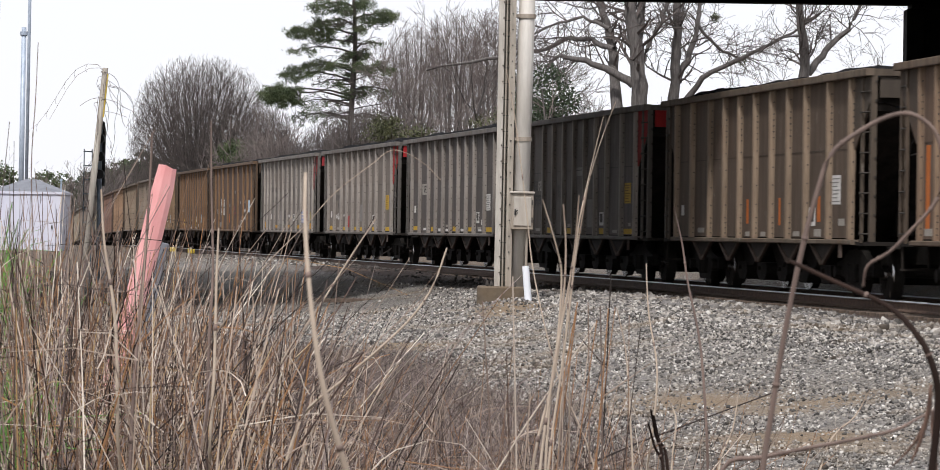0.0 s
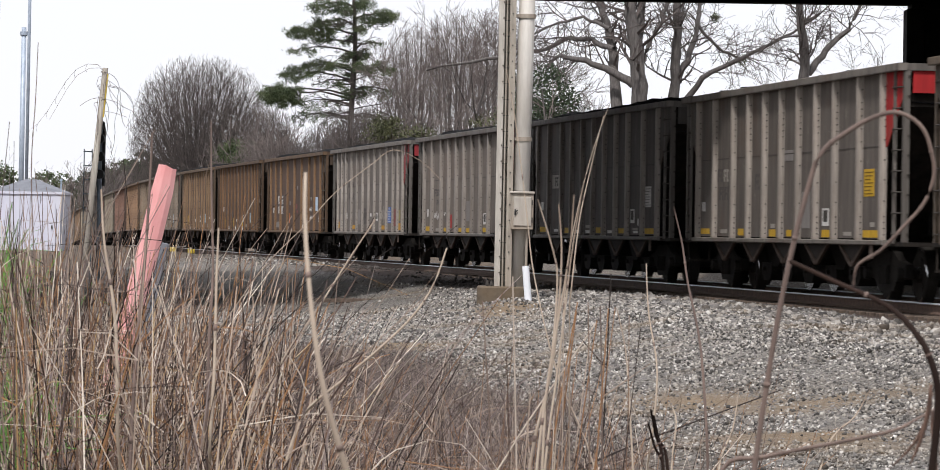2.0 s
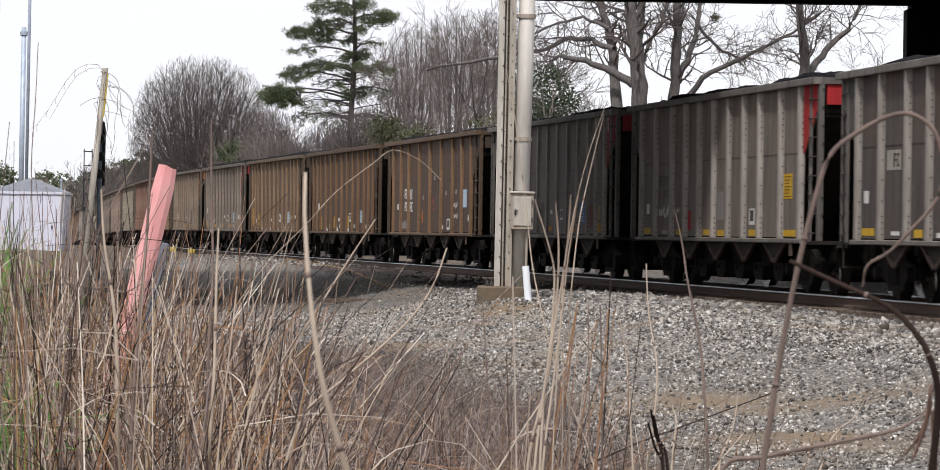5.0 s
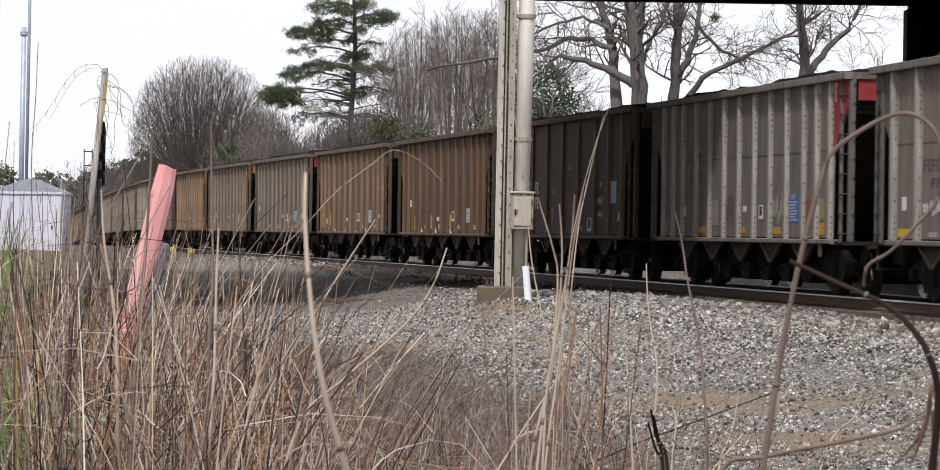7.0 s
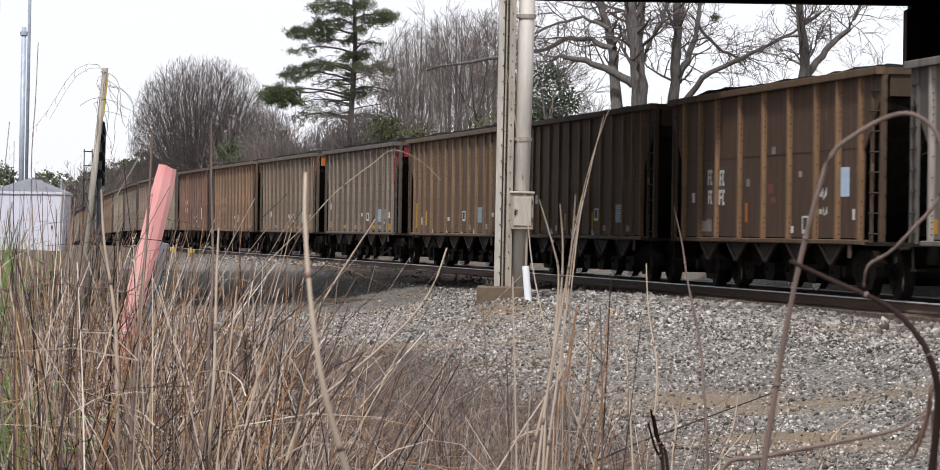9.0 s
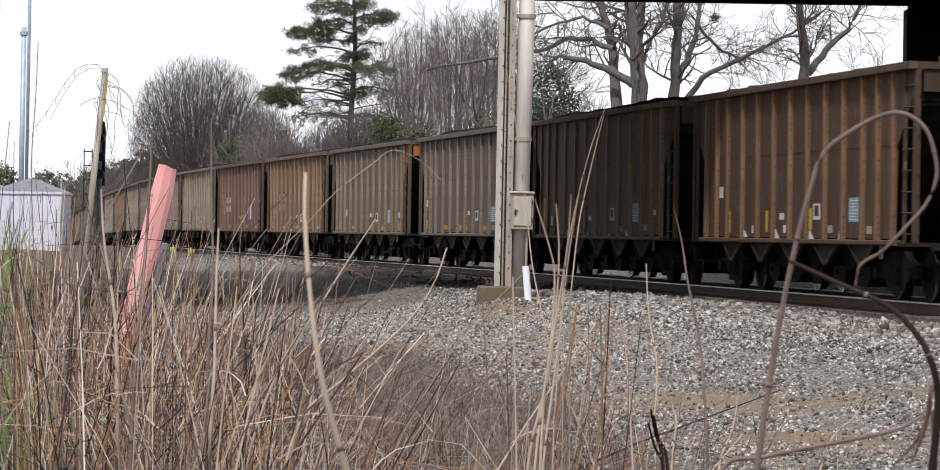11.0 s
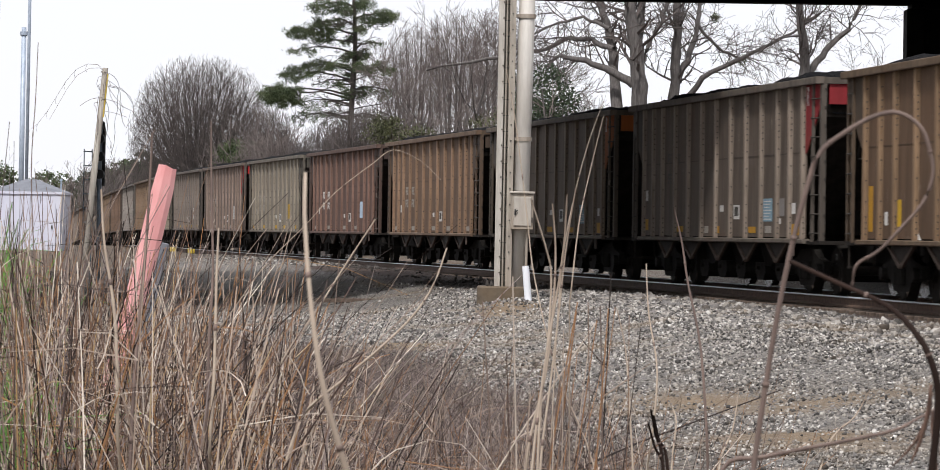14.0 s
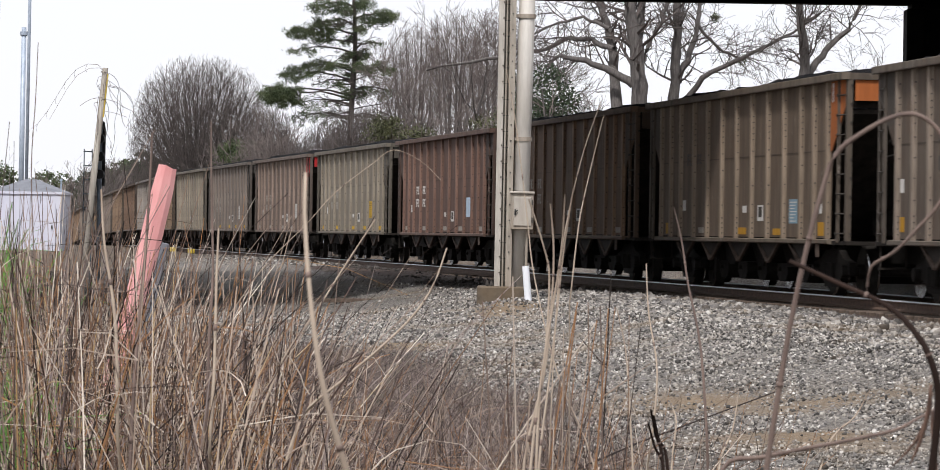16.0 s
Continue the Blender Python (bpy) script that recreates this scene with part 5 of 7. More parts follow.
OAK = "tall bare hardwood tree with grey spreading limbs beyond the tracks"
limb_tree(11, 7.18, 150, [
    [(0.1, -0.6, 0.52), (0, 6.8, 0.44), (-0.1, 8.9, 0.38), (-0.5, 10.95, 0.25), (-0.8, 14, 0.12)],
    [(-0.1, 8.9, 0.26), (0.1, 10.9, 0.2), (0.5, 12.8, 0.12), (0.9, 15, 0.06)],
    [(0.05, 8.2, 0.16), (0.4, 9.1, 0.13), (1.0, 10.2, 0.11), (1.3, 11.3, 0.08), (2.0, 13.5, 0.05)],
    [(-0.25, 7.4, 0.25), (-1.2, 8.0, 0.2), (-2.3, 8.35, 0.15), (-3.4, 8.6, 0.1), (-4.1, 8.1, 0.06)],
    [(-0.9, -0.6, 0.33), (-0.9, 6.4, 0.29), (-1.05, 8.7, 0.25), (-1.35, 10.2, 0.2), (-1.7, 11.2, 0.15), (-2.4, 13.5, 0.08)],
    [(-1.1, 8.9, 0.16), (-2.0, 9.3, 0.13), (-2.9, 9.45, 0.12), (-4.2, 8.9, 0.1), (-6.5, 8.55, 0.09), (-9.2, 8.1, 0.05)],
    [(-1.3, 9.8, 0.1), (-2.4, 10.3, 0.08), (-3.8, 9.9, 0.06), (-4.9, 9.4, 0.03)]], OAK)
limb_tree(12, 8.8, 152, [
    [(0, -0.6, 0.36), (0, 6.9, 0.28), (0.1, 9.6, 0.24), (0.1, 11.2, 0.2), (0, 14.5, 0.08)],
    [(0.15, 7.6, 0.2), (0.6, 8.6, 0.17), (1.0, 9.6, 0.15), (1.15, 11, 0.11), (1.3, 14, 0.05)],
    [(0.35, 6.4, 0.17), (1.2, 7.8, 0.14), (3.0, 8.7, 0.1), (5.0, 9.75, 0.07), (6.0, 10.5, 0.04)],
    [(1.1, 10.0, 0.08), (2.2, 9.0, 0.07), (3.1, 8.7, 0.05)]], OAK)
limb_tree(13, 14.3, 150, [
    [(0, -0.6, 0.36), (0, 7.8, 0.28), (-0.15, 9.6, 0.22), (-0.4, 11.0, 0.16), (-0.7, 14, 0.06)],
    [(0.2, 7.9, 0.2), (0.95, 9.0, 0.16), (1.9, 9.95, 0.12), (2.4, 10.8, 0.09), (3.4, 13, 0.04)],
    [(0.1, 8.4, 0.07), (0.5, 9.2, 0.05), (0.6, 9.9, 0.03)],
    [(-0.1, 9.6, 0.06), (-1.1, 9.5, 0.05), (-2.2, 8.7, 0.03)]], OAK, 3)

FINE = ((9, 6, 5, 4), 0.5, (18, 50), 0.05, 0.1, 4, 0.008)
dome_tree(21, -18.2, 232, (-18.0, 5.4), (5.1, 7.2), 17000, 44, "dense round bare tree of many upright stems", "twig_dark")
for _i, (_x, _y, _z, _rx, _rz, _n) in enumerate(((-7.0, 205, 3.6, 2.4, 3.4, 1800), (-4.0, 200, 3.3, 2.4, 2.8, 1300), (-1.6, 203, 3.4, 2.4, 2.9, 1200), (0.8, 200, 3.6, 2.2, 3.0, 1100), (-11.5, 214, 3.4, 2.2, 3.2, 1500))):
    dome_tree(70 + _i, _x, _y, (_x, _z), (_rx, _rz), _n, 7, "tangled grey bare scrub tree beyond the tracks")
_r = random.Random(7)
for _x, _h in ((-4.0, 13), (-2.9, 14.5), (-1.7, 14), (-0.3, 15), (1.0, 14), (2.4, 14.5), (-3.6, 9), (4.2, 12), (6.0, 11)):
    bare_tree(_r.randrange(999), _x, _r.uniform(178, 205), _h, _r.uniform(0.10, 0.17), "slender bare tree in the thicket beyond the tracks", FINE, (_r.uniform(-0.12, 0.12), 0))
for _x, _y, _h in ((-14.0, 215, 9.0), (-12.0, 212, 8), (-10, 210, 8), (-8.3, 200, 7), (-26, 245, 6), (-29.5, 250, 5.6), (-32, 260, 5), (20, 210, 11.5)):
    bare_tree(_r.randrange(999), _x, _y, _h, 0.12, "small bare tree in the scrub", ((9, 6, 5), 0.5, (18, 50), 0.05, 0.1, 3, 0.014), (_r.uniform(-0.1, 0.1), 0), 3, 0.3)


def tuft(rnd, verts, faces, c, size, n, length, width):
    """Leaf or needle blades round a point."""
    for _ in range(n):
        d = Vector((rnd.gauss(0, 1), rnd.gauss(0, 1), rnd.gauss(0, 0.8) + 0.25)).normalized()
        a = c + Vector((rnd.gauss(0, size), rnd.gauss(0, size), rnd.gauss(0, size * 0.5)))
        s = d.orthogonal().normalized()
        s.rotate(Matrix.Rotation(rnd.uniform(0, 6.283), 3, d))
        b0 = len(verts)
        L = length * rnd.uniform(0.6, 1.2)
        m = a + d * L * 0.5
        for q in (a, m + s * width, a + d * L, m - s * width):
            verts.append((q.x, q.y, q.z))
        faces.append((b0, b0 + 1, b0 + 2, b0 + 3))


def bough(rnd, out, verts, faces, root, x0, x1, z, half, amount, dy):
    """A bare bough from the trunk to a flat, ragged pad of needle clumps that lies from x0 to x1 at height z."""
    root, tip = Vector(root), Vector((x1, root[1] + dy, z))
    path = []
    for k in range(9):
        u = k / 8
        q = root.lerp(tip, u) + Vector((0, 0, 0.22 * abs(x1 - root[0]) ** 0.5 * math.sin(math.pi * u) * (1 - 0.5 * u)))
        path.append((q.x, q.y, q.z + rnd.gauss(0, 0.03), 0.05 * (1 - u) + 0.012))
    out[0].append(path)
    span = abs(x1 - x0) + 0.3
    for _ in range(int(amount ** 1.6 * span * (half + 0.1) * 82)):
        u = rnd.random()
        swell = (math.sin(math.pi * min(0.97, 0.1 + 0.9 * u)) ** 0.5) * (0.72 + 0.28 * math.sin(9 * u + root[2]))
        at = root.lerp(tip, (x0 + (x1 - x0) * u - root[0]) / (x1 - root[0]) if abs(x1 - root[0]) > 0.05 else u)
        c = Vector((x0 + (x1 - x0) * u + rnd.gauss(0, 0.13), at.y + rnd.gauss(0, 0.45), z + (1.3 * half + 0.08) * swell * rnd.uniform(-0.85, 1.0)))
        q = min(path, key=lambda p: (p[0] - c.x) ** 2 + (p[1] - c.y) ** 2)
        m = Vector(q[:3]).lerp(c, 0.5) - Vector((0, 0, 0.06))
        out[1].append([(q[0], q[1], q[2], 0.013), (m.x, m.y, m.z, 0.01), (c.x, c.y, c.z, 0.006)])
        tuft(rnd, verts, faces, c, 0.1, 24, 0.19, 0.018)


# pads of the pine, left and right of its trunk: inner and outer end, height, half thickness, fullness
PADS = ((-0.1, -2.2, 12.85, 0.42, 1.0), (0.1, 0.9, 13.15, 0.3, 1.0), (0.5, 2.3, 12.4, 0.45, 1.1), (0.2, 1.5, 12.0, 0.3, 0.5), (-0.5, -2.1, 12.0, 0.32, 0.9),
        (-1.2, -3.5, 11.5, 0.48, 1.2), (-2.1, -3.3, 10.55, 0.36, 0.6), (-0.5, -2.1, 10.9, 0.3, 0.35), (0.2, 1.6, 11.0, 0.3, 0.4), (-0.7, 0.1, 10.35, 0.28, 1.0), (0.1, 0.9, 10.4, 0.3, 0.9),
        (-2.3, -3.8, 9.25, 0.34, 1.2), (-1.1, -2.7, 9.75, 0.3, 1.2), (-0.3, -1.2, 9.7, 0.28, 0.7), (0.4, 2.2, 9.5, 0.36, 0.9), (-2.8, -4.5, 8.05, 0.62, 1.3), (-3.7, -4.95, 8.1, 0.5, 1.3),
        (-0.8, -3.0, 7.75, 0.4, 0.4), (0.3, 2.2, 8.4, 0.4, 0.6), (-0.4, -2.2, 8.75, 0.3, 0.45), (-0.5, -3.4, 6.9, 0.4, 0.45), (0.3, 1.9, 6.9, 0.35, 0.4),
        (-0.2, -1.9, 14.3, 0.4, 0.9), (0.2, 1.9, 14.0, 0.4, 0.9), (-0.2, -1.3, 15.4, 0.4, 0.9), (0.1, 1.3, 15.2, 0.4, 0.9), (-0.5, 0.6, 16.4, 0.5, 1.0))


def pine(seed, x, y, height, radius, pads, reach):
    """A pine: its pads of needles at the ends of bare boughs, some towards and away from the line, dead stubs below."""
    rnd = random.Random(seed)
    z0 = gz(x, y) - 0.2
    out = [[], []]
    out[0].append([(x + 0.1 * math.sin(k), y, z0 + height * k / 12, radius * (1 - 0.8 * k / 12)) for k in range(13)])
    verts, faces = [], []
    for a, b, z, half, amount in pads:
        bough(rnd, out, verts, faces, (x, y, z - rnd.uniform(-0.15, 0.35)), x + a, x + b, z, half, amount, rnd.uniform(-0.9, 0.9))
    for z, dx, dy in ((13.0, 0.4, 2.0), (12.6, -0.5, -2.2), (11.6, 0.6, -2.4), (11.3, -0.5, 2.6), (10.3, 0.5, 2.4), (9.6, 0.7, -2.8), (9.4, -0.4, 2.8), (8.3, 0.6, 3.0), (8.2, -0.5, -3.0)):
        bough(rnd, out, verts, faces, (x, y, z - 0.1), x + 0.2 * dx, x + dx, z, 0.3, 0.9, dy)
    for _ in range(30):
        z, a = z0 + rnd.uniform(0.25, 0.75) * height, rnd.uniform(0, 6.283)
        grow(rnd, (x, y, z), (math.cos(a), math.sin(a), rnd.uniform(-0.2, 0.3)), reach * rnd.uniform(0.5, 1.1), 0.045, 1, out, ((3, 4), 0.45, (20, 55), -0.01, 0.1, 3, 0.012))
    fol = from_arrays("foliage", verts, faces, M["needles"])
    return tree_from("pine_tree", out, "tall dark green pine with layered open boughs", M["pine_bark"], M["pine_bark"], 1, fol)


pine(31, -6.45, 188, 17.5, 0.25, PADS, 2.7)


def leafy(seed, x, y, z0, rx, rz, n, mat, label, length=0.16, width=0.045):
    rnd = random.Random(seed)
    base = gz(x, y)
    out = [[], [], []]
    verts, faces = [], []
    for _ in range(9):
        grow(rnd, (x, y, base - 0.1), (rnd.gauss(0, 0.28), rnd.gauss(0, 0.28), 1), (z0 + rz - base) * rnd.uniform(0.6, 0.95), 0.09, 0, out, ((6, 4), 0.4, (25, 60), 0.03, 0.1, 2, 0.012))
    for _ in range(n):
        a, b = rnd.uniform(0, 6.283), rnd.uniform(-1, 1)
        r = rnd.random() ** 0.4
        c = Vector((x + rx * r * math.cos(a) * math.sqrt(1 - b * b), y + rx * r * math.sin(a) * math.sqrt(1 - b * b), z0 + rz * b * r))
        tuft(rnd, verts, faces, c, 0.22, 16, length, width)
    fol = from_arrays("foliage", verts, faces, mat)
    return tree_from("evergreen_tree", out, label, M["bark"], M["twig"], 1, fol)


leafy(41, 2.9, 142, 6.1, 1.5, 1.7, 210, M["leaf"], "dark glossy evergreen tree behind the train")
leafy(42, -15.0, 225, 5.7, 1.6, 0.9, 200, M["needles"], "dark green cedar at the edge of the scrub")
for _i, (_x, _y, _z, _rx, _rz, _n) in enumerate(((-7.6, 181, 4.2, 1.5, 2.6, 1900), (-6.2, 180, 4.6, 1.6, 3.0, 2300), (-4.9, 182, 4.6, 1.7, 3.2, 2300), (-3.4, 180, 4.2, 1.6, 3.0, 1800), (-9.3, 185, 3.8, 1.5, 2.2, 1500))):
    dome_tree(110 + _i, _x, _y, (_x, _z), (_rx, _rz), _n, 6, "dense dark brown scrub under the pine", "twig_dark")
for _i, (_x, _y, _z, _rx, _rz, _n) in enumerate(((-3.4, 204, 9.6, 2.1, 4.0, 2300), (-1.0, 202, 10.0, 2.0, 4.2, 2400), (1.2, 206, 10.2, 1.8, 4.2, 2000))):
    dome_tree(120 + _i, _x, _y, (_x, _z), (_rx, _rz), _n, 8, "tall tangled grey bare tree beyond the tracks")
dome_tree(130, -13.3, 226, (-13.3, 5.2), (2.1, 4.2), 3600, 8, "dense dark brown scrub at the edge of the round tree", "twig_dark")
leafy(49, -4.4, 177, 6.0, 0.9, 0.8, 90, M["ivy"], "olive evergreen shrub under the bare trees")
leafy(44, -2.8, 172, 5.2, 1.2, 1.0, 120, M["ivy"], "olive evergreen shrub under the bare trees")
leafy(45, 1.6, 176, 6.3, 1.6, 0.8, 120, M["ivy"], "olive evergreen shrub under the bare trees")
for _i, (_x, _y, _z, _rx, _rz) in enumerate(((-58, 480, 5, 5, 3.4), (-50, 470, 5, 5, 3.6), (-65, 470, 5.5, 4.5, 4.4), (-43, 430, 5, 4.5, 3.6), (-39, 400, 5, 3.6, 3.6), (-35, 380, 5.5, 3.2, 4))):
    leafy(60 + _i, _x, _y, _z, _rx, _rz, 340, M["leaf"] if _i % 2 else M["needles"], "distant dark evergreen tree on the horizon", 0.4, 0.13)


def mistletoe(seed, x, y, z, r):
    rnd = random.Random(seed)
    verts, faces = [], []
    for _ in range(46):
        d = Vector((rnd.gauss(0, 1), rnd.gauss(0, 1), rnd.gauss(0, 1))).normalized() * r * rnd.random() ** 0.5
        tuft(rnd, verts, faces, Vector((x, y, z)) + d, 0.04, 6, 0.09, 0.022)
    tagged(new("mistletoe", from_arrays("mistletoe", verts, faces, M["ivy"])), "small green mistletoe clump hung in bare limbs", "mistletoe")


mistletoe(1, 11.75, 151.0, 8.55, 0.3)
mistletoe(2, 10.5, 151.0, 10.4, 0.2)
for _x, _y, _h in ((29, 236, 13.6), (25.5, 240, 12.4), (21, 238, 11.4)):
    bare_tree(int(_x), _x, _y, _h, 0.14, "round bare tree far behind the train", ((12, 9, 8), 0.42, (18, 50), 0.03, 0.1, 3, 0.009), (0, 0), 4, 0.25, "twig_dark")
for _i, (_x, _y, _z, _rx, _rz, _n) in enumerate(((-27.5, 300, 2.6, 3.4, 4.2, 1300), (-22.5, 290, 2.4, 3.0, 4.0, 1200), (-31.3, 300, 2.8, 3.0, 4.2, 2600), (-27.0, 270, 2.6, 2.4, 3.6, 1600), (-12.6, 222, 3.6, 2.6, 4.6, 1800))):
    dome_tree(90 + _i, _x, _y, (_x, _z), (_rx, _rz), _n, 8, "dark bare scrub along the line", "twig_dark")
leafy(48, -29.8, 335, 4.0, 3.0, 2.4, 200, M["leaf"], "dark evergreen along the line", 0.35, 0.11)
leafy(47, 19.0, 235, 9.6, 1.1, 0.7, 70, M["needles"], "small dark evergreen far behind the train")


# ---- the white signal house, poles and posts up the line ----
def relay_house():
    x1, y0 = -16.5, 140.0
    x0 = x1 - 2.85
    h = tagged(new("relay_house"), "small white sheet-metal signal house with a grey roof", "signal house")
    bm = nb()
    box(bm, x0, x1, y0, y0 + 3.6, -0.55, 2.2)
    part("wall", bm, M["white_wall"], h)
    bm = nb()
    for k in range(1, 7):
        x = x0 + k * 2.85 / 7
        box(bm, x - 0.012, x + 0.012, y0 - 0.012, y0, -0.3, 2.12)
    part("wall_seam", bm, M["roof_grey"], h)
    bm = nb()
    box(bm, x0 - 0.06, x1 + 0.06, y0 - 0.06, y0 + 3.66, 2.2, 2.3)
    part("eave", bm, M["white_wall"], h)
    bm = nb()
    v = [bm.verts.new(p) for p in ((x0 - 0.02, y0 - 0.02, 2.3), (x1 + 0.02, y0 - 0.02, 2.3), (x1 + 0.02, y0 + 3.62, 2.3), (x0 - 0.02, y0 + 3.62, 2.3), ((x0 + x1) / 2 - 0.2, y0 + 1.6, 2.82), ((x0 + x1) / 2 + 0.2, y0 + 2.0, 2.82))]
    for f in ((0, 1, 4), (1, 5, 4), (1, 2, 5), (2, 3, 5), (3, 4, 5), (3, 0, 4), (0, 3, 2, 1)):
        bm.faces.new([v[i] for i in f])
    part("roof", bm, M["roof_grey"], h)
    bm = nb()
    box(bm, x1 - 1.0, x1 - 0.2, y0 - 0.03, y0, -0.2, 1.85, 0.01)
    door = part("door", bm, M["white_wall"], h)
    bm = nb()
    box(bm, x1 - 0.36, x1 - 0.3, y0 - 0.07, y0 - 0.03, 0.8, 0.95)
    part("handle", bm, M["bolt"], door)
    bm = nb()
    rod(bm, (x1 - 0.02, y0 + 0.3, 2.3), (x1 - 0.02, y0 + 0.3, 2.75), 0.03, 0.03, 8)
    rod(bm, (x1 - 0.02, y0 + 0.3, 2.75), (x1 - 0.02, y0 + 0.3, 2.84), 0.07, 0.05, 8)
    part("vent", bm, M["pole_grey"], h)


relay_house()


def tall_pole(x, y, top, r, label):
    p = tagged(new("utility_pole"), label, "utility pole")
    p.matrix_basis = Matrix.Translation((x, y, gz(x, y) - 0.3)) @ Matrix.Rotation(0.005, 4, "Y")
    bm = nb()
    rod(bm, (0, 0, 0), (0, 0, top), r * 1.15, r, 16)
    part("shaft", bm, M["pole_grey"], p, "", True)
    bm = nb()
    rod(bm, (0, 0, top - 0.35), (0, 0, top - 0.2), r * 1.6, r * 1.6, 12)
    box(bm, -0.16, 0.16, -0.03, 0.03, top - 0.4, top - 0.34)
    part("bracket", bm, M["pole_grey"], p)


tall_pole(-20.7, 160, 10.4, 0.11, "grey galvanised steel pole beyond the signal house")
tall_pole(-21.1, 165, 22.0, 0.07, "slim grey galvanised pole with brackets")
tall_pole(-22.55, 165, 22.0, 0.045, "thin grey steel mast on the skyline")


def leaning_post():
    """The weathered post, hung with dead vines, and the dark signal beside it."""
    x, y = -6.75, 60.0
    z = gz(x, y)
    p = tagged(new("wooden_post"), "leaning grey weathered wooden post hung with dead vines", "post")
    bm = nb()
    rod(bm, (x, y, z - 0.3), (x + 0.42, y, 3.7), 0.068, 0.048, 12)
    part("shaft", bm, M["old_wood"], p, "", True)
    bm = nb()
    rod(bm, (x + 0.395, y - 0.02, 2.85), (x + 0.467, y - 0.02, 3.6), 0.014, 0.012, 6)
    part("yellow_strip", bm, M["yellow"], p, "yellow guy marker strip")
    rnd = random.Random(3)
    paths = []
    arc = [(0.40, 3.66), (0.3, 3.75), (0.12, 3.76), (-0.08, 3.66), (-0.25, 3.45), (-0.4, 3.2), (-0.55, 2.95), (-0.72, 2.72), (-0.85, 2.62)]
    for k in range(2):
        paths.append([(x + a + 0.03 * k, y - 0.1, b - 0.035 * k - 0.02 * k * i, 0.0045 - 0.0003 * i) for i, (a, b) in enumerate(arc[:9 - 2 * k])])
    for i in range(2, 9):
        a, b = arc[i]
        paths.append([(x + a, y - 0.1, b, 0.003), (x + a - 0.03, y - 0.1, b - 0.07, 0.003), (x + a - 0.01, y - 0.1, b - 0.15, 0.002)])
    for k in range(17):
        q = Vector((x + 0.38 + rnd.gauss(0, 0.06), y + rnd.uniform(-0.15, 0.1), rnd.uniform(2.9, 3.75)))
        out = rnd.choice((-0.15, 1, 1, 1)) * rnd.uniform(0.1, 0.55)
        v = Vector((out, rnd.uniform(-0.3, 0.3), rnd.uniform(-0.2, 0.5)))
        path = []
        for i in range(rnd.randrange(6, 19)):
            path.append((q.x, q.y, q.z, 0.0042))
            q = q + v * 0.1
            v = (v + Vector((rnd.gauss(0, 0.3) - 0.06 * out, rnd.gauss(0, 0.15), -0.3 + rnd.gauss(0, 0.25)))).normalized()
        paths.append(path)
    v, f = tubes(paths, 3)
    part("dead_vine", from_arrays("dead_vine", v, f, M["straw_grey"]), None, p, "tangled dead vines")


leaning_post()


def signal_head():
    x, y = -7.9, 74.0
    z = gz(x, y)
    s = tagged(new("railway_signal"), "black railway signal seen from behind, with a ladder", "railway signal")
    bm = nb()
    rod(bm, (x, y, z - 0.2), (x, y, 3.1), 0.05, 0.05, 12)
    part("mast", bm, M["pole_grey"], s, "", True)
    bm = nb()
    prism(bm, [(-0.1, 0), (0.1, 0), (0.11, 1.2), (0.08, 1.36), (0, 1.42), (-0.08, 1.36), (-0.11, 1.2)], "y", 0, 0.04)
    bmesh.ops.translate(bm, verts=bm.verts, vec=(x, y + 0.1, 1.82))
    part("backboard", bm, M["black"], s)
    for k in range(3):
        bm = nb()
        rod(bm, (x, y + 0.1, 2.07 + k * 0.38), (x, y - 0.12, 2.07 + k * 0.38), 0.11, 0.1, 12)
        part("lamp_case", bm, M["black"], s)
    bm = nb()
    for dx in (-0.22, -0.05):
        rod(bm, (x + dx - 0.1, y - 0.2, z), (x + dx - 0.1, y - 0.1, 2.6), 0.012, 0.012, 6)
    for k in range(10):
        rod(bm, (x - 0.33, y - 0.17, z + 0.3 + k * 0.3), (x - 0.14, y - 0.17, z + 0.3 + k * 0.3), 0.012, 0.012, 6)
    part("ladder", bm, M["pole_grey"], s)


signal_head()


def pink_post():
    """A flat flexible utility marker, bent over, in front of a grey stake."""
    p = tagged(new("marker_post"), "faded pink plastic utility marker leaning in the dry grass", "marker post")
    bm = nb()
    prof = [(-0.05, 0.0), (-0.043, -0.016), (-0.008, -0.024), (0.03, -0.012), (0.05, 0.008), (0.03, -0.004), (-0.008, -0.014), (-0.036, -0.006)]
    rings = []
    n = 16
    for i in range(n + 1):
        u = i / n
        z = u * 1.42
        dx = 0.02 * math.sin(u * 3.0) + 0.22 * u
        w = 0.88 if u < 0.95 else 0.88 - (u - 0.95) * 3
        rings.append([bm.verts.new((dx + a * w, b * w, z + (0.012 if i == n and a < 0.01 else 0))) for a, b in prof])
    k = len(prof)
    for i in range(n):
        for j in range(k):
            bm.faces.new((rings[i][j], rings[i][(j + 1) % k], rings[i + 1][(j + 1) % k], rings[i + 1][j]))
    bm.faces.new(rings[-1])
    bmesh.ops.recalc_face_normals(bm, faces=bm.faces)
    part("blade", bm, M["pink"], p, "faded pink plastic blade", False)
    bm = nb()
    box(bm, 0.108, 0.138, 0.01, 0.03, 0.0, 1.14, 0.004, Matrix.Rotation(0.11, 4, "Y"))
    part("stake", bm, M["roof_grey"], p, "grey metal stake")
    x, y = -1.585, 14.0
    p.matrix_basis = Matrix.Translation((x, y, -0.17)) @ Matrix.Rotation(0.10, 4, "Y")
    return p


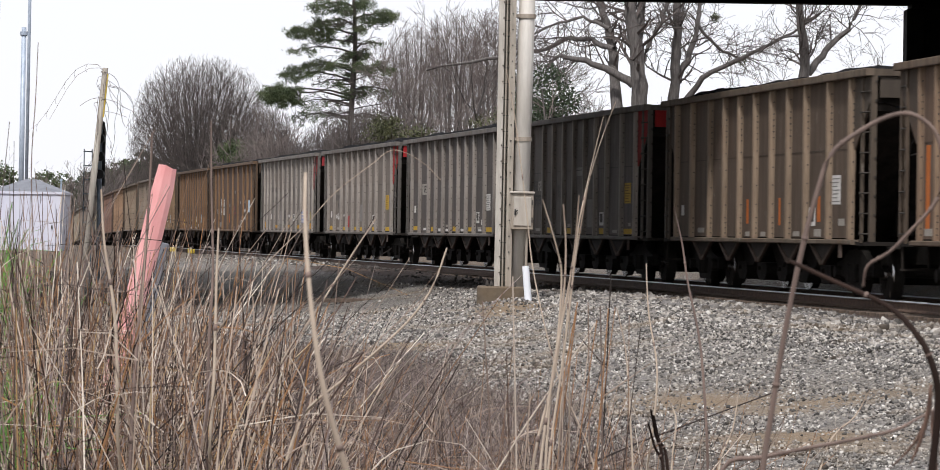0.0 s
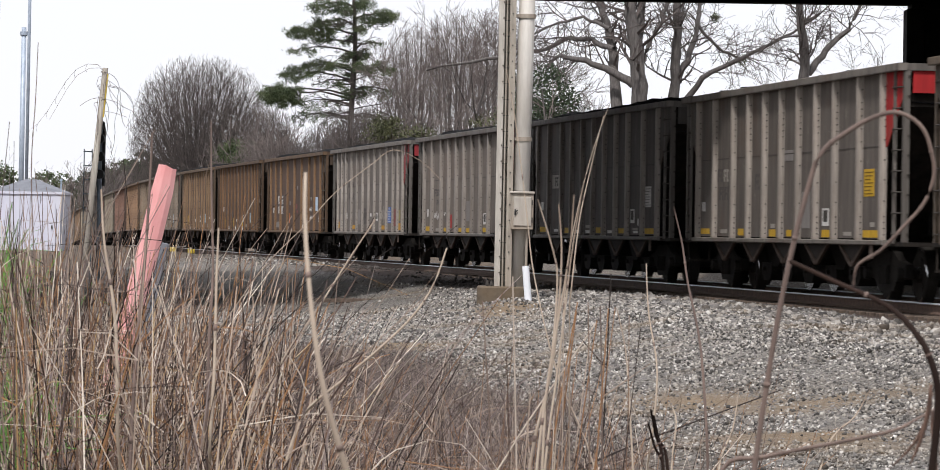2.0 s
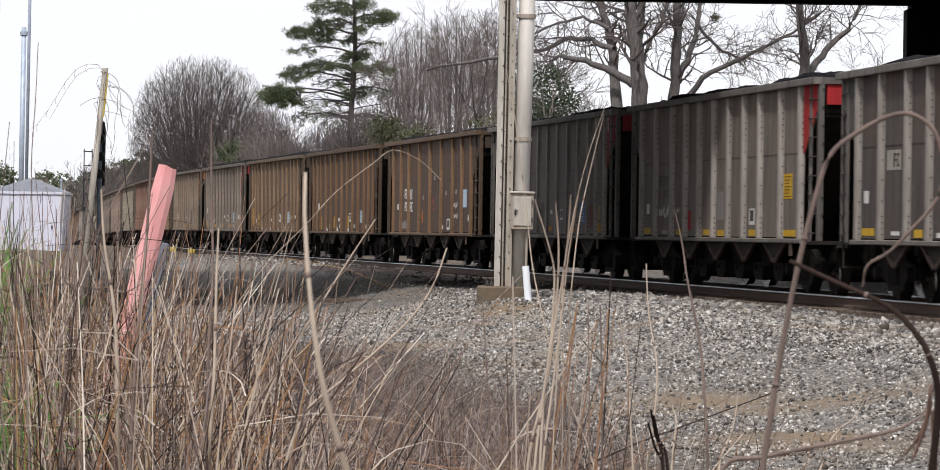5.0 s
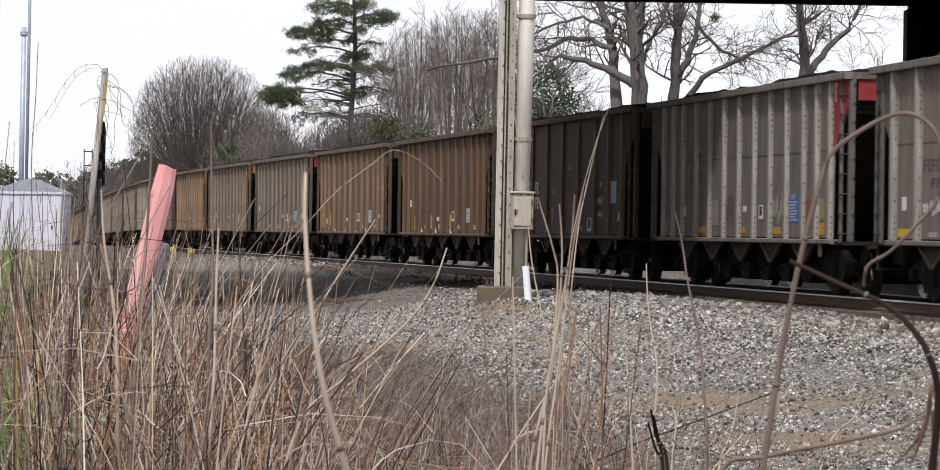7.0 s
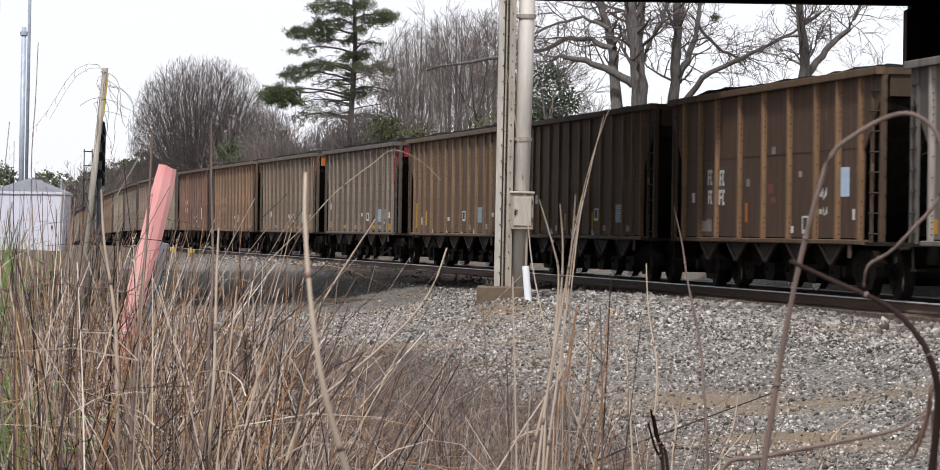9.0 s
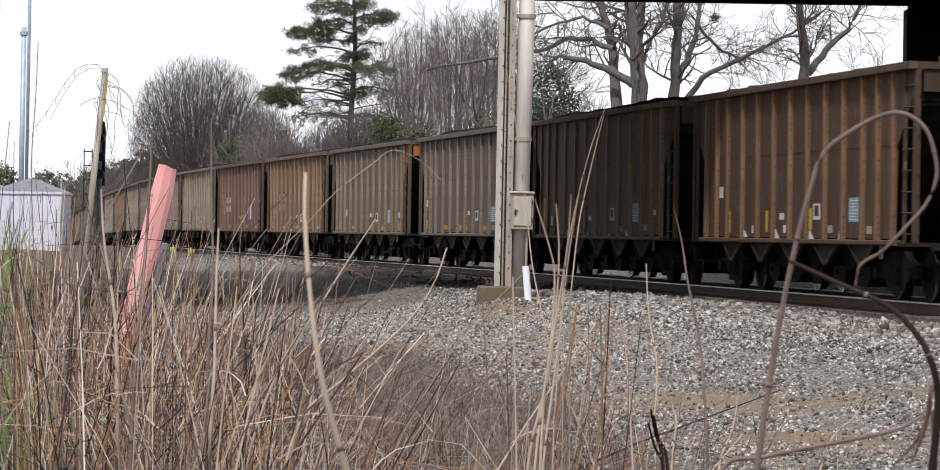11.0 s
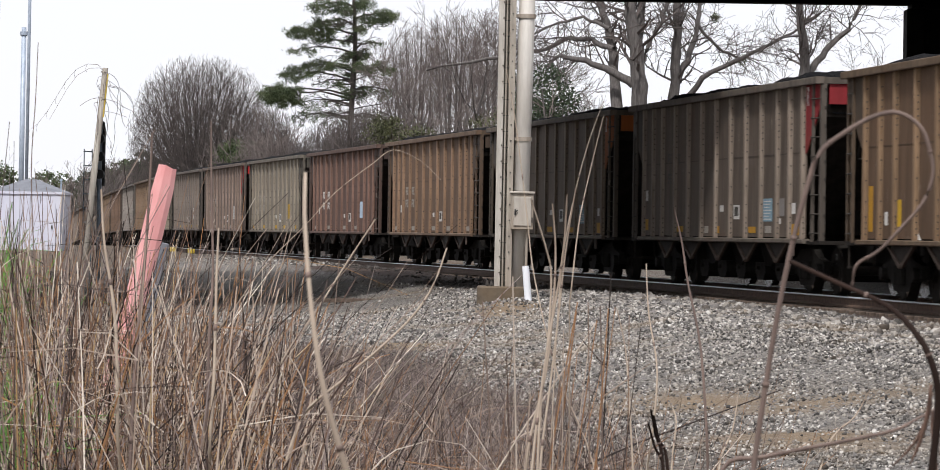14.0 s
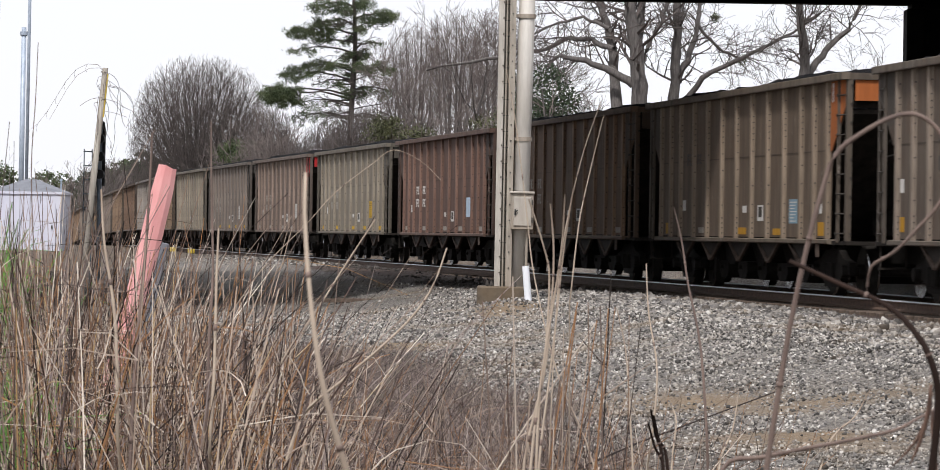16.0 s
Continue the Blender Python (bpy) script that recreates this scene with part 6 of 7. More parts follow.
pink_post()
bm = nb()
box(bm, -0.62, 0.62, -0.11, 0.11, 0.0, 0.075, 0.012)
ob = tagged(mesh_ob("old_timber", bm, M["tie"]), "short dark rotted timber lying in the bridge's shade", "timber")
ob.matrix_basis = Matrix.Translation((-2.15, 62.5, gz(-2.15, 62.5) - 0.015)) @ Matrix.Rotation(0.22, 4, "Z")
for _s, _o in ((90.5, -0.95), (101.0, -0.95)):
    bm = nb()
    box(bm, -0.5, 0.5, -0.12, 0.12, 0, 0.22, 0.03)
    ob = tagged(mesh_ob("rail_lubricator", bm, M["yellow"]), "small yellow trackside box against the rail", "trackside box")
    p, a = line(_s, _o - 0.5)
    ob.matrix_basis = Matrix.Translation(p + Vector((0, 0, -0.18))) @ Matrix.Rotation(a, 4, "Z")


# ---- dry grass and weeds before the camera ----
def stem(rnd, x, y, z0, top, lean, r, bend=0.15, n=6):
    """A thin stem from the ground to a height, leaning and bending."""
    a = rnd.uniform(0, 6.283)
    lx, ly = lean * math.cos(a), lean * math.sin(a) * 0.6
    h = top - z0
    b = rnd.gauss(0, bend)
    return [(x + lx * h * u + b * h * u * u * math.cos(a + 1), y + ly * h * u + b * h * u * u * 0.5, z0 + h * u - 0.12 * abs(lean) * h * u * u, r * (1 - 0.7 * u)) for u in (k / n for k in range(n + 1))]


def grass(name, seed, n, d, xs, tops, material, label, lean=0.22, r=(0.0012, 0.0026), bend=0.15, rough=0.013):
    """Stems in a wedge of the verge before the camera; the stand's height falls off to one side."""
    rnd = random.Random(seed)
    paths = []
    for _ in range(n):
        y = rnd.uniform(*d)
        u = rnd.uniform(*xs)
        x = u * y
        t = np.interp(u, *tops) + rnd.gauss(0, rough)
        top = 0.99 + t * y
        z0 = gz(x, y) - 0.05
        if top - z0 < 0.15:
            continue
        p = stem(rnd, x, y, z0, top, abs(rnd.gauss(0, lean)), rnd.uniform(*r) * rnd.uniform(0.8, 1.75), bend)
        if rnd.random() < 0.22:
            # snapped over partway up
            i = rnd.randrange(3, 6)
            q = p[i]
            v = Vector((rnd.gauss(0, 1), rnd.gauss(0, 0.4), rnd.uniform(-0.6, 0.5))).normalized() * rnd.uniform(0.2, 0.6)
            p = p[:i + 1] + [(q[0] + v.x * 0.5, q[1] + v.y * 0.5, q[2] + v.z * 0.5, q[3] * 0.8), (q[0] + v.x, q[1] + v.y, q[2] + v.z - 0.05, q[3] * 0.5)]
        paths.append(p)
        for _b in range(rnd.choice((0, 0, 1, 1, 2))):
            i = rnd.randrange(2, len(p) - 1)
            q = p[i]
            v = Vector((rnd.gauss(0, 0.8), rnd.gauss(0, 0.4), rnd.uniform(-0.2, 0.9))).normalized() * rnd.uniform(0.1, 0.4)
            paths.append([q, (q[0] + v.x * 0.5, q[1] + v.y * 0.5, q[2] + v.z * 0.55, q[3] * 0.7), (q[0] + v.x, q[1] + v.y, q[2] + v.z * 0.75 - 0.02, q[3] * 0.35)])
    v, f = tubes(paths, 3)
    return tagged(new(name, from_arrays(name, v, f, M[material])), label, "dry grass", kind="stuff")


TALL = ((-0.137, -0.125, -0.10, -0.075, -0.05, -0.03, 0.14), (-0.008, -0.014, -0.022, -0.030, -0.036, -0.046, -0.06))
grass("dry_grass", 1, 340, (7, 13), (-0.142, -0.048), TALL, "straw", "tall dry straw-coloured grass", 0.2, (0.0018, 0.0036), 0.22)
grass("dry_grass", 5, 430, (12, 20), (-0.142, -0.05), TALL, "straw", "tall dry straw-coloured grass behind the marker", 0.22, (0.0025, 0.005), 0.22)
grass("dry_grass", 2, 620, (8, 18), (-0.142, -0.04), ((-0.14, 0.0), (-0.03, -0.05)), "straw_grey", "dead grey-brown weed stems among the grass", 0.36, (0.0018, 0.004), 0.3)
grass("dry_grass", 11, 620, (9, 20), (-0.142, -0.03), ((-0.14, 0.0), (-0.05, -0.062)), "straw", "low tangle of broken dry grass", 0.8, (0.002, 0.004), 0.4)
grass("dry_grass", 3, 60, (9, 18), (-0.142, -0.05), ((-0.14, -0.05), (0.015, -0.008)), "straw", "tall dry grass stalks", 0.16, (0.0022, 0.004))
grass("dry_grass", 4, 130, (8, 18), (-0.03, 0.09), ((-0.03, 0.0, 0.1), (-0.042, -0.05, -0.062)), "straw", "sparse dry grass at the gravel's edge", 0.3, (0.0012, 0.0026), 0.2, 0.009)
grass("dry_grass", 7, 130, (9, 18), (-0.03, 0.05), ((-0.03, 0.05), (-0.044, -0.06)), "straw_grey", "sparse dead weed stems at the gravel's edge", 0.4, (0.0012, 0.0026), 0.25, 0.008)
grass("dry_grass", 12, 110, (9, 16), (-0.14, -0.103), ((-0.14, -0.103), (0.004, -0.006)), "straw", "tall thin dry grass before the signal house", 0.14, (0.0014, 0.0028), 0.15, 0.008)
grass("dry_grass", 13, 210, (8, 12.5), (-0.125, -0.06), ((-0.125, -0.06), (-0.028, -0.036)), "straw", "dense dry grass before the marker", 0.22, (0.0018, 0.0034), 0.22, 0.009)
grass("green_grass", 8, 420, (15, 27), (-0.15, -0.134), ((-0.142, -0.129), (-0.012, -0.02)), "green_grass", "fresh green grass beside the dry stand", 0.1, (0.004, 0.008), 0.15, 0.008)
grass("green_grass", 10, 420, (9, 13), (-0.145, -0.1325), ((-0.145, -0.132), (-0.046, -0.054)), "green_grass", "fresh green grass beside the dry stand", 0.1, (0.003, 0.005), 0.15, 0.006)


grass("dry_grass", 23, 130, (8, 15), (-0.142, -0.108), ((-0.142, -0.108), (0.008, -0.01)), "straw_grey", "branching dead weeds before the signal house", 0.3, (0.0014, 0.003), 0.3, 0.009)
grass("dry_grass", 24, 130, (8, 13), (-0.135, -0.085), ((-0.135, -0.085), (-0.002, -0.014)), "straw", "tall dry grass round the post", 0.22, (0.0014, 0.003), 0.22, 0.01)
grass("dry_grass", 21, 150, (8, 13), (0.0, 0.056), ((0.0, 0.02, 0.035, 0.056), (-0.047, -0.043, -0.047, -0.06)), "straw", "dry grass at the gravel's edge", 0.3, (0.001, 0.002), 0.25, 0.008)
grass("dry_grass", 22, 30, (8, 13), (0.05, 0.13), ((0.05, 0.13), (-0.05, -0.06)), "straw", "sparse dry stems on the gravel", 0.4, (0.001, 0.0018), 0.25, 0.006)


grass("dry_grass", 31, 190, (8, 14), (-0.142, -0.06), ((-0.142, -0.1, -0.06), (-0.036, -0.04, -0.05)), "straw_gold", "golden dry grass low in the stand", 0.2, (0.0018, 0.0034), 0.25, 0.012)
grass("dry_grass", 38, 60, (8, 14), (-0.142, -0.08), ((-0.142, -0.08), (-0.01, -0.025)), "straw_gold", "tall golden grass stems", 0.14, (0.0018, 0.0034), 0.25, 0.012)

grass("dry_grass", 33, 70, (8, 12), (-0.138, -0.1), ((-0.138, -0.12, -0.1), (0.002, -0.004, -0.012)), "straw", "tall pale dry stems before the signal house", 0.3, (0.0022, 0.004), 0.3, 0.009)
grass("dry_grass", 35, 30, (8, 12), (-0.078, -0.038), ((-0.078, -0.038), (-0.008, -0.022)), "straw", "leaning pale dry stems at the stand's edge", 0.45, (0.0018, 0.003), 0.12, 0.01)
grass("dry_grass", 36, 170, (8, 14), (-0.058, -0.006), ((-0.058, -0.006), (-0.036, -0.052)), "straw", "thin tangle of dry stems over the brush", 0.4, (0.0013, 0.0026), 0.25, 0.011)
grass("dry_grass", 34, 40, (7.5, 11), (-0.137, -0.09), ((-0.137, -0.09), (-0.004, -0.016)), "stalk_black", "dark branching weeds among the pale stems", 0.4, (0.0014, 0.0028), 0.35, 0.01)


def blades(seed, n, d, xs, tops, label):
    """Long withered grass blades, bent over among the stems."""
    rnd = random.Random(seed)
    verts, faces = [], []
    for _ in range(n):
        y, u = rnd.uniform(*d), rnd.uniform(*xs)
        x, z0 = u * y, gz(u * y, y)
        z = z0 + (0.99 + np.interp(u, *tops) * y - z0) * rnd.uniform(0.15, 0.95)
        a = rnd.choice((-1, 1)) * rnd.uniform(0.2, 1.0)
        v = Vector((a, rnd.gauss(0, 0.4), rnd.uniform(0.2, 1.2))).normalized()
        q, w, L = Vector((x, y, z)), rnd.uniform(0.0007, 0.0017), rnd.uniform(0.1, 0.3)
        tw = rnd.uniform(-0.8, 0.8)
        for i in range(6):
            t = i / 5
            ww = w * (1 - t) ** 0.6 + 0.0003
            s = Vector((-v.z, 0.5 * math.sin(tw + 2 * t), v.x)).normalized()
            verts += [tuple(q - s * ww), tuple(q + Vector((0, -0.4 * ww, 0))), tuple(q + s * ww)]
            if i:
                b = len(verts) - 6
                faces += [(b, b + 1, b + 4, b + 3), (b + 1, b + 2, b + 5, b + 4)]
            q = q + v * (L / 5)
            v = (v + Vector((rnd.gauss(0, 0.15), rnd.gauss(0, 0.1), -0.12 + rnd.gauss(0, 0.15)))).normalized()
    tagged(new("dry_grass", from_arrays("dry_grass", verts, faces, M["straw"])), label, "dry grass", kind="stuff")


blades(41, 420, (7, 13), (-0.142, -0.03), TALL, "withered grass blades bent among the stems")
blades(42, 60, (8, 13), (-0.02, 0.05), ((-0.02, 0.05), (-0.045, -0.06)), "withered blades at the gravel's edge")


def litter(seed, n, d, xs, low, high, label, size=(0.12, 0.42)):
    """Broken straw lying every way over the foot of the stand."""
    rnd = random.Random(seed)
    paths = []
    for _ in range(n):
        y, u = rnd.uniform(*d), rnd.uniform(*xs)
        x, z0 = u * y, gz(u * y, y)
        z = z0 + rnd.uniform(low, high) * rnd.random()
        a, L, r = rnd.uniform(0, 6.283), rnd.uniform(*size), rnd.uniform(0.0013, 0.0028)
        rise = rnd.gauss(0, 0.45)
        paths.append([(x + L * (t - 0.5) * math.cos(a), y + L * (t - 0.5) * math.sin(a) * 0.6, max(z + rise * L * (t - 0.5) + 0.05 * math.sin(3 * t), z0 - 0.02), r * (1.1 - 0.5 * t)) for t in (0.0, 0.33, 0.66, 1.0)])
    v, f = tubes(paths, 3)
    tagged(new("fallen_straw", from_arrays("fallen_straw", v, f, M["straw"])), label, "dry grass", kind="stuff")


litter(61, 1900, (9, 17), (-0.142, -0.012), 0.1, 0.6, "broken pale straw lying over the foot of the grass")
litter(63, 420, (8, 13), (-0.142, -0.02), 0.1, 0.5, "long broken straw leaning over the stand", (0.3, 0.75))
litter(62, 500, (11, 20), (-0.03, 0.05), 0.05, 0.35, "broken pale straw at the gravel's edge")


def fan():
    """A fan of dry stems from one root, some broken over."""
    rnd = random.Random(31)
    y, paths = 6.8, []
    for k in range(22):
        x0 = 0.135 + rnd.gauss(0, 0.022)
        top = 0.99 + y * rnd.uniform(-0.055, -0.012)
        lean = rnd.gauss(0.045, 0.05)
        z0 = gz(x0, y) - 0.03
        h, b, r = top - z0, rnd.gauss(0, 0.03), rnd.uniform(0.0012, 0.0027)
        p = [(x0 + lean * h * u + b * math.sin(3.1 * u), y + 0.1 * math.sin(k) * u, z0 + h * u, r * (1.15 - 0.6 * u)) for u in (i / 8 for i in range(9))]
        paths.append(p)
        for _ in range(rnd.choice((0, 1, 2))):
            q = p[rnd.randrange(4, 8)]
            v = Vector((rnd.gauss(0, 0.6), rnd.gauss(0, 0.3), rnd.uniform(0.2, 1))).normalized() * rnd.uniform(0.04, 0.13)
            paths.append([q, (q[0] + v.x, q[1] + v.y, q[2] + v.z, q[3] * 0.5)])
    v, f = tubes(paths, 4)
    tagged(new("dry_grass", from_arrays("dry_grass", v, f, M["straw"])), "clump of dry grass stems fanning from one root", "dry grass", kind="stuff")


fan()


def brush():
    """Low matted dead brush between the grass and the gravel."""
    rnd = random.Random(9)
    n = 20000
    y = np.array([rnd.uniform(19, 52) for _ in range(n)])
    u = np.array([rnd.uniform(-0.14, 0.05) for _ in range(n)])
    x = u * y
    keep = np.array([rnd.random() for _ in range(n)]) < turf_amount(x, y) ** 1.5 * np.clip(1.4 - (y - 19) / 40, 0.25, 1)
    z = ground_h(x, y)
    paths = []
    for xi, yi, zi in zip(x[keep], y[keep], z[keep]):
        patch = 0.5 + 0.5 * math.sin(1.7 * xi + 0.6 * yi) * math.sin(0.9 * yi)
        paths.append(stem(rnd, xi, yi, zi - 0.03, zi + rnd.uniform(0.05, 0.16 + 0.22 * patch), abs(rnd.gauss(0, 1.0)), rnd.uniform(0.0018, 0.0036), 0.6, 4))
    v, f = tubes(paths, 3)
    tagged(new("dead_brush", from_arrays("dead_brush", v, f, M["straw_grey"])), "low matted grey-brown dead brush", "brush", kind="stuff")


brush()


# ---- ballast stones ----
CUBE = np.array([(-1, -1, -1), (1, -1, -1), (1, 1, -1), (-1, 1, -1), (-1, -1, 1), (1, -1, 1), (1, 1, 1), (-1, 1, 1)], float)
SIDES = ((0, 3, 2, 1), (4, 5, 6, 7), (0, 1, 5, 4), (1, 2, 6, 5), (2, 3, 7, 6), (3, 0, 4, 7))


def stones():
    """Loose angular ballast: the nearest shoulder stones one by one, the rest as one mass."""
    rg = np.random.default_rng(5)
    n = 330000
    y = np.sqrt(rg.uniform(16 ** 2, 72 ** 2, n))
    x = rg.uniform(-0.09, 0.142, n) * y
    y2 = np.sqrt(rg.uniform(66 ** 2, 135 ** 2, 65000))
    x = np.concatenate((x, rg.uniform(-0.11, 0.05, 65000) * y2))
    y = np.concatenate((y, y2))
    n = len(x)
    s, o = nearest_s(x, y)
    bare = 1 - turf_amount(x, y)
    shoulder = np.clip(1.35 - (-o - 1.6) / 9.0, 0.55, 1) * (-o > np.interp(y, (40, 50, 60), (2.95, 2.6, 2.1))) * (o > -16) * np.clip(1.5 - (y - 20) / 60, 0.45, 1)
    bare = bare * (1 - 0.9 * dust_amount(x, y))
    keep = (rg.random(n) < bare * shoulder) & ~((o < -2.0) & (y > 59.5) & (y < 94) & (x < 3.5) & (rg.random(n) < 0.93))
    x, y, o = x[keep], y[keep], o[keep]
    n = len(x)
    # coarse fresh ballast on the shoulder, finer trodden gravel away from the line
    coarse = np.clip((6.6 + o) / 2.2, 0, 1)
    size = rg.uniform(0.010, 0.022, n) * (0.66 + 0.7 * coarse) * np.where(rg.random(n) < 0.06, 1.5, 1) * np.clip(0.62 + y / 105, 0.75, 1.15)
    v = CUBE[None] * (0.7 + 0.5 * rg.random((n, 8, 1))) + rg.normal(0, 0.2, (n, 8, 3))
    v *= size[:, None, None] * rg.uniform(0.5, 1.3, (n, 1, 3))
    q = rg.normal(size=(n, 4))
    q /= np.linalg.norm(q, axis=1)[:, None]
    w, a, b, c = q.T
    R = np.stack([np.stack([1 - 2 * (b * b + c * c), 2 * (a * b - c * w), 2 * (a * c + b * w)], 1), np.stack([2 * (a * b + c * w), 1 - 2 * (a * a + c * c), 2 * (b * c - a * w)], 1), np.stack([2 * (a * c - b * w), 2 * (b * c + a * w), 1 - 2 * (a * a + b * b)], 1)], 1)
    v = np.einsum("nij,nkj->nki", R, v)
    z = ground_h(x, y) + size * rg.uniform(-0.55, 0.8, n)
    v += np.stack([x, y, z], 1)[:, None, :]
    faces = (np.arange(n)[:, None, None] * 8 + np.array(SIDES)[None]).reshape(-1, 4)
    # a stretch of the nearest stones, singly
    one = (x > 1.0) & (x < 2.7) & (y > 18.5) & (y < 25)
    pick = np.flatnonzero(one)[:300]
    shapes = []
    for i in pick[:12]:
        c = np.array((x[i], y[i], z[i]))
        shapes.append(from_arrays("stone", (v[i] - c).tolist(), SIDES, M["stone_single"]))
    for j, i in enumerate(pick):
        ob = new("stone", shapes[j % 12])
        ob.parent = bpy.data.objects["ground"]
        ob.matrix_basis = Matrix.Translation((x[i], y[i], z[i])) @ Matrix.Rotation(j * 0.7, 4, "Z") @ Matrix.Scale(size[i] / size[pick[j % 12]], 4)
    keep = np.ones(n, bool)
    keep[pick] = False
    v = v[keep]
    n = len(v)
    faces = (np.arange(n)[:, None, None] * 8 + np.array(SIDES)[None]).reshape(-1, 4)
    me = bpy.data.meshes.new("ballast")
    me.vertices.add(n * 8)
    me.vertices.foreach_set("co", v.reshape(-1).astype(np.float32))
    me.loops.add(len(faces) * 4)
    me.loops.foreach_set("vertex_index", faces.reshape(-1).astype(np.int32))
    me.polygons.add(len(faces))
    me.polygons.foreach_set("loop_start", np.arange(0, len(faces) * 4, 4, dtype=np.int32))
    me.update(calc_edges=True)
    me.materials.append(M["stone"])
    # dust towards the line; round the bridge the stones carry its painted shade
    soiled_shaded = np.maximum(0.42 * np.clip((6.2 + o) / 3.4, 0, 1), soot_shade_amount(x, y))[keep]
    at = me.attributes.new("coal_dust_shade", "FLOAT", "POINT")
    at.data.foreach_set("value", np.repeat(soiled_shaded, 8).astype(np.float32))
    tagged(new("ballast", me), "grey angular crushed-stone ballast beside the rails", "ballast", kind="stuff")


stones()


def stalk(material, y, radius, points, label):
    """A dry stalk y metres from the camera: points from its tip to the ground, sideways and up."""
    n = len(points)
    path = []
    rnd = random.Random(n * 7 + int(y * 10))
    for i in range(n - 1):
        (x0, z0), (x1, z1) = points[max(i - 1, 0)], points[i]
        (x2, z2), (x3, z3) = points[i + 1], points[min(i + 2, n - 1)]
        for k in range(4):
            u = k / 4
            b = [((2 * q1) + (q2 - q0) * u + (2 * q0 - 5 * q1 + 4 * q2 - q3) * u * u + (3 * q1 - q0 - 3 * q2 + q3) * u ** 3) / 2 for q0, q1, q2, q3 in ((x0, x1, x2, x3), (z0, z1, z2, z3))]
            t = (i + u) / (n - 1)
            path.append((b[0], y + 0.05 * math.sin(3 * t + y), b[1], radius * (0.55 + 0.6 * t)))
    path.append((points[-1][0], y, points[-1][1], radius))
    base = path[-1]
    g = gz(base[0], y)
    path.append((base[0] + 0.02, y, min(g, base[2]) - 0.03, radius * 1.1))
    ox, oz = path[-1][0], path[-1][2]
    path = [(px - ox, py - y, pz - oz, r) for px, py, pz, r in path]
    v, f = tubes([path], 7)
    ob = tagged(new("dry_stalk"), label + " rooted in the verge", "dry stalk", "dry stalks")
    ob.matrix_basis = Matrix.Translation((ox, y, oz))
    part("stem", from_arrays("stem", v, f, M[material], True), None, ob)
    for i in range(6, len(path) - 6, 9):
        (ax, ay, az, ar), (bx, by, bz, br) = path[i], path[i + 1]
        bm = nb()
        rod(bm, (ax, ay, az), (ax + 0.25 * (bx - ax), ay + 0.25 * (by - ay), az + 0.25 * (bz - az)), ar * 1.35, ar * 1.2, 7)
        part("joint", bm, M["stalk_dark"], ob, "", True)
    return ob


stalk("stalk", 3.0, 0.0028, [(-0.143, 1.035), (-0.141, 0.985), (-0.133, 0.913), (-0.122, 0.851), (-0.103, 0.784), (-0.07, 0.676)], "broken dry reed stalk close to the camera")
CURL = stalk("stalk_dark", 3.2, 0.0025, [(0.362, 0.942), (0.365, 0.961), (0.384, 0.974), (0.405, 0.997), (0.422, 1.018), (0.43, 1.042), (0.427, 1.064), (0.418, 1.086), (0.398, 1.099), (0.376, 1.096), (0.349, 1.081), (0.326, 1.061), (0.314, 1.024), (0.302, 0.973), (0.291, 0.914), (0.282, 0.853), (0.272, 0.776), (0.259, 0.66)], "curled dry brown stalk arching over")
stalk("stalk_black", 3.0, 0.0034, [(0.277, 0.965), (0.319, 0.946), (0.356, 0.929), (0.379, 0.907), (0.393, 0.882), (0.4, 0.848), (0.397, 0.786), (0.39, 0.683)], "dark drooping dead stalk")
stalk("stalk_dark", 3.4, 0.0023, [(0.462, 0.824), (0.434, 0.811), (0.411, 0.801), (0.364, 0.79), (0.288, 0.773), (0.247, 0.756), (0.22, 0.639)], "bent dark dead stalk")
CLUMP_4 = stalk("stalk", 6.5, 0.00264, [(0.203, 1.057), (0.198, 0.967), (0.186, 0.877), (0.167, 0.765), (0.142, 0.585), (0.118, 0.316)], "dry pale grass stalk")
CLUMP_5 = stalk("stalk", 6.7, 0.00264, [(0.139, 1.05), (0.169, 0.955), (0.179, 0.897), (0.172, 0.77), (0.157, 0.643), (0.144, 0.296)], "dry pale grass stalk")
CLUMP_6 = stalk("stalk", 6.9, 0.00297, [(0.185, 1.043), (0.192, 0.954), (0.188, 0.847), (0.172, 0.704), (0.133, 0.532), (0.113, 0.275)], "dry pale grass stalk")
CLUMP_7 = stalk("stalk", 6.6, 0.00231, [(0.222, 1.07), (0.203, 0.944), (0.191, 0.83), (0.176, 0.705), (0.156, 0.545), (0.142, 0.306)], "dry pale grass stalk")
CLUMP_8 = stalk("stalk", 7.0, 0.0014, [(0.291, 1.253), (0.258, 1.159), (0.23, 1.05), (0.21, 0.941), (0.197, 0.797), (0.183, 0.519), (0.175, 0.265)], "thin dry grass stem")
stalk("stalk", 7.2, 0.0015, [(0.275, 1.233), (0.248, 1.114), (0.225, 1.002), (0.208, 0.841)], "thin dry grass stem")
stalk("stalk", 7.2, 0.0017, [(0.071, 1.323), (0.094, 1.199), (0.119, 1.013), (0.136, 0.889), (0.186, 0.692), (0.263, 0.506), (0.304, 0.246)], "thin dry grass stem")
stalk("stalk", 8.0, 0.0036, [(-0.053, 0.947), (-0.083, 0.861), (-0.127, 0.792), (-0.195, 0.722), (-0.29, 0.638), (-0.385, 0.54), (-0.45, 0.29)], "bent dry stem")
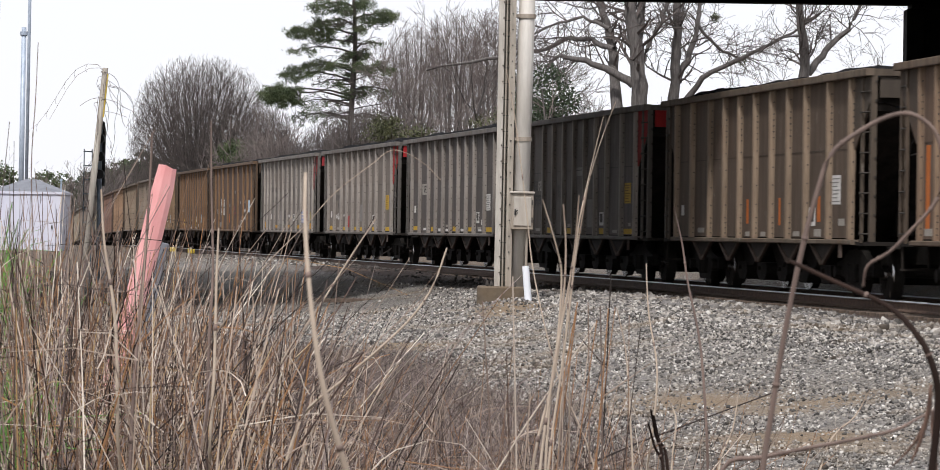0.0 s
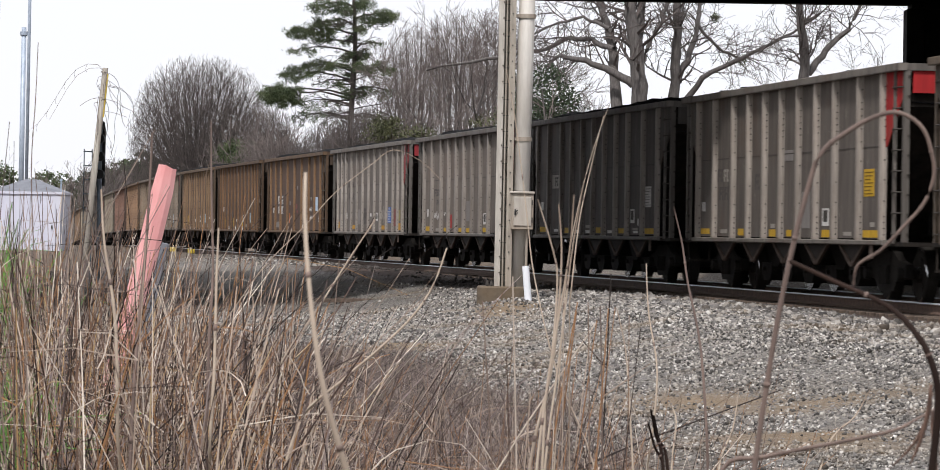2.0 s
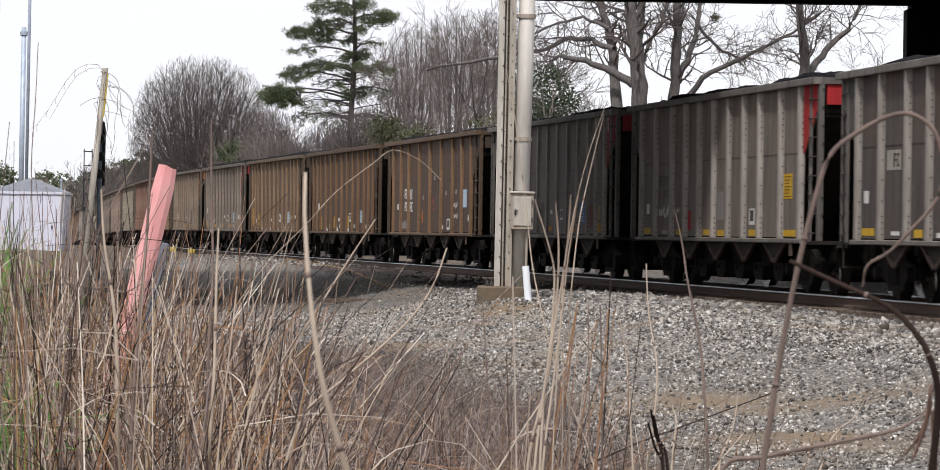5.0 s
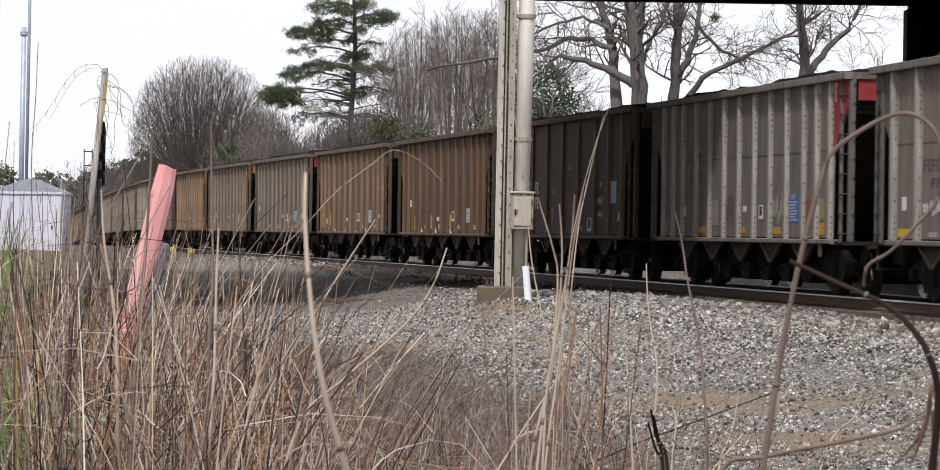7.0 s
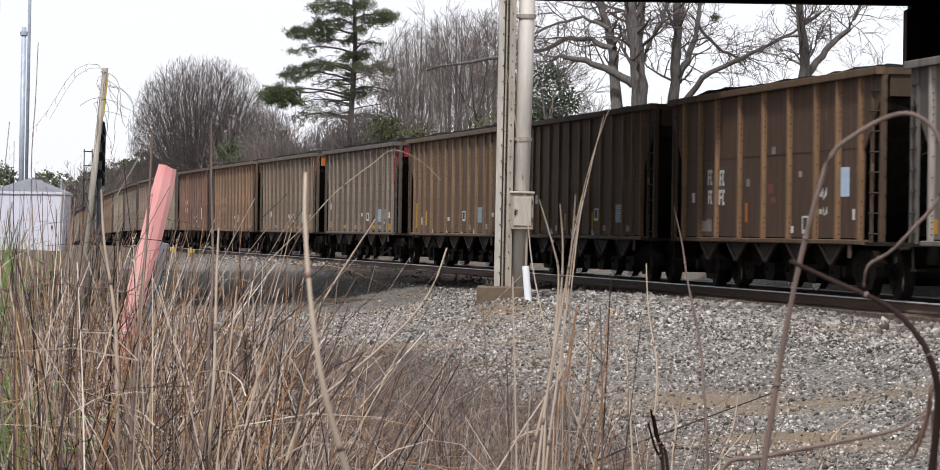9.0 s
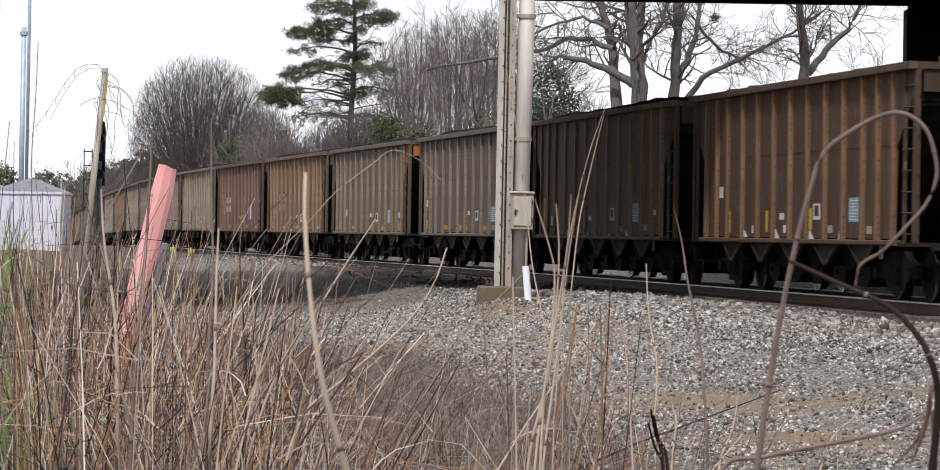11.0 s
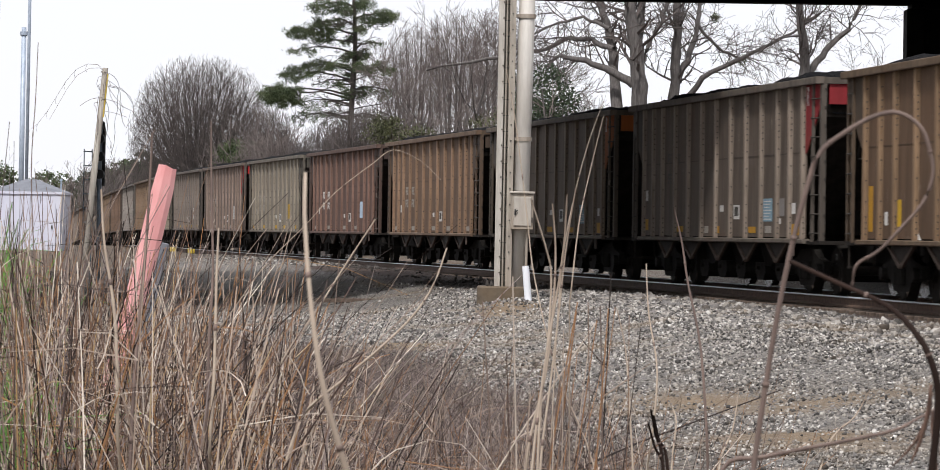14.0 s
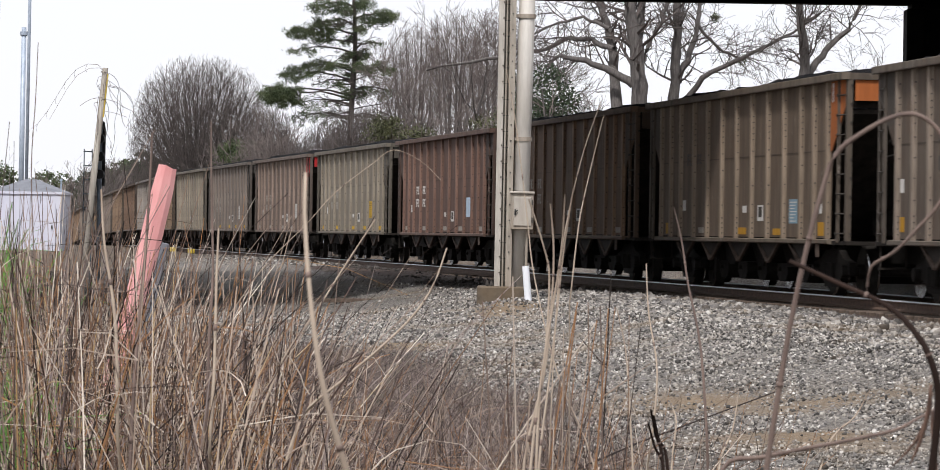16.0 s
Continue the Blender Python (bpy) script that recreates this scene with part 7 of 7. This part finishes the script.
stalk("stalk", 8.0, 0.0012, [(-0.069, 1.103), (-0.118, 1.148), (-0.18, 1.171), (-0.228, 1.138), (-0.31, 1.072), (-0.378, 0.995), (-0.459, 0.911), (-0.52, 0.827), (-0.621, 0.646), (-0.671, 0.287)], "arching dry stem")
stalk("stalk", 8.5, 0.0032, [(-0.233, 1.012), (-0.298, 0.909), (-0.369, 0.791), (-0.455, 0.657), (-0.525, 0.451), (-0.552, 0.246)], "leaning dry stem")
stalk("stalk_dark", 8.0, 0.0044, [(-0.739, 1.203), (-0.742, 1.072), (-0.749, 0.893), (-0.762, 0.699), (-0.77, 0.437), (-0.772, 0.148)], "brown dry stalk")
stalk("stalk_dark", 8.5, 0.0038, [(-0.64, 1.248), (-0.634, 1.08), (-0.625, 0.875), (-0.631, 0.684), (-0.634, 0.406)], "brown dry stalk")
stalk("stalk_dark", 9.0, 0.0017, [(-1.127, 1.459), (-1.128, 1.311), (-1.133, 1.125), (-1.118, 0.846), (-1.1, 0.505), (-1.086, 0.04)], "thin dark weed stem")
stalk("stalk", 8.0, 0.0041, [(-0.855, 1.07), (-0.843, 0.947), (-0.809, 0.754), (-0.797, 0.437)], "dry stalk")
stalk("stalk", 8.0, 0.0041, [(-0.582, 0.985), (-0.583, 0.868), (-0.582, 0.647), (-0.59, 0.44)], "dry stalk")
stalk("stalk_dark", 7.0, 0.0027, [(0.411, 1.041), (0.43, 0.969), (0.443, 0.885), (0.469, 0.752), (0.485, 0.523)], "thin dark weed stem")
stalk("stalk", 8.0, 0.0025, [(0.409, 0.917), (0.415, 0.8), (0.434, 0.662), (0.416, 0.455)], "thin dry stem")
stalk("stalk_black", 6.0, 0.0036, [(0.316, 0.683), (0.327, 0.64), (0.341, 0.588), (0.357, 0.371)], "dark dead leaf stalk")
stalk("stalk_black", 6.02, 0.0034, [(0.322, 0.672), (0.334, 0.628), (0.35, 0.585), (0.359, 0.371)], "dark dead leaf stalk")
stalk("stalk_black", 5.98, 0.003, [(0.311, 0.66), (0.325, 0.618), (0.343, 0.57), (0.358, 0.371)], "dark dead leaf stalk")
stalk("stalk", 7.5, 0.0021, [(0.321, 0.823), (0.341, 0.733), (0.35, 0.604), (0.366, 0.346)], "thin dry stem")
stalk("stalk", 7.5, 0.0023, [(0.44, 0.618), (0.453, 0.58), (0.442, 0.489), (0.438, 0.347)], "thin dry stem")
stalk("stalk", 7.5, 0.0023, [(0.588, 0.646), (0.576, 0.568), (0.545, 0.49), (0.534, 0.348)], "thin dry stem")
stalk("stalk", 7.5, 0.0023, [(0.873, 0.657), (0.841, 0.598), (0.777, 0.533), (0.728, 0.351)], "thin dry stem")


def dry_leaf(x, y, z, length, width, lean, label):
    """A long withered leaf, creased along its middle, hanging from a stalk."""
    verts, faces = [], []
    for i in range(9):
        u = i / 8
        w = width * math.sin(math.pi * min(1.0, 0.12 + 0.88 * u)) + 0.0005
        cx, cz = lean * length * u * u, -length * u
        tw = 0.6 * math.sin(3 * u)
        for k in (-1, 0, 1):
            verts.append((cx + k * w * math.cos(tw), k * w * math.sin(tw) + 0.2 * w * abs(k), cz))
        if i:
            for k in (0, 1):
                a = (i - 1) * 3 + k
                faces.append((a, a + 1, a + 4, a + 3))
    ob = new("dry_leaf", from_arrays("dry_leaf", verts, faces, M["leaf_dry"], True))
    md = ob.modifiers.new("thickness", "SOLIDIFY")
    md.thickness = 0.0004
    ob.matrix_basis = Matrix.Translation((x, y, z))
    return tagged(ob, label, "dry leaf")


dry_leaf(0.398, 2.99, 0.861, 0.07, 0.0022, -0.25, "withered brown leaf hanging from the dark stalk")
dry_leaf(0.396, 2.99, 0.843, 0.055, 0.0018, -0.6, "withered brown leaf hanging from the dark stalk")
dry_leaf(0.4, 2.99, 0.838, 0.06, 0.002, 0.1, "withered brown leaf hanging from the dark stalk")


# ---- what moves: every car along the line, every wheel on its truck ----
def motions():
    times = [i * 0.5 for i in range(33)]
    for k, car in TRAIN:
        walk(car, [(t, car_pose(k, t)) for t in times])
    turn = SPEED / R_WHEEL
    steps = [i / 15 for i in range(241)]
    for ws, dx in WHEELS:
        walk(ws, [(t, Matrix.Translation((dx, 0, R_WHEEL)) @ Matrix.Rotation(turn * t, 4, "Y")) for t in steps])

    # the wind sways a few stalks about their roots
    for ob, rows in [(CURL, ((0, 0), (1, -0.7), (2, -6), (2.5, -6.3), (3.8, -1.1), (4.2, 0), (6.3, -0.4), (7.4, 0.4), (9.2, 0.4), (10.3, -2.3), (11.4, -6), (12.5, -10), (13, -7.4), (14.6, -6), (15.1, -0.4), (16, 2.6)))] + [(ob, ((0, 0), (1.5, -3), (3.5, -12), (5.5, -8), (7, -5), (9, -4), (11, -9), (12.5, -12), (14.5, -14), (16, -16))) for ob in (CLUMP_4, CLUMP_5, CLUMP_6, CLUMP_7, CLUMP_8)]:
        m = ob.matrix_basis.copy()
        walk(ob, [(t, m @ Matrix.Rotation(a * 0.001, 4, "Y")) for t, a in rows])


motions()
